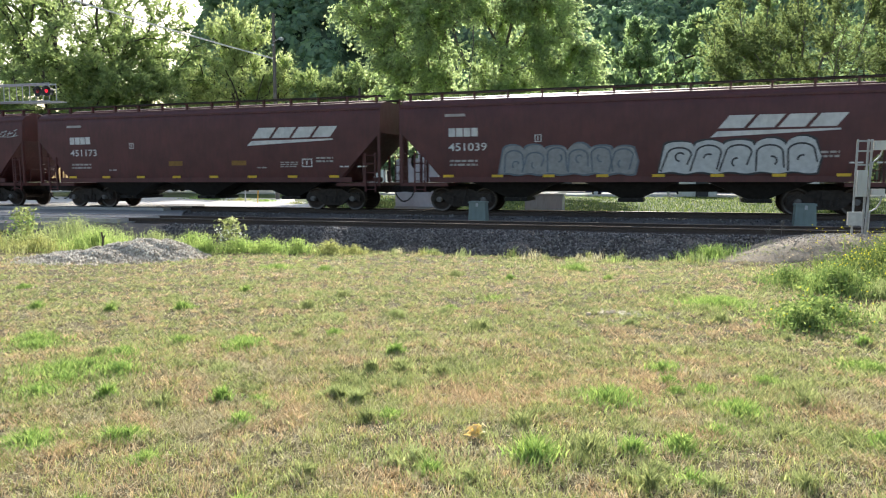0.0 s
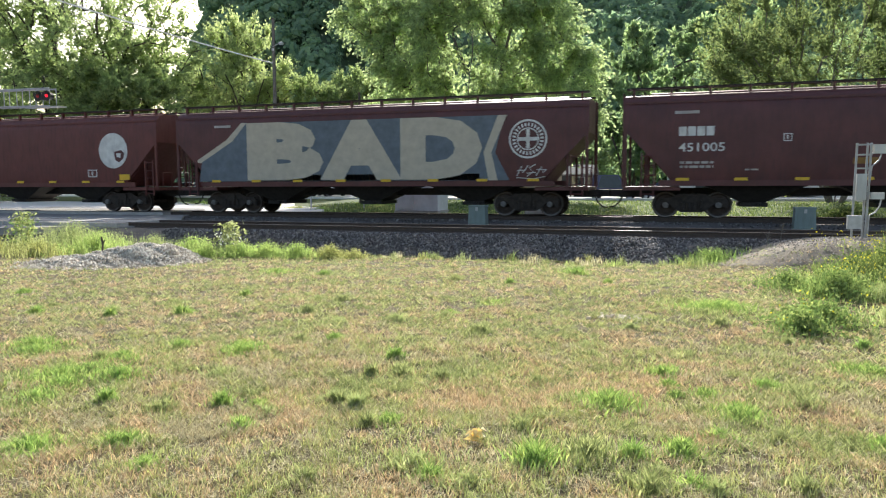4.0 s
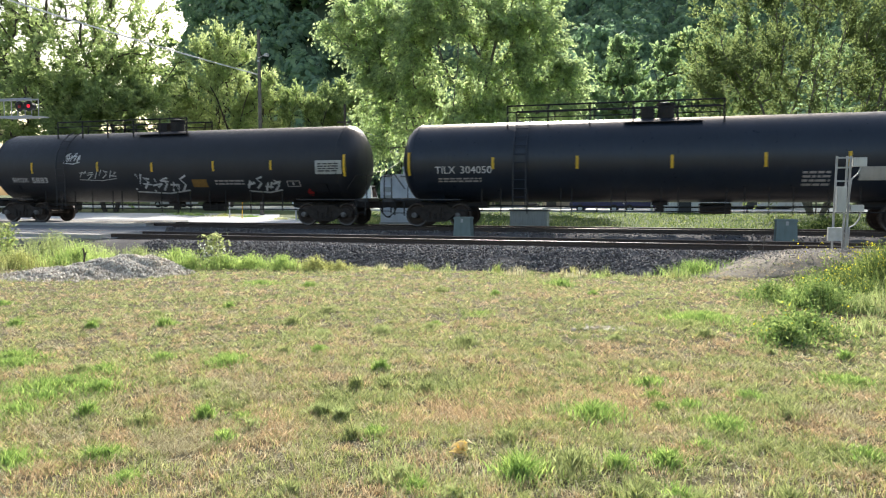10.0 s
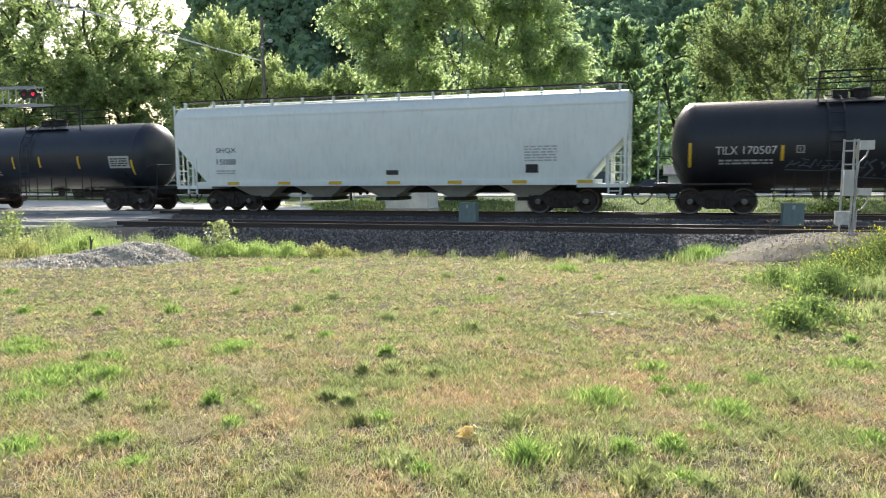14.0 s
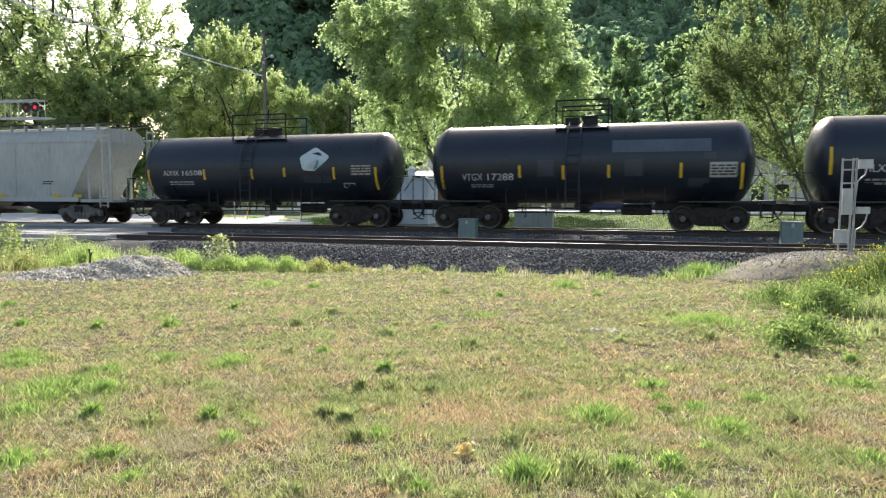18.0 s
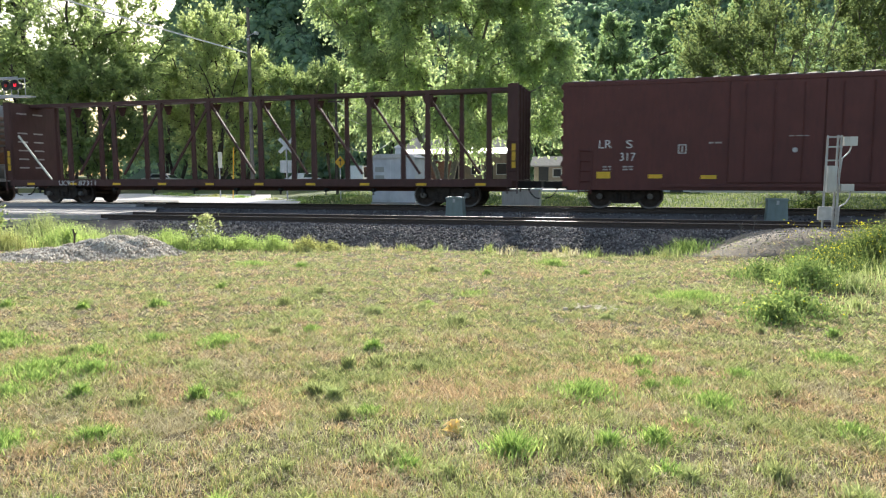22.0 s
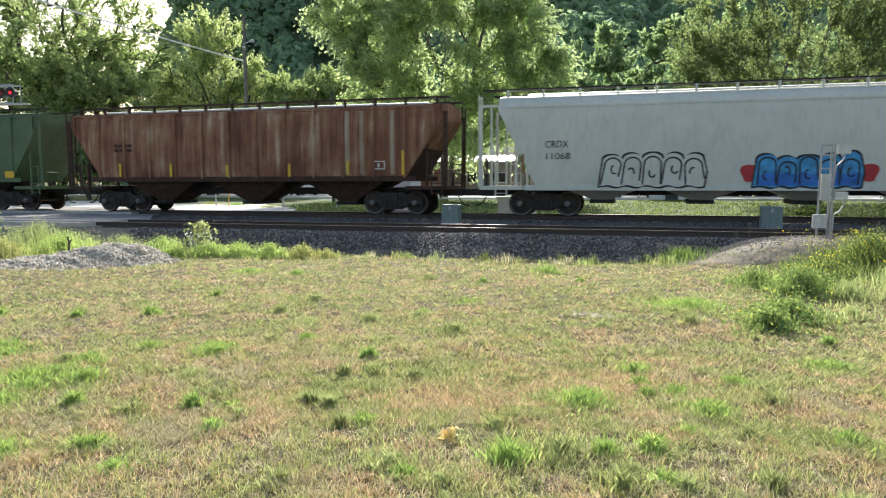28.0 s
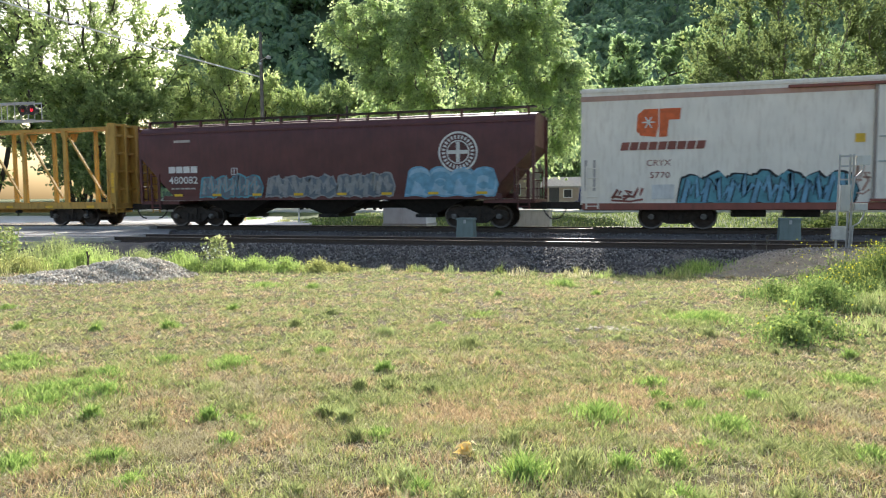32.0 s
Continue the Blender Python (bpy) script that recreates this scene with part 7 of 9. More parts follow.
def blades(rng, x, y, h, w, lean, z=None):
    """One bent blade of grass at each place: three faces that run to a point."""
    n = len(x)
    z = ground_z(x, y) - 0.005 if z is None else z
    a = rng.uniform(0, 2 * math.pi, n)
    side = np.stack([np.cos(a), np.sin(a), np.zeros(n)], 1) * (w * 0.5)[:, None]
    b = rng.uniform(0, 2 * math.pi, n)
    bend = np.stack([np.cos(b), np.sin(b), np.zeros(n)], 1) * (h * lean * rng.uniform(0.2, 1.0, n))[:, None]
    up = np.stack([np.zeros(n), np.zeros(n), h], 1)
    p = np.stack([x, y, z], 1)
    v = np.stack([p - side, p + side, p + side * 0.75 + up * 0.6 + bend * 0.4, p - side * 0.75 + up * 0.6 + bend * 0.4, p + up + bend], 1)
    base = np.arange(n)[:, None] * 5
    f = np.concatenate([base + np.array([0, 1, 2]), base + np.array([0, 2, 3]), base + np.array([3, 2, 4])])
    return v.reshape(-1, 3), f


def spikes(rng, x, y, h, w, lean):
    """Grass too far off to show its bend: one pointed face a blade."""
    n = len(x)
    a, b = rng.uniform(0, 2 * math.pi, n), rng.uniform(0, 2 * math.pi, n)
    side = np.stack([np.cos(a), np.sin(a), np.zeros(n)], 1) * (w * 0.5)[:, None]
    p = np.stack([x, y, ground_z(x, y) - 0.005], 1)
    tip = p + np.stack([np.cos(b) * h * lean, np.sin(b) * h * lean, h], 1) * rng.uniform(0.5, 1.1, (n, 1))
    return np.stack([p - side, p + side, tip], 1).reshape(-1, 3), np.arange(n * 3).reshape(-1, 3)


def lawn_places(rng, n, near=2.4, far=17.0, power=1.6, swing=40):
    d = near * (1 - rng.uniform(size=n) * (1 - (near / far) ** power)) ** (-1 / power)
    a = np.radians(17 + rng.uniform(-swing, swing, n))
    return -np.sin(a) * d, np.cos(a) * d, d


def lawn():
    """Mown grass, finest near the path, in four colours by patch; pale straw lies between."""
    rng = np.random.default_rng(5)

    def tufts(count, near, far, power, each, spread):
        x, y, d = lawn_places(rng, count // each, near, far, power)
        tone, tall = rng.normal(size=len(x)), rng.uniform(0.25, 1.25, len(x)) ** 1.5 + 0.25
        x, y, d, tone, tall = [np.repeat(q, each) for q in (x, y, d, tone, tall)]
        k = spread * (0.7 + 0.10 * d)
        return x + rng.normal(size=len(x)) * k, y + rng.normal(size=len(x)) * k, d, tone, tall

    x, y, d, tone, tall = tufts(420000, 4.6, 21.5, 0.4, 8, 0.018)
    x2, y2, d2, tone2, tall2 = tufts(200000, 2.3, 7.5, 0.9, 9, 0.018)
    a, r = rng.uniform(0, 2 * math.pi, 150000), 20 * rng.uniform(size=150000) ** 0.62
    x3, y3 = -3 + r * np.cos(a), 4 + r * np.sin(a)
    turned = np.degrees(np.arctan2(-x3, y3)) - 17
    out = (np.abs(turned) > 39.5) | (np.hypot(x3, y3) < 2.35)
    x3, y3 = x3[out], y3[out]
    fine = np.concatenate([np.zeros(len(x), bool), np.ones(len(x2), bool), np.zeros(len(x3), bool)])
    x, y = np.concatenate([x, x2, x3]), np.concatenate([y, y2, y3])
    tone, tall = np.concatenate([tone, tone2, rng.normal(size=len(x3))]), np.concatenate([tall, tall2, np.ones(len(x3))])
    width = np.concatenate([0.0056 * (0.5 + 0.27 * d), 0.0031 * (0.6 + 0.24 * d2), np.full(len(x3), 0.02)])
    d = np.concatenate([d, d2, np.full(len(x3), 8.0)])
    keep = (y < 16.9 + 0.25 * np.sin(x * 1.7) + 0.15 * np.sin(x * 4.1)) & ((x > -15) | (y < 9))
    x, y, d, width, fine, tone, tall = [q[keep] for q in (x, y, d, width, fine, tone, tall)]
    m = 0.24 * field(x, y, 3) + 0.34 * field(x * 2.3, y * 2.3, 8) + 0.42 * field(x * 6.0, y * 6.0, 12)
    warm = 0.4 * field(x * 1.3, y * 1.3, 41) + 0.6 * field(x * 4.0, y * 4.0, 42) + rng.normal(size=len(x)) * 0.12
    # drier on the near rise, fresher towards the bank
    m = m + tone * (0.10 + 0.012 * np.minimum(d, 12)) + rng.normal(size=len(x)) * 0.05 + 0.075 * smooth(5, 12, y) - 0.10 * (1 - smooth(3.0, 5.6, y))
    # more bleached blades near, more tan far: colour evens out shade and backlight
    warm = warm + 0.10 * smooth(6, 12, y) - 0.10 * (1 - smooth(3.2, 5.5, y))
    green, yellow = m > 0.63, (m > 0.505) & (m <= 0.63)
    dry = ~green & ~yellow
    for name, sel, mat, hh, label in (("dry_lawn_grass", dry & (warm > 0.42), M_BLADE_DRY, 0.036, "short tan mown grass"), ("bleached_lawn_grass", dry & (warm <= 0.42), M_BLADE_PALE, 0.036, "short bleached mown grass"),
                                      ("yellowing_lawn_grass", yellow, M_BLADE_YELLOW, 0.040, "short yellowing mown grass"), ("green_lawn_grass", green, M_BLADE_GREEN, 0.046, "short fresh green mown grass")):
        for near in (True, False):
            pick = sel & (fine == near)
            xs, ys, ds = x[pick], y[pick], d[pick]
            h = hh * rng.uniform(0.5, 1.3, len(xs)) * (1 + 0.01 * ds) * tall[pick]
            v, f = (blades if near else spikes)(rng, xs, ys, h, width[pick], 1.1)
            me = quick_mesh(name, v, f)
            me.materials.append(mat)
            tagged(new(name, me), label + (" close to the path" if near else " covering the lawn"), "grass", kind="stuff")
    # cut straw lying flat in the thatch
    x, y, d = lawn_places(rng, 60000, 2.4, 16.0, 0.7)
    a, ln = rng.uniform(0, 2 * math.pi, len(x)), rng.uniform(0.02, 0.06, len(x)) * (0.8 + 0.05 * d)
    c = np.stack([x, y, ground_z(x, y) + rng.uniform(0.006, 0.03, len(x))], 1)
    along = np.stack([np.cos(a), np.sin(a), rng.normal(size=len(x)) * 0.3], 1) * ln[:, None] * 0.5
    wide = np.stack([-np.sin(a), np.cos(a), np.full(len(x), 0.4)], 1) * (0.0011 * (0.7 + 0.3 * d))[:, None]
    me = quick_mesh("cut_straw", np.stack([c - along - wide, c - along + wide, c + along], 1).reshape(-1, 3), np.arange(len(x) * 3).reshape(-1, 3))
    me.materials.append(M_STRAW)
    tagged(new("cut_straw", me), "pale cut straw lying in the mown lawn", "grass", kind="stuff")


lawn()


def weed(x, y, w, h, n, seed, mat=None, label="clump of broad green weeds in the lawn", leaf=0.013, name="weed_clump", tall=1.0, flower=None, flowers=0, group="weed clumps in the lawn", leafy=0):
    """A clump of long leaves that fan out from the ground."""
    rng = np.random.default_rng(seed)
    r = np.abs(rng.normal(size=n)) * w * 0.42
    a = rng.uniform(0, 2 * math.pi, n)
    px, py = x + r * np.cos(a), y + r * np.sin(a)
    hh = h * rng.uniform(0.45, 1.25, n) * np.clip(1.25 - r / (w * 1.1 + 1e-6), 0.35, 1.2)
    v, f = blades(rng, px, py, hh, leaf * rng.uniform(0.6, 1.5, n), 1.0 / tall)
    v = v - np.array([x, y, 0])
    z0 = float(ground_z(x, y))
    v[:, 2] -= z0
    me = quick_mesh(name, v, f)
    ob = thing(name, label, "weeds", group, at=(x, y, z0))
    if leafy:
        part("stems", me, mat or M_WEED, ob)
        k = rng.integers(0, n, leafy)
        c = np.stack([px[k] - x, py[k] - y, np.zeros(leafy)], 1) + rng.normal(size=(leafy, 3)) * np.array([0.07, 0.07, 0.0])
        c[:, 2] = hh[k] * rng.uniform(0.15, 1.05, leafy) + ground_z(px[k], py[k]) - z0
        part("leaves", quick_mesh("leaves", leaves_at(rng, c, 0.022, 2.4), quads(leafy)), mat or M_WEED, ob)
    else:
        part("leaves", me, mat or M_WEED, ob)
    if flowers:
        heads = np.stack([rng.normal(size=24) * w * 0.36, rng.normal(size=24) * w * 0.36, h * rng.uniform(0.7, 1.2, 24)], 1)
        c = heads[rng.integers(0, 24, flowers)] + rng.normal(size=(flowers, 3)) * 0.09
        part("blossoms", quick_mesh("blossoms", leaves_at(rng, c, 0.024, 1.0), quads(flowers)), flower, ob)
    return ob


M_BLOSSOM = leaf_mat("yellow_blossom", (0.62, 0.52, 0.03), (0.70, 0.60, 0.05), (0.55, 0.50, 0.06), 0.4)
M_WHITE_BLOSSOM = leaf_mat("white_blossom", (0.75, 0.76, 0.74), (0.8, 0.8, 0.8), (0.7, 0.72, 0.7), 0.3)
M_GREY_WEED = leaf_mat("grey_green_weed", (0.22, 0.256, 0.112), (0.329, 0.366, 0.18), (0.451, 0.476, 0.258), 0.4)
M_DEAD = leaf_mat("dead_leaf_yellow", (0.80, 0.66, 0.30), (0.88, 0.76, 0.42), (0.92, 0.86, 0.62), 0.4, (1.3, 1.25, 0.95))

for k, (x, y, w, h, n, m) in enumerate([
        (-6.26, 5.6, 0.62, 0.09, 420, 0), (-4.9, 4.65, 0.6, 0.10, 420, 0), (-4.4, 4.75, 0.5, 0.09, 320, 0), (-3.92, 5.84, 0.38, 0.09, 240, 0), (-3.22, 3.54, 0.22, 0.08, 150, 0),
        (-3.79, 3.3, 0.4, 0.08, 220, 0), (-1.77, 4.34, 0.22, 0.08, 130, 0), (-1.97, 7.49, 0.28, 0.13, 160, 2), (-0.39, 5.27, 0.5, 0.11, 380, 0), (-0.01, 6.42, 0.34, 0.09, 200, 0),
        (0.59, 9.88, 0.95, 0.12, 500, 0), (-1.72, 13.7, 0.5, 0.16, 200, 0), (-7.41, 12.29, 0.8, 0.10, 260, 0), (0.97, 5.66, 0.34, 0.10, 200, 2), (0.51, 5.24, 0.4, 0.08, 220, 0),
        (0.78, 6.17, 0.28, 0.08, 160, 0), (-0.70, 3.93, 0.28, 0.15, 170, 0), (-0.43, 4.14, 0.36, 0.12, 240, 2), (-1.33, 3.67, 0.46, 0.08, 260, 1), (-0.06, 3.72, 0.2, 0.12, 120, 2),
        (0.12, 4.32, 0.16, 0.07, 100, 0), (-3.64, 5.08, 0.4, 0.06, 200, 1), (-3.8, 7.7, 0.4, 0.06, 160, 1), (-0.77, 7.29, 0.4, 0.06, 180, 1), (0.85, 17.2, 1.2, 0.34, 500, 0),
        (-2.7, 4.3, 0.3, 0.06, 140, 1), (0.35, 4.75, 0.3, 0.07, 150, 0), (-0.9, 4.5, 0.25, 0.09, 130, 2), (1.3, 4.9, 0.3, 0.08, 160, 0), (-2.3, 9.6, 0.6, 0.06, 200, 0), (0.2, 7.2, 0.3, 0.07, 140, 2),
        (-5.2, 9.0, 0.7, 0.06, 220, 2), (-6.6, 8.3, 0.5, 0.06, 180, 2), (-1.0, 3.5, 0.3, 0.06, 160, 1), (0.15, 3.9, 0.25, 0.07, 120, 0), (1.6, 7.0, 0.5, 0.08, 220, 0),
        (-4.6, 4.1, 0.4, 0.08, 240, 0), (-4.68, 4.42, 0.42, 0.08, 260, 0), (-4.78, 4.85, 0.45, 0.09, 280, 0), (-4.86, 5.3, 0.42, 0.08, 240, 0), (-6.0, 5.35, 0.45, 0.08, 260, 0),
        (-4.04, 6.01, 0.42, 0.08, 240, 0), (-4.69, 5.92, 0.3, 0.08, 160, 0), (0.5, 5.34, 0.36, 0.09, 220, 0), (0.98, 5.97, 0.34, 0.09, 200, 2), (0.29, 5.78, 0.3, 0.08, 160, 0),
        (0.1, 4.4, 0.24, 0.09, 160, 0), (1.74, 6.9, 0.3, 0.08, 180, 0), (-3.71, 3.25, 0.4, 0.08, 240, 0), (0.44, 9.3, 0.6, 0.09, 300, 2), (0.7, 10.1, 0.6, 0.10, 300, 0)]):
    weed(x, y, w * 1.05, h * 0.85, n * 2, 200 + k, (M_WEED, M_GREY_WEED, M_BLADE_GREEN)[m], ("clump of broad green weeds in the lawn", "patch of grey-green creeping weed", "tuft of bright green grass")[m], 0.010)

rng = np.random.default_rng(64)
xs, ys, ds = lawn_places(rng, 70, 2.9, 14.5, 0.6, 34)
for k in range(70):
    m = int(rng.choice([0, 0, 2, 2, 1]))
    w = float(rng.uniform(0.07, 0.19) * (1 + 0.05 * ds[k]))
    if ys[k] < 15.5:
        weed(float(xs[k]), float(ys[k]), w, float(rng.uniform(0.05, 0.10)), int(170 + 700 * w), 700 + k, (M_WEED, M_GREY_WEED, M_BLADE_GREEN)[m], ("clump of broad green weeds in the lawn", "patch of grey-green creeping weed", "tuft of bright green grass")[m], 0.006 + 0.0006 * float(ds[k]))

# yellowed dead plant on a bare hollow
dead = thing("dead_plant", "withered yellow leaf rosette on a bare patch of lawn", "weeds", at=(-1.11, 4.12, float(ground_z(-1.11, 4.12))))
rng = np.random.default_rng(9)
s = Shape()
for k in range(34):
    a, ln, up = rng.uniform(0, 6.28), rng.uniform(0.03, 0.085), rng.uniform(0.03, 0.105)
    c, q = math.cos(a), math.sin(a)
    s.add([(0, 0, 0.01), (c * ln * 0.5 - q * 0.018, q * ln * 0.5 + c * 0.018, up), (c * ln, q * ln, up * 0.75), (c * ln * 0.5 + q * 0.018, q * ln * 0.5 - c * 0.018, up)], [(0, 1, 2, 3)])
part("leaves", s, M_DEAD, dead)
rock = Shape()
for k in range(70):
    c = rng.normal(size=2) * 0.16
    r = rng.uniform(0.012, 0.035)
    rock.prism([(c[0] + r * math.cos(t) * rng.uniform(0.7, 1.1), c[1] * 0.6 + r * math.sin(t) * rng.uniform(0.7, 1.1)) for t in (0.2, 1.1, 2.3, 3.3, 4.2, 5.4)], -0.02, rng.uniform(0.012, 0.03), "z")
thing("loose_gravel", "small patch of pale loose gravel in the grass", "gravel", at=(-0.5, 8.85, float(ground_z(-0.5, 8.85))), me=rock, material=M_PILE_STONE, kind="stuff")

# rank growth at the edges
TALL = [(-16.2, 16.0, 2.6, 0.75, 900, 0), (-14.6, 15.2, 1.8, 0.55, 650, 0), (-17.5, 14.0, 2.6, 0.55, 700, 2), (-15.3, 14.0, 1.6, 0.4, 450, 2), (-13.6, 16.2, 1.2, 0.45, 350, 0), (-12.6, 16.6, 1.2, 0.42, 300, 0),
        (-10.2, 15.2, 0.9, 0.36, 300, 0), (-9.6, 15.5, 1.0, 0.36, 320, 0), (-8.9, 15.8, 0.9, 0.34, 300, 0), (-8.2, 16.1, 0.8, 0.32, 260, 2), (-10.8, 14.6, 0.7, 0.4, 220, 0), (-7.6, 16.3, 0.6, 0.22, 160, 2)]
for k, (x, y, w, h, n, m) in enumerate(TALL):
    weed(x, y, w, h * 0.85, int(n * 1.3), 300 + k, (M_EDGE if x > -12 or k % 2 else M_GREY_WEED, M_STRAW, M_BLADE_YELLOW)[m], "rank green weeds at the edge of the lawn", 0.014, "tall_weeds", 2.2, group="rank weeds by the track", leafy=n * 4)
rng = np.random.default_rng(66)
for k, x in enumerate(rng.uniform(-7.8, 1.2, 30)):
    weed(float(x), float(16.6 + 0.25 * rng.normal()), float(rng.uniform(0.2, 0.7)), float(rng.uniform(0.06, 0.24)), int(rng.uniform(25, 90)), 340 + k, (M_GREY_WEED, M_STRAW, M_BLADE_GREEN, M_EDGE, M_BLADE_YELLOW)[k % 5], "dry seeding grass at the foot of the ballast", 0.011, "seeding_grass", 1.6, group="seeding grass along the ballast")
# the shrubby corner by the instrument post
for k, (x, y, w, h, n, m, fl) in enumerate([(4.1, 14.6, 1.6, 0.58, 2200, 0, 420), (5.3, 15.0, 1.8, 0.62, 2000, 0, 300), (4.5, 14.3, 1.5, 0.5, 1500, 0, 160), (2.9, 13.0, 1.3, 0.34, 600, 0, 160), (2.35, 11.6, 0.95, 0.36, 600, 2, 0), (2.9, 11.2, 0.7, 0.24, 300, 1, 0), (1.85, 12.6, 0.9, 0.24, 350, 2, 25),
                                            (1.75, 9.4, 0.75, 0.22, 450, 2, 25), (1.45, 8.7, 0.5, 0.2, 300, 2, 10), (3.8, 11.6, 1.5, 0.30, 600, 1, 0), (4.6, 13.2, 1.8, 0.34, 650, 1, 30), (2.6, 9.9, 0.9, 0.14, 260, 1, 0), (6.3, 14.6, 1.6, 0.5, 500, 1, 20), (5.0, 11.2, 1.6, 0.28, 420, 1, 0)]):
    weed(x, y, w, h, n, 400 + k, (M_RANK, M_GREY_WEED, M_CORNER)[m], "rank weeds with small yellow blossoms" if fl else "rank green weeds beside the dirt ramp", 0.014, "flowering_weeds" if fl else "tall_weeds", 1.5, M_BLOSSOM, fl, "rank weeds by the instrument post", leafy=0 if m == 1 else min(7000, n * 4))


def tall_plant(x, y, h, seed, label, bloom=0, mat=None, w=0.22):
    rng = np.random.default_rng(seed)
    z0 = float(ground_z(x, y))
    ob = thing("tall_plant", label, "weeds", at=(x, y, z0))
    s = Shape()
    for k in range(4):
        s.tube((rng.normal() * 0.05, rng.normal() * 0.05, 0), (rng.normal() * w * 0.6, rng.normal() * w * 0.6, h * rng.uniform(0.7, 1.0)), 0.012, n=5, r_end=0.005)
    part("stem", s, mat or M_WEED, ob)
    n = 340
    t = rng.uniform(0.12, 1.0, n)
    c = np.stack([rng.normal(size=n) * w * (1.1 - 0.6 * t), rng.normal(size=n) * w * (1.1 - 0.6 * t), t * h], 1)
    part("leaves", quick_mesh("leaves", leaves_at(rng, c, 0.05, 2.2), quads(n)), mat or M_WEED, ob)
    if bloom:
        c = np.stack([rng.normal(size=bloom) * w * 0.7, rng.normal(size=bloom) * w * 0.7, h * rng.uniform(0.3, 0.65, bloom)], 1)
        part("blossoms", quick_mesh("blossoms", leaves_at(rng, c, 0.05, 1.1), quads(bloom)), M_WHITE_BLOSSOM, ob)


tall_plant(-10.75, 15.6, 0.85, 3, "tall leafy weed with a drift of white blossom", 70, M_BLADE_GREEN, 0.26)
tall_plant(-16.4, 14.6, 1.1, 4, "tall pale green weed standing above the grass", 0, M_BLADE_GREEN, 0.24)
tall_plant(-17.6, 15.6, 0.95, 6, "tall pale green weed standing above the grass", 0, M_WEED, 0.26)
# a dark leafy weed stem, built as a bare forked stick
stick = Shape().path([(0, 0, -0.05), (0.03, 0.0, 0.22), (-0.02, 0.02, 0.40)], 0.02, 6).tube((0.02, 0, 0.2), (0.07, 0.02, 0.33), 0.015, n=5)
thing("stake", "short dark weed stem standing in the weeds", "stake", at=(-12.55, 13.2, float(ground_z(-12.55, 13.2)) + 0.2), me=stick, material=M_BARK)
for k, (x, y, h) in enumerate([(6.6, 16.6, 1.0), (2.15, 17.9, 0.35), (2.45, 18.0, 0.45), (7.0, 16.9, 0.7), (4.9, 17.2, 0.4)]):
    s = Shape().path([(0, 0, 0), (0.02, 0.01, h * 0.6), (0.06 * (-1) ** k, 0, h)], 0.009, 5)
    for q in range(10):
        z = h * (0.55 + 0.045 * q)
        s.tube((0.03, 0, z), (0.03 + 0.06 * math.cos(q * 2.2), 0.06 * math.sin(q * 2.2), z + 0.05), 0.008, n=4)
    thing("dry_stalk", "dry brown seed stalk beside the track", "weeds", "dry stalks", at=(x, y, float(ground_z(x, y)) - 0.02), me=s, material=M_BARK_GREY)


def stones(name, pts, size, mat, label, seed):
    """Broken stones: uneven eight-sided lumps."""
    rng = np.random.default_rng(seed)
    n = len(pts)
    base = np.array([(1, 0, 0), (-1, 0, 0), (0, 1, 0), (0, -1, 0), (0, 0, 1), (0, 0, -1)], float)
    s = size * rng.uniform(0.5, 1.4, (n, 1, 1)) * rng.uniform(0.6, 1.2, (n, 6, 1))
    a = rng.uniform(0, 6.28, n)
    rot = np.stack([np.cos(a), -np.sin(a), np.sin(a), np.cos(a)], 1).reshape(n, 2, 2)
    v = base[None] * s + rng.normal(size=(n, 6, 3)) * size * 0.22
    v[:, :, :2] = np.einsum("nij,nkj->nki", rot, v[:, :, :2])
    v = v + pts[:, None, :]
    f = np.array([(0, 2, 4), (2, 1, 4), (1, 3, 4), (3, 0, 4), (2, 0, 5), (1, 2, 5), (3, 1, 5), (0, 3, 5)])
    faces = (np.arange(n)[:, None, None] * 6 + f[None]).reshape(-1, 3)
    me = quick_mesh(name, v.reshape(-1, 3), faces)
    me.materials.append(mat)
    return tagged(new(name, me), label, "gravel", kind="stuff")


rng = np.random.default_rng(21)
n = 26000
px, t = rng.uniform(-15, 6.0, n), rng.uniform(0, 1, n)
off = -3.5 + t * 2.3
pz = np.interp(off, [-3.55, -3.0, -2.45, -1.9, -1.55, -0.7], [-0.95, -0.62, -0.42, -0.24, -0.17, -0.185])
stones("ballast_stones", np.stack([px, NEAR_Y + off + 0.10 * np.sin(px * 0.9 + off), pz + rng.uniform(-0.01, 0.03, n)], 1), 0.035, M_STONE, "dark broken ballast stones on the bank", 22)
n = 9000
px, py = rng.uniform(-24, 7, n), rng.uniform(21.3, 26.6, n)
pz = np.interp(py, [21.3, 21.8, 22.6, 23.3, 24.9, 25.4, 26.0, 26.6], [-0.17, -0.2, -0.40, -0.45, -0.45, -0.40, -0.2, -0.17])
stones("ballast_stones", np.stack([px, py, pz + 0.01], 1), 0.04, M_STONE, "dark broken ballast stones between the tracks", 23)

# gravel pile and dirt ramp
PILE_C, PILE_A = Vector((-12.25, 13.0, 0)), radians(43)


def pile_z(u, v):
    ridge = np.interp(u, [-2.2, -1.4, -0.2, 0.8, 1.35, 1.8, 2.3], [0.0, 0.12, 0.29, 0.45, 0.45, 0.22, 0.0])
    return ridge * np.exp(-np.abs(v / 1.0) ** 2.2)


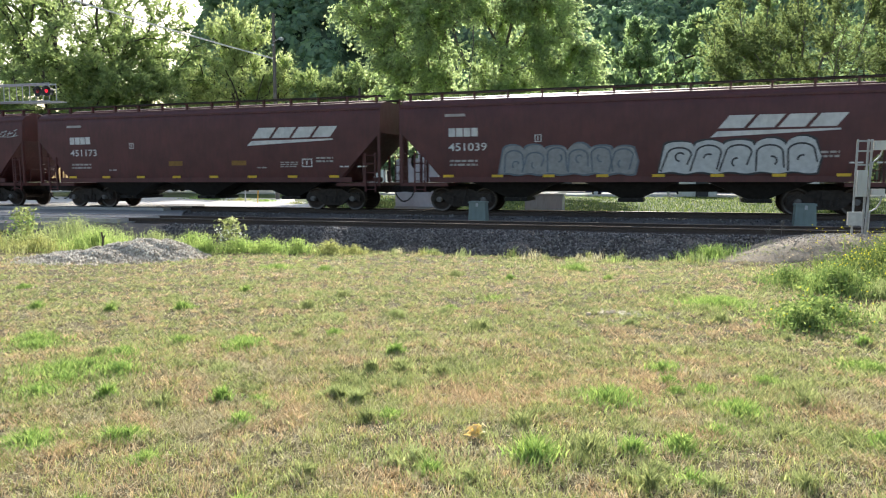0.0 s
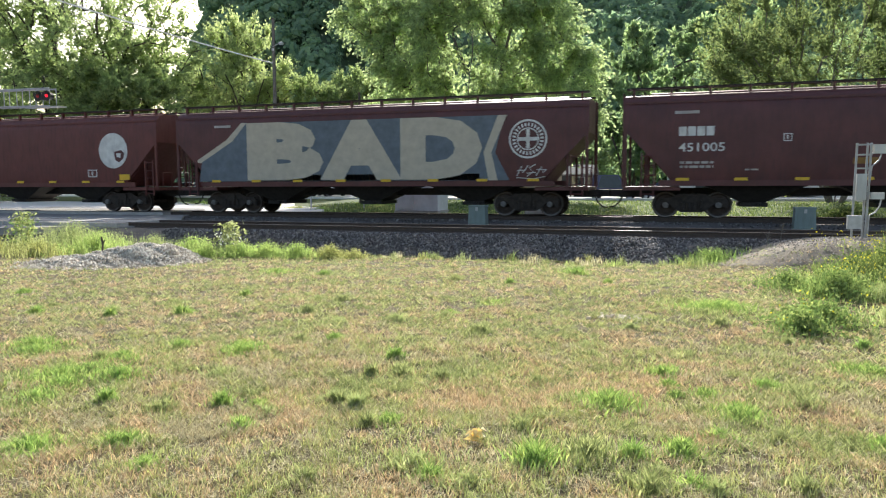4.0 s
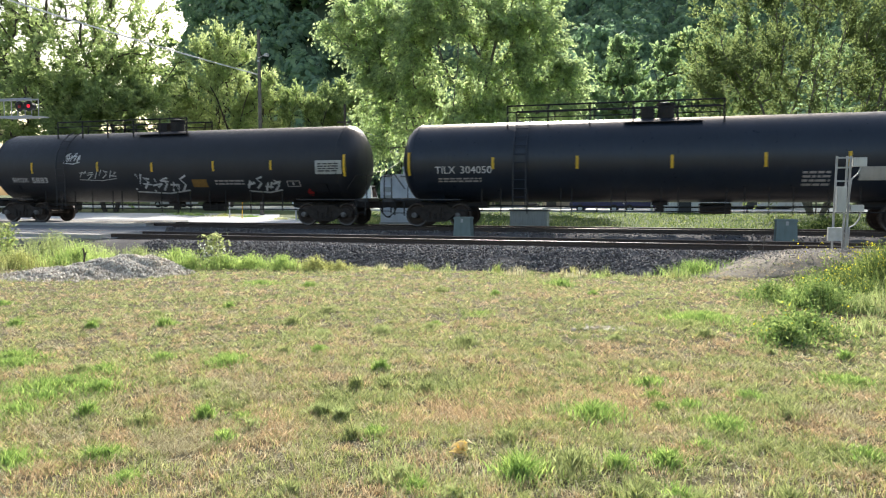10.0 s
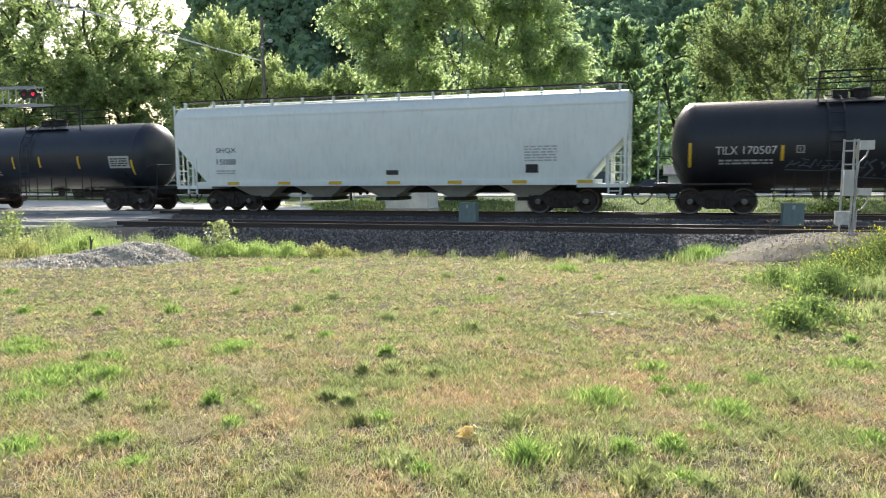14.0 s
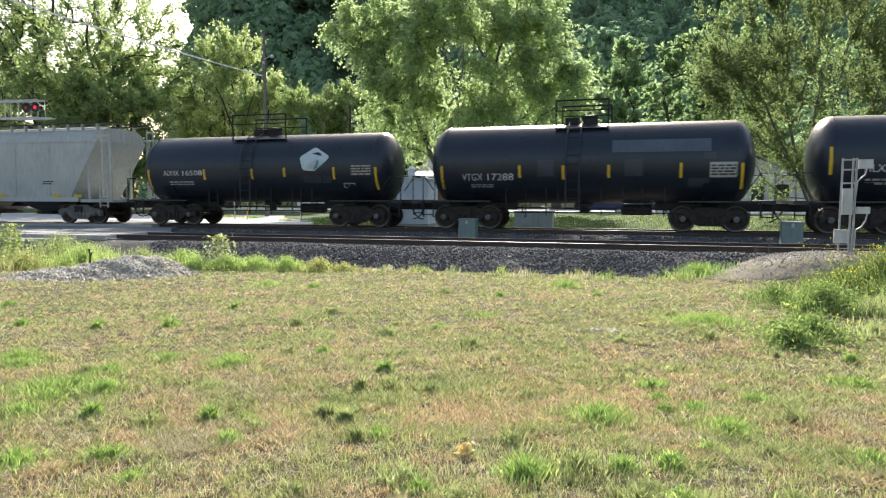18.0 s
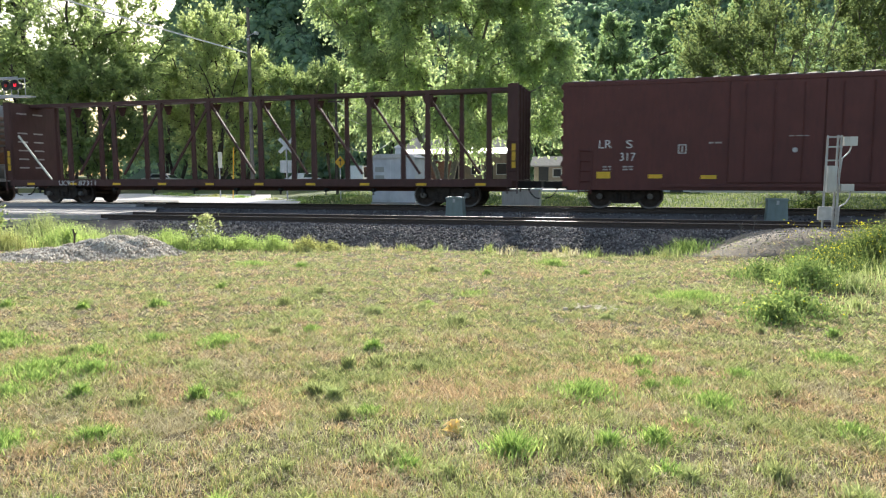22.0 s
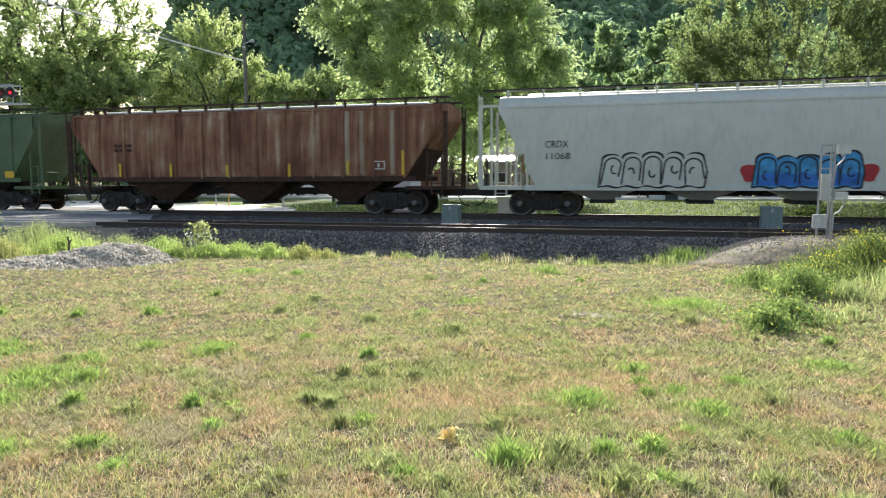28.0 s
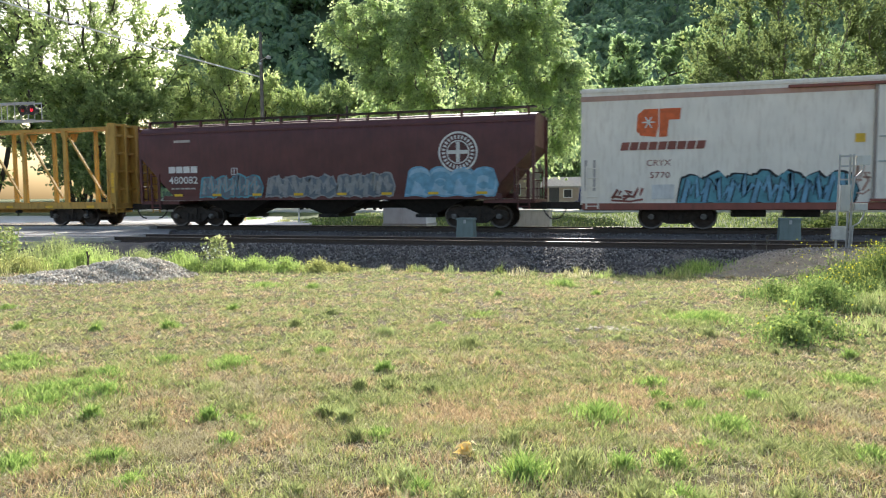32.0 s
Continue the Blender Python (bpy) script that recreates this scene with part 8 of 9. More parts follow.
uu, vv = np.meshgrid(np.linspace(-3.4, 3.0, 64), np.linspace(-2.0, 2.0, 34), indexing="ij")
ca, sa = math.cos(PILE_A), math.sin(PILE_A)
wx, wy = PILE_C.x + uu * ca - vv * sa, PILE_C.y + uu * sa + vv * ca
wz = ground_z(wx, wy) - 0.06 + pile_z(uu, vv) * (1 + 0.16 * ripple(uu, vv, 3.0)) + 0.03 * ripple(uu, vv, 6.0)
pv = np.stack([wx, wy, wz], -1).reshape(-1, 3)
a, b = np.meshgrid(np.arange(63), np.arange(33), indexing="ij")
pf = np.stack([a * 34 + b, (a + 1) * 34 + b, (a + 1) * 34 + b + 1, a * 34 + b + 1], -1).reshape(-1, 4)
me = quick_mesh("gravel_pile", pv, pf)
pile = thing("gravel_pile", "low heap of pale grey gravel in the weeds", "gravel pile")
part("mound", me, M_PILE, pile)
n = 9000
u, v = np.clip(rng.normal(size=n) * 1.05 + 0.35, -2.4, 2.2), rng.normal(size=n) * 0.72
x, y = PILE_C.x + u * ca - v * sa, PILE_C.y + u * sa + v * ca
st = stones("gravel", np.stack([x, y, ground_z(x, y) - 0.055 + pile_z(u, v) * (1 + 0.16 * ripple(u, v, 3.0)) + 0.03 * ripple(u, v, 6.0)], 1), 0.034, M_PILE_STONE, "pale gravel stones", 25)
st.parent = pile
del st["category"]
n = 4200
x, y = 4.2 + rng.normal(size=n) * 1.7, 17.5 + rng.normal(size=n) * 0.75
keep = ground_z(x, y) > -0.55
x, y = x[keep], y[keep]
stones("ramp_gravel", np.stack([x, y, ground_z(x, y) + 0.012], 1), 0.024, M_RAMP_STONE, "dirty gravel on the ramp", 26)
xs, ys = np.linspace(0.6, 8.6, 70), np.linspace(15.4, 19.4, 44)
XX, YY = np.meshgrid(xs, ys, indexing="ij")
edge = np.clip(1.25 - ((XX - 4.5) / 3.6) ** 4 - ((YY - 17.6) / 1.7) ** 4, -1, 0.0)
rv = np.stack([XX, YY, ground_z(XX, YY) + 0.015 + edge * 0.25], -1).reshape(-1, 3)
a, b = np.meshgrid(np.arange(69), np.arange(43), indexing="ij")
me = quick_mesh("dirt_ramp", rv, np.stack([a * 44 + b, (a + 1) * 44 + b, (a + 1) * 44 + b + 1, a * 44 + b + 1], -1).reshape(-1, 4))
me.materials.append(M_DIRT)
tagged(new("dirt_ramp", me), "bare ramp of pale dirt and gravel", "ramp", kind="structure")

# ---- beside the track ----


def relay_box(x, y):
    ob = thing("relay_box", "teal-grey steel junction box between the tracks", "junction box", "junction boxes", at=(x, y, -0.46))
    part("body", Shape().loft([[(-0.33, -0.25, 0), (0.33, -0.25, 0), (0.33, 0.25, 0), (-0.33, 0.25, 0)], [(-0.29, -0.22, 0.86), (0.29, -0.22, 0.86), (0.29, 0.22, 0.86), (-0.29, 0.22, 0.86)]]), M_TEAL, ob)
    part("lid", Shape().prism([(-0.32, 0.86), (0.32, 0.86), (0.30, 0.93), (-0.30, 0.93)], -0.25, 0.25), M_TEAL, ob)
    part("hasp", Shape().box(-0.04, 0.04, -0.26, -0.235, 0.74, 0.87), M_GALV, ob)


relay_box(-6.55, 24.6)
relay_box(4.05, 24.9)
M_GALV_DULL = plain("dull_galvanised", (0.42, 0.43, 0.43), 0.6, 0.4, 0.2, 8)
M_CASE = paint("weathered_case_paint", (0.62, 0.64, 0.62), 0.55, grime=0.4)
ip = thing("instrument_post", "galvanised lattice post with white instrument boxes on the ramp", "instrument post", at=(4.06, 17.9, -0.06))
for dx in (-0.15, 0.06, 0.13):
    part("post", Shape().tube((dx - 0.03, 0.03 * (dx > 0.15), 0), (dx, 0.03 * (dx > 0.15), 2.18), 0.024, n=10), M_GALV_DULL, ip)
for z in (0.45, 1.62, 1.92, 2.14):
    part("cross_bar", Shape().box(-0.16, 0.15, -0.045, -0.015, z - 0.018, z + 0.018), M_GALV_DULL, ip)
big = part("instrument_case", Shape().box(-0.16, 0.04, -0.18, -0.05, 0.92, 1.50), M_CASE, ip, "white instrument case")
part("case_door", Shape().box(-0.145, 0.025, -0.195, -0.18, 0.95, 1.47), M_CASE, big)
part("case_latch", Shape().box(0.0, 0.02, -0.21, -0.195, 1.2, 1.28), M_GALV, big)
part("small_case", Shape().box(0.16, 0.42, -0.14, 0.02, 1.94, 2.14), M_CASE, ip)
part("small_case", Shape().box(0.14, 0.40, -0.14, 0.02, 0.94, 1.09), M_CASE, ip)
part("meter_case", Shape().box(-0.30, -0.02, -0.17, -0.05, 0.28, 0.58), M_GALV, ip)
part("conduit", Shape().path([(0.32, -0.06, 1.94), (0.28, -0.07, 1.80), (0.14, -0.08, 1.66), (0.10, -0.08, 1.2), (0.06, -0.06, 0.0)], 0.018, 7), M_GALV_DULL, ip)
part("conduit", Shape().path([(0.36, -0.06, 0.94), (0.33, -0.07, 0.78), (0.26, -0.07, 0.66), (0.14, -0.06, 0.58), (0.12, -0.05, 0.0)], 0.018, 7), M_GALV_DULL, ip)

# ---- the crossing and what lies beyond the tracks ----
strip("road_crossing", [(-60, 8), (-31, 13.0), (-17.0, 19.0), (-16.9, 21.5), (-20.2, 26.0), (-21.8, 29.5), (-25.0, 34.0), (-36.0, 34.0), (-34, 29.5), (-36, 20), (-60, 14)], -0.125, M_ROAD, "worn grey asphalt road up to the level crossing", "road")
pan = tagged(new("crossing_panels"), "pale concrete panels between the rails of the crossing", "panels", kind="structure")
for yc, x0 in ((NEAR_Y, -17.2), (FAR_Y, -21.6)):
    for k in range(5):
        for lo, hi in ((-0.68, 0.68), (0.83, 1.35), (-1.35, -0.83)):
            ob = part("panel", Shape().box(0.01, 2.42, lo, hi, -0.16, -0.012), M_CONCRETE, pan, at=(x0 - 2.44 * (k + 1), yc, 0))
strip("gravel_yard", [(-120, 33.0), (-22, 33.0), (-18.5, 35.5), (-20.5, 40), (-25, 44), (-30, 53), (-34, 59), (-120, 62)], -0.28, M_PAVE, "pale gravel yard and road beyond the tracks", "road")
strip("valley_road", [(-300, 64.0), (-60, 64.0), (-30, 59.5), (300, 58.0), (300, 70.0), (-60, 76.0), (-300, 76.0)], -0.04, M_PAVE, "pale sunlit valley road in front of the houses", "road")

hut = thing("signal_hut", "small white sheet-steel signal hut with a roof vent", "hut", at=(-12.9, 36.5, -0.55))
M_HUT = paint("white_sheet_steel", (0.84, 0.86, 0.87), 0.4, grime=0.12)
part("wall", Shape().box(-1.2, 1.2, -0.9, 0.9, 0.35, 2.72), M_HUT, hut)
part("roof", Shape().prism([(-1.3, 2.7), (1.3, 2.7), (0.9, 2.9), (-0.9, 2.9)], -1.0, 1.0), M_WHITE, hut)
part("vent", Shape().tube((0, 0, 2.85), (0, 0, 3.25), 0.2, n=12).tube((0, 0, 3.25), (0, 0, 3.42), 0.3, n=12, r_end=0.05), M_WHITE, hut)
part("door", Shape().box(-0.95, -0.15, -0.94, -0.9, 0.45, 2.5), M_HUT, hut)
part("base", Shape().box(-1.25, 1.25, -0.95, 0.95, 0.0, 0.35), M_CONCRETE, hut)
for z in (1.5, 1.95):
    part("notice", Shape().box(-1.0, -0.5, -0.952, -0.94, z, z + 0.28), M_DULL_GREY, hut)

cab = thing("equipment_cabinet", "low grey steel equipment cabinet beside the track", "cabinet", at=(-6.1, 36.0, -0.5))
part("body", Shape().box(-0.95, 0.95, -0.4, 0.4, 0.05, 0.95), M_DULL_GREY, cab)
part("lid", Shape().box(-1.0, 1.0, -0.45, 0.45, 0.95, 1.02), M_DULL_GREY, cab)
for k in range(3):
    part("door", Shape().box(-0.92 + k * 0.62, -0.34 + k * 0.62, -0.42, -0.4, 0.1, 0.9), M_DULL_GREY, cab)


def house(name, label, x, y, w, d, z, eave, ridge, wall, roof, windows, doors, turn=0.0, gable_front=False, chimney=None):
    """A small house: walls with openings set in, a pitched roof with thickness."""
    ob = thing(name, label, "house", at=(x, y, z), turn=turn)
    hw, hd = w / 2, d / 2
    part("wall", Shape().box(-hw, hw, -hd, hd, 0, eave), wall, ob)
    if gable_front:
        part("gable", Shape().prism([(-hw, eave), (hw, eave), (0, ridge - 0.1)], -hd, hd), wall, ob)
        for s in (-1, 1):
            part("roof", Shape().prism([(0, ridge), (s * (hw + 0.4), eave - 0.25), (s * (hw + 0.4), eave - 0.12), (0, ridge + 0.14)], -hd - 0.4, hd + 0.4), roof, ob)
    else:
        part("gable", Shape().prism([(-hd, eave), (hd, eave), (0, ridge - 0.1)], -hw, hw, "x"), wall, ob)
        for s in (-1, 1):
            part("roof", Shape().prism([(0, ridge), (s * (hd + 0.5), eave - 0.2), (s * (hd + 0.5), eave - 0.06), (0, ridge + 0.14)], -hw - 0.4, hw + 0.4, "x"), roof, ob)
    for wx_, wz_, ww, wh in windows:
        f = part("window", Shape().box(wx_ - ww / 2 - 0.08, wx_ + ww / 2 + 0.08, -hd - 0.05, -hd + 0.02, wz_ - 0.08, wz_ + wh + 0.08), M_WHITE, ob)
        part("pane", Shape().box(wx_ - ww / 2, wx_ + ww / 2, -hd - 0.065, -hd - 0.045, wz_, wz_ + wh), M_GLASS, f)
    for dx in doors:
        part("door", Shape().box(dx - 0.47, dx + 0.47, -hd - 0.05, -hd + 0.02, 0, 2.05), M_DARK_GREY, ob)
    if chimney:
        part("chimney", Shape().box(chimney - 0.3, chimney + 0.3, -0.3, 0.3, ridge - 0.5, ridge + 0.7), M_CONCRETE, ob)
    return ob


M_GLASS = plain("window_glass", (0.03, 0.035, 0.04), 0.08, 0, 0.1)
M_SIDING = plain("tan_siding", (0.34, 0.28, 0.22), 0.8, 0, 0.15, 3)
M_BRICK = plain("red_brown_wall", (0.22, 0.11, 0.08), 0.85, 0, 0.25, 6)
M_TIN = plain("pale_metal_roof", (0.70, 0.70, 0.69), 0.32, 0.6, 0.1, 3)
M_SHINGLE = plain("grey_shingle", (0.30, 0.29, 0.28), 0.85, 0, 0.2, 5)
house("roadside_house", "low tan house with a pale metal roof and red front", -19.4, 79, 12.6, 7.0, 0.1, 3.7, 5.4, M_SIDING, M_SHINGLE, [(-4.6, 1.1, 1.1, 1.2), (-2.6, 1.1, 1.1, 1.2), (1.6, 1.2, 1.0, 1.1), (4.6, 1.2, 1.4, 1.1)], [-0.8, 3.0], chimney=-5.2)
porch = thing("porch_roof", "sunlit pale metal porch roof along the house front", "porch", at=(-19.4, 74.3, 0.05))
part("roof", Shape().prism([(-1.5, 3.35), (1.2, 3.95), (1.2, 4.03), (-1.5, 3.43)], -6.6, 6.6, "x"), M_TIN, porch)
for px_ in (-6.3, -3.6, 0.3, 3.3, 6.3):
    part("porch_post", Shape().box(px_ - 0.07, px_ + 0.07, -1.35, -1.21, 0, 3.4), M_SIDING, porch)
red = thing("shop_awning", "red-brown lean-to front of the roadside house", "awning", at=(-22.6, 74.2, 0.05))
part("wall", Shape().box(-2.6, 2.6, -0.25, 0.25, 0, 2.8), M_BRICK, red)
part("roof", Shape().prism([(-0.7, 2.65), (0.6, 2.95), (0.6, 3.05), (-0.7, 2.75)], -2.9, 2.9, "x"), M_SHINGLE, red)
house("white_house", "white gabled house with a pale roof among the trees", 8.0, 72, 9.0, 8.0, 0.1, 2.5, 4.7, M_WHITE, M_SHINGLE, [(-2.2, 1.0, 1.1, 1.2), (2.2, 1.0, 1.1, 1.2)], [0.2], gable_front=True)
sh = house("garden_shed", "small white garden shed by the road", 2.0, 60, 2.8, 2.2, -0.15, 1.85, 2.4, M_WHITE, M_SHINGLE, [], [0.3])
house("grey_shed", "plain grey shed behind the house", -8.8, 70, 3.2, 3.0, 0.05, 2.1, 2.8, M_SIDING, M_SHINGLE, [(0.6, 1.0, 0.7, 0.7)], [-0.7])


def auto(name, label, x, y, z, turn, paint_mat, van=False):
    ob = thing(name, label, "car", "parked cars beyond the tracks", at=(x, y, z), turn=turn)
    side = [(-2.2, 0.32), (-2.25, 0.75), (-2.0, 0.95), (-1.2, 1.0), (1.15, 0.98), (2.05, 0.82), (2.25, 0.62), (2.2, 0.32)]
    part("body", Shape().prism(side, -0.85, 0.85), paint_mat, ob)
    top = 2.1 if van else 1.45
    cabin = [[(-1.75 if van else -1.5, -0.8, 0.97), (1.1, -0.8, 0.97), (1.1, 0.8, 0.97), (-1.75 if van else -1.5, 0.8, 0.97)], [(-1.6 if van else -0.95, -0.66, top), (0.45, -0.66, top), (0.45, 0.66, top), (-1.6 if van else -0.95, 0.66, top)]]
    cb = part("cabin", Shape().loft(cabin), paint_mat, ob)
    for s in (-1, 1):
        part("side_window", Shape().loft([[(-1.2, s * 0.80, 1.02), (0.85, s * 0.80, 1.02), (0.85, s * 0.78, 1.02), (-1.2, s * 0.78, 1.02)], [(-0.9, s * 0.69, top - 0.08), (0.42, s * 0.69, top - 0.08), (0.42, s * 0.67, top - 0.08), (-0.9, s * 0.67, top - 0.08)]]), M_GLASS, cb)
        for wx_ in (-1.35, 1.4):
            w = part("wheel", Shape().tube((wx_, s * 0.66, 0.32), (wx_, s * 0.88, 0.32), 0.32, n=18), M_RUBBER, ob)
            part("rim", Shape().tube((wx_, s * 0.875, 0.32), (wx_, s * 0.89, 0.32), 0.19, n=12), M_GALV, w)
        part("headlight", Shape().box(2.12, 2.22, s * 0.6 - 0.15, s * 0.6 + 0.15, 0.62, 0.75), M_WHITE, ob)
    part("windscreen", Shape().loft([[(1.12, -0.72, 1.0), (1.14, 0.72, 1.0), (1.10, 0.72, 1.0), (1.10, -0.72, 1.0)], [(0.50, -0.6, top - 0.06), (0.52, 0.6, top - 0.06), (0.47, 0.6, top - 0.06), (0.47, -0.6, top - 0.06)]]), M_GLASS, cb)
    return ob


M_CAR_WHITE = plain("car_white", (0.72, 0.73, 0.74), 0.25, 0, 0.05)
M_CAR_BLUE = plain("car_dark_blue", (0.05, 0.05, 0.12), 0.25, 0, 0.1)
auto("parked_car", "white car parked by the valley road", -48.0, 63, 0.0, 10, M_CAR_WHITE)
auto("parked_car", "silver-white car waiting beyond the crossing", -32.5, 64, 0.0, 80, M_CAR_WHITE)
auto("parked_van", "dark blue van parked under the trees", -4.6, 61, -0.2, 0, M_CAR_BLUE, True)
auto("parked_car", "dark blue car parked under the trees", -0.6, 62, -0.2, 180, M_CAR_BLUE)
auto("parked_van", "white van parked in the sun beside the road", -25.9, 62, 0.0, 100, M_CAR_WHITE, True)


def crossbuck(x, y, z, turn, label):
    ob = thing("crossing_sign", label, "road sign", "crossing signs", at=(x, y, z), turn=turn)
    part("post", Shape().tube((0, 0, 0), (0, 0, 3.85), 0.05, n=8), M_GALV, ob)
    for a in (-1, 1):
        c, s_ = math.cos(a * math.pi / 4), math.sin(a * math.pi / 4)
        arm = [(-0.6 * c + 0.11 * s_, 3.4 - 0.6 * s_ - 0.11 * c), (0.6 * c + 0.11 * s_, 3.4 + 0.6 * s_ - 0.11 * c), (0.6 * c - 0.11 * s_, 3.4 + 0.6 * s_ + 0.11 * c), (-0.6 * c - 0.11 * s_, 3.4 - 0.6 * s_ + 0.11 * c)]
        part("blade", Shape().prism(arm, -0.07 - 0.012 * a, -0.055 - 0.012 * a), M_WHITE, ob)
    for sx in (-1, 1):
        part("plate", Shape().box(sx * 0.22 - 0.17, sx * 0.22 + 0.17, -0.07, -0.055, 1.75, 2.5), M_WHITE, ob)


crossbuck(-21.3, 39.6, -0.35, 28, "white crossbuck sign on a thin post")
sg = thing("road_sign", "tall white road sign on a post", "road sign", at=(-27.6, 42, -0.35), turn=104)
part("post", Shape().tube((0, 0, 0), (0, 0, 3.1), 0.045, n=8), M_GALV, sg)
part("plate", Shape().box(-0.38, 0.38, -0.06, -0.045, 2.1, 3.15), M_WHITE, sg)
M_SIGN_YELLOW = plain("sign_yellow", (0.72, 0.40, 0.03), 0.5, 0, 0.1)
ws = thing("warning_sign", "yellow diamond warning sign with a black arrow", "road sign", at=(-18.4, 41.1, -0.3), turn=24)
part("post", Shape().tube((0, 0, 0), (0, 0, 2.75), 0.035, n=8), M_GALV, ws)
part("plate", Shape().prism([(-0.33, 2.35), (0, 1.95), (0.33, 2.35), (0, 2.75)], -0.06, -0.045), M_SIGN_YELLOW, ws)
part("arrow", Shape().box(-0.03, 0.03, -0.068, -0.06, 2.15, 2.45).prism([(-0.11, 2.42), (0.11, 2.42), (0, 2.58)], -0.068, -0.06), M_LETTER_BLACK, ws)
mk = thing("marker_post", "thin leaning yellow marker post", "post", at=(-25.7, 40.5, -0.35))
part("post", Shape().tube((0, 0, 0), (0.16, 0, 3.4), 0.035, n=7), M_SIGN_YELLOW, mk)
p2 = thing("utility_pole", "short dark wooden pole with service cables to the house", "utility pole", at=(-23.1, 51, -0.25))
part("pole", Shape().tube((0, 0, 0), (0, 0, 8.5), 0.11, n=10, r_end=0.085), M_BARK, p2)
part("cross_arm", Shape().box(-0.6, 0.6, -0.14, -0.08, 7.05, 7.17), M_BARK, p2)
for za, to, sag in ((7.15, (-0.2, 17.1, 7.45), 0.75), (6.35, (-1.1, 16.9, 5.75), 0.45), (4.15, (-1.3, 16.7, 5.15), 1.1)):
    part("cable", Shape().path([(to[0] * k / 12, to[1] * k / 12, za + (to[2] - za) * k / 12 - sag * 4 * (k / 12) * (1 - k / 12)) for k in range(13)], 0.026, 5), M_GALV, p2)
up = thing("utility_pole", "weathered wooden utility pole with a slack cable", "utility pole", at=(-28.7, 48, -0.4))
part("pole", Shape().tube((0, 0, 0), (0, 0, 14.0), 0.17, n=10, r_end=0.11), M_BARK_GREY, up)
part("cross_arm", Shape().box(-0.1, 0.1, -0.16, -0.1, 11.6, 11.75).tube((0, -0.1, 11.9), (0.75, -0.3, 12.1), 0.03, n=6), M_GALV, up)
part("lamp_head", Shape().tube((0.7, -0.3, 12.05), (1.0, -0.4, 12.0), 0.12, n=8), M_GALV, up)
pts = [(-0.1 + (-14.0) * k / 14, -19.0 * k / 14, 10.7 + 4.6 * k / 14 - 0.9 * (k / 14) * (1 - k / 14)) for k in range(15)]
part("cable", Shape().path(pts, 0.052, 5), M_HUT, up, "pale twisted service cable")
lp = thing("light_pole", "slim pale metal pole by the parked cars", "pole", at=(-0.2, 59, -0.2))
part("pole", Shape().tube((0, 0, 0), (0, 0, 7.6), 0.10, n=10, r_end=0.07), M_GALV, lp)

for k, (x, y, w) in enumerate([(-33.0, 46.0, 2.4), (-30.0, 45.0, 2.2), (-27.0, 43.5, 1.8), (-22.5, 40.0, 1.6), (-20.5, 47.0, 2.4), (-18.0, 43.0, 2.6), (-36.0, 48.0, 2.4), (-15.5, 40.0, 2.2), (-20.0, 38.5, 1.5)]):
    weed(x, y, w, 0.22, 420, 560 + k, M_BLADE_YELLOW if k % 2 else M_WEED, "ragged patch of grass on the gravel", 0.035, "verge_grass", 1.4, group="grass patches beyond the tracks")
rng = np.random.default_rng(88)
x, y = rng.uniform(-24, 16, 26000), 33.6 + 24 * rng.uniform(size=26000) ** 1.4
keep = x > -0.565 * y + 0.8
v, f = blades(rng, x[keep], y[keep], rng.uniform(0.06, 0.20, keep.sum()), np.full(keep.sum(), 0.035), 1.0)
me = quick_mesh("far_grass", v, f)
me.materials.append(M_RANK)
tagged(new("far_grass", me), "green rough grass beyond the tracks", "grass", kind="stuff")

# cantilever crossing signal at the road
M_RED_GLOW, rn, rl, rp = nodes_of("red_lens_lit")
rp.inputs["Base Color"].default_value = (0.5, 0.01, 0.02, 1)
rp.inputs["Emission Color"].default_value = (1.0, 0.02, 0.05, 1)
rp.inputs["Emission Strength"].default_value = 0.8
rp.inputs["Roughness"].default_value = 0.3
cs = thing("crossing_signal", "galvanised cantilever crossing signal with red flashing lamps", "crossing signal", at=(-44.0, 33.0, -0.4))
part("mast", Shape().tube((0, 0, 0), (0, 0, 7.5), 0.18, n=12), M_GALV, cs)
for z in (6.3, 7.3):
    for y in (-0.25, 0.25):
        part("chord", Shape().tube((0, y, z), (9.6, y, z - 0.1), 0.045, n=7), M_GALV, cs)
for k in range(10):
    x = 0.6 + k * 1.0
    for y in (-0.25, 0.25):
        part("lattice_bar", Shape().tube((x, y, 6.28), (x, y, 7.25), 0.028, n=6), M_GALV, cs)
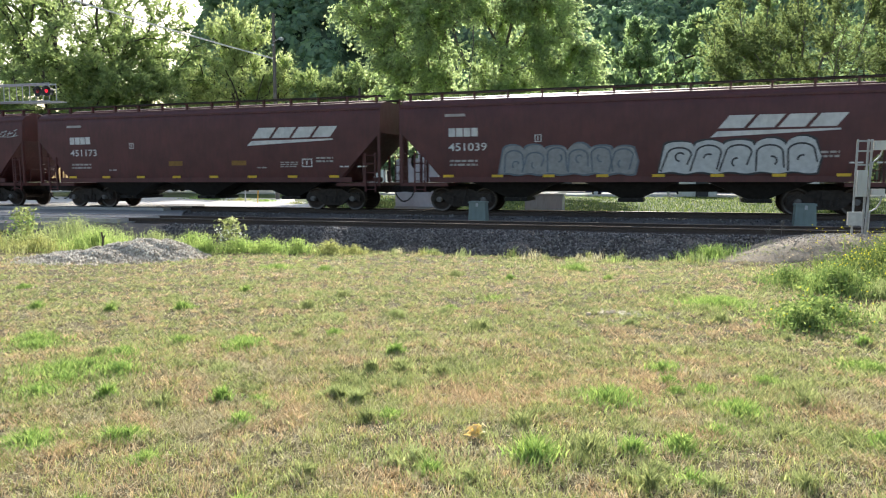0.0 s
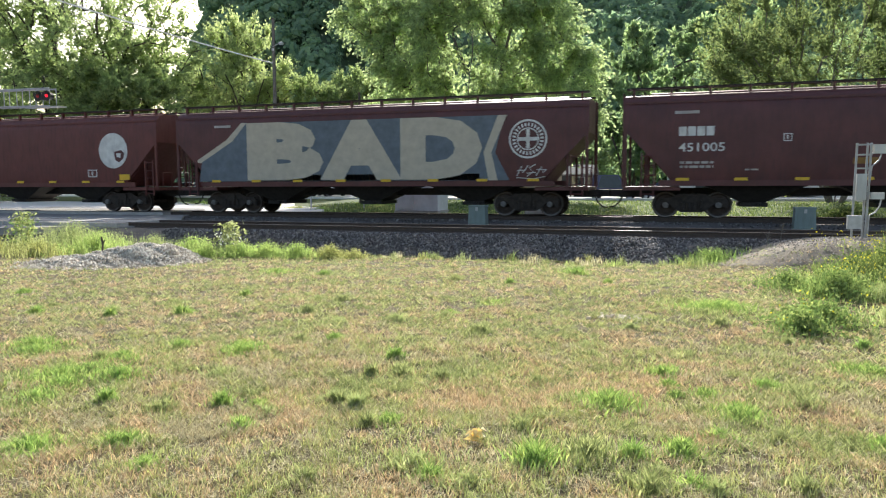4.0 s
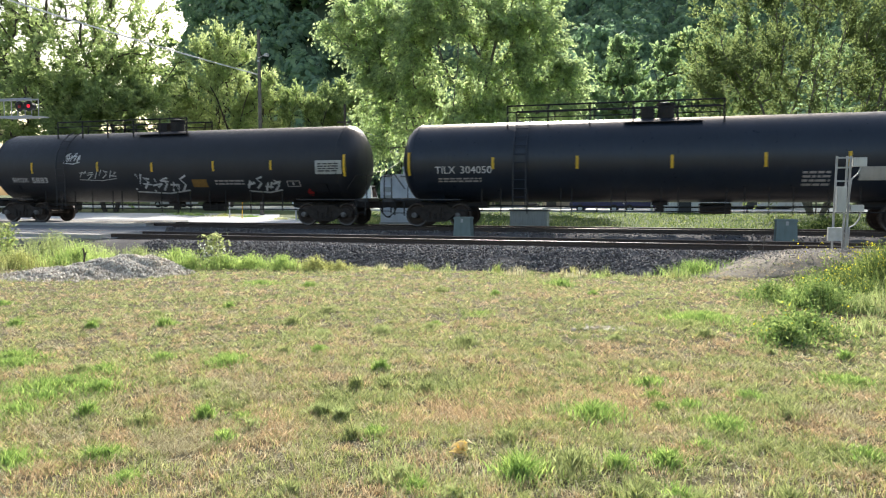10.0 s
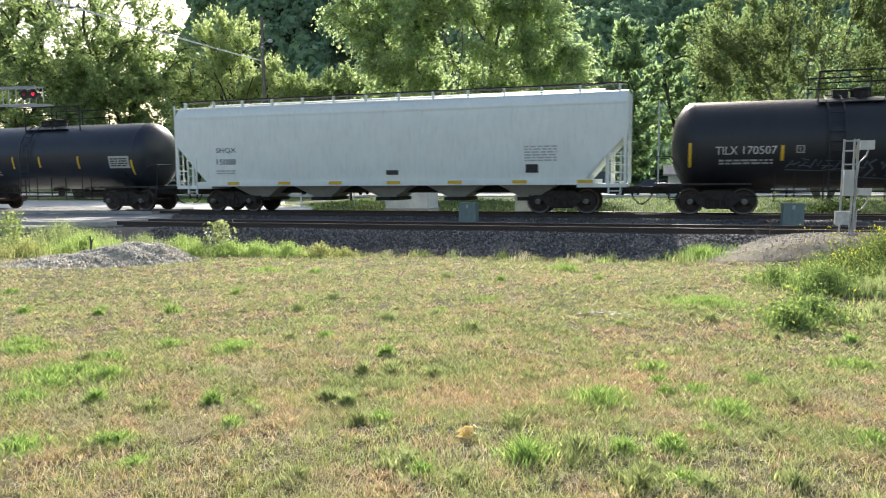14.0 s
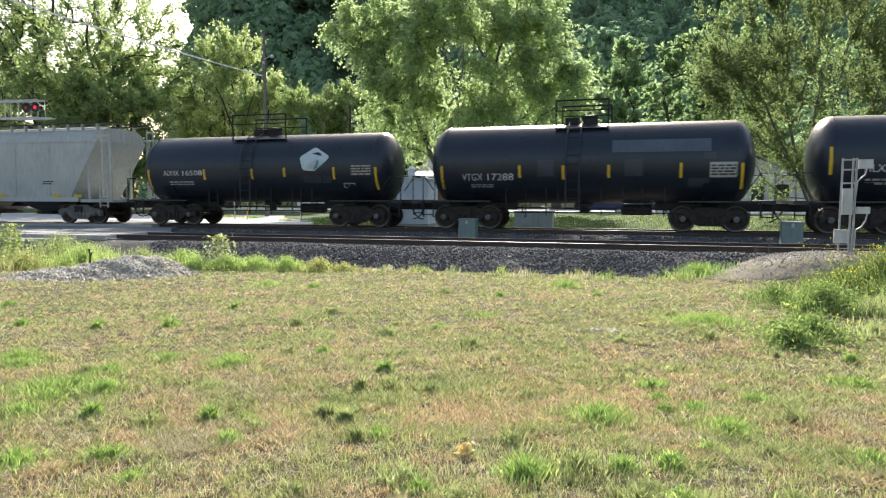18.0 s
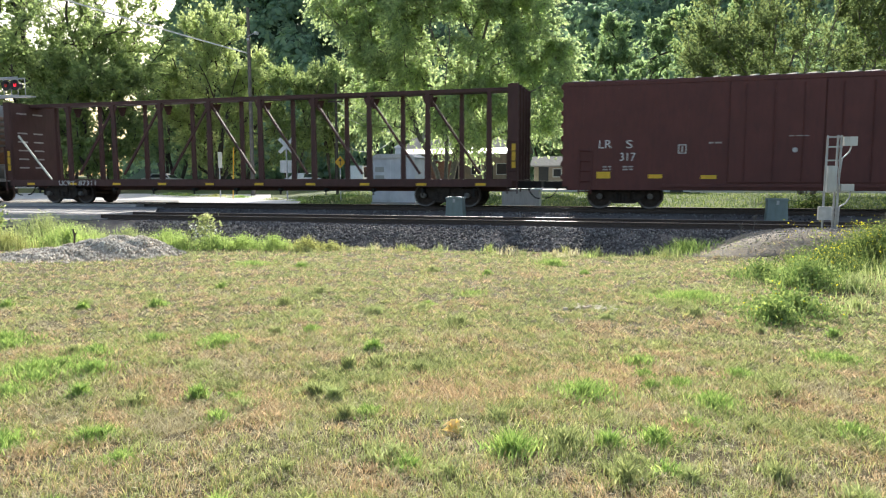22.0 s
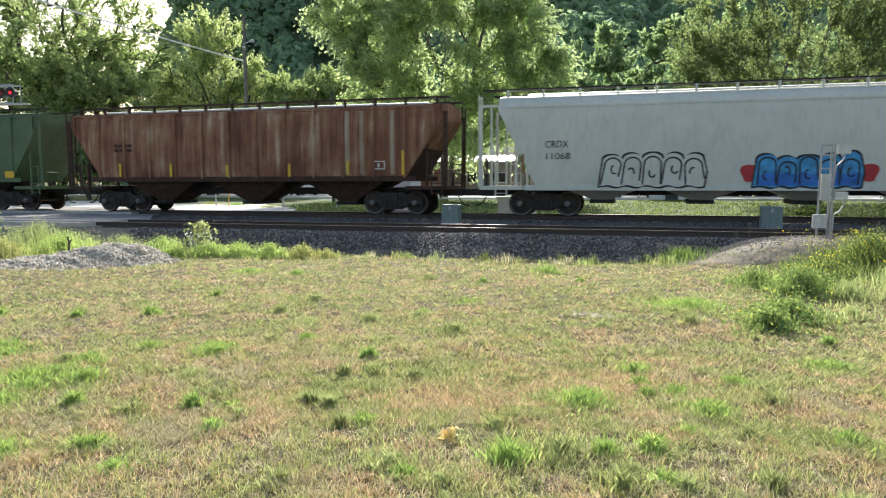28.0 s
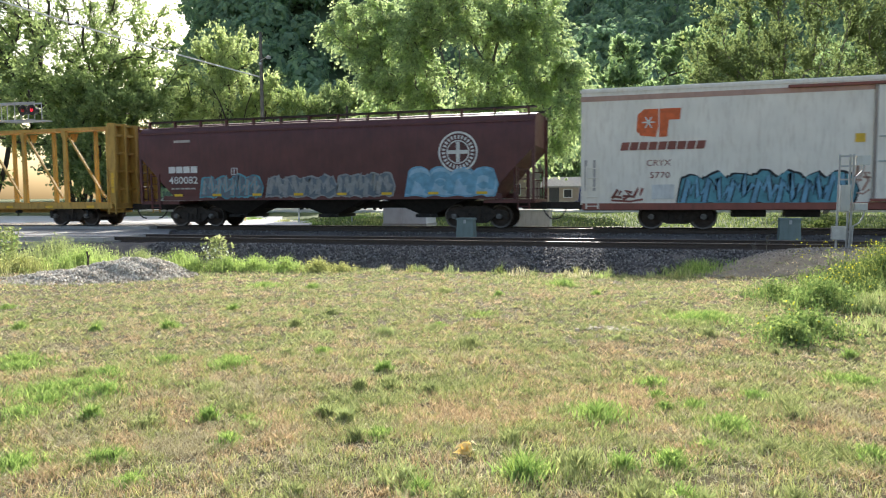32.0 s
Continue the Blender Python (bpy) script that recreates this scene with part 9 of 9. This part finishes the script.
for x in (8.95, 9.6):
    lamp = part("lamp_housing", Shape().tube((x, -0.42, 6.75), (x, -0.1, 6.75), 0.2, n=16).tube((x, -0.44, 6.75), (x, -0.42, 6.75), 0.30, n=20), M_BLACK, cs)
    part("lens", Shape().tube((x, -0.47, 6.75), (x, -0.44, 6.75), 0.10, n=16), M_RED_GLOW if x > 9 else M_SPRAY_RED, lamp)
    part("hood", Shape().path([(x - 0.17, -0.6, 6.72), (x - 0.12, -0.6, 6.87), (x, -0.6, 6.94), (x + 0.12, -0.6, 6.87), (x + 0.17, -0.6, 6.72)], 0.02, 5).box(x - 0.13, x + 0.13, -0.72, -0.44, 6.9, 6.93), M_BLACK, lamp)
part("walkway", Shape().box(7.6, 10.3, -0.3, 0.3, 6.12, 6.18), M_GALV, cs)
# young growth along the far fence line
for k, (x, y, h) in enumerate([(7.4, 35.0, 0.7), (12, 36, 1.2), (-66, 50, 2.2), (-58, 47, 1.8), (20, 37, 1.3)]):
    rng = np.random.default_rng(500 + k)
    c = np.abs(rng.normal(size=(1500, 3))) * np.array([1, 1, 0.6]) * h * 0.6 * np.where(rng.uniform(size=(1500, 3)) < 0.5, -1, 1)
    c[:, 2] = np.abs(c[:, 2])
    b = thing("bush", "low leafy bush beyond the tracks", "bush", "bushes beyond the tracks", at=(x, y, float(ground_z(x, y))))
    part("leaves", quick_mesh("leaves", leaves_at(rng, c, 0.10, 1.8), quads(1500)), M_RANK, b)
    st_ = Shape()
    for q in range(7):
        st_.tube((0, 0, 0), (rng.normal() * h * 0.4, rng.normal() * h * 0.4, h * rng.uniform(0.4, 0.9)), 0.02, n=5, r_end=0.006)
    part("stems", st_, M_BARK, b)


def advance(t):
    """How far the train has rolled, from its place at 16 s."""
    u = (t - 16.0) / 16.0
    return 261.84 * u + 1.94 * u * u - 0.5 * u ** 3 + 1.1 * u ** 4


def motions():
    for car, place in TRAIN:
        walk(car, [(t, pose(place + advance(t), FAR_Y, 0)) for t in (0, 2, 4, 6, 8, 10, 12, 14, 16, 18, 20, 22, 24, 26, 28, 30, 32)])


motions()
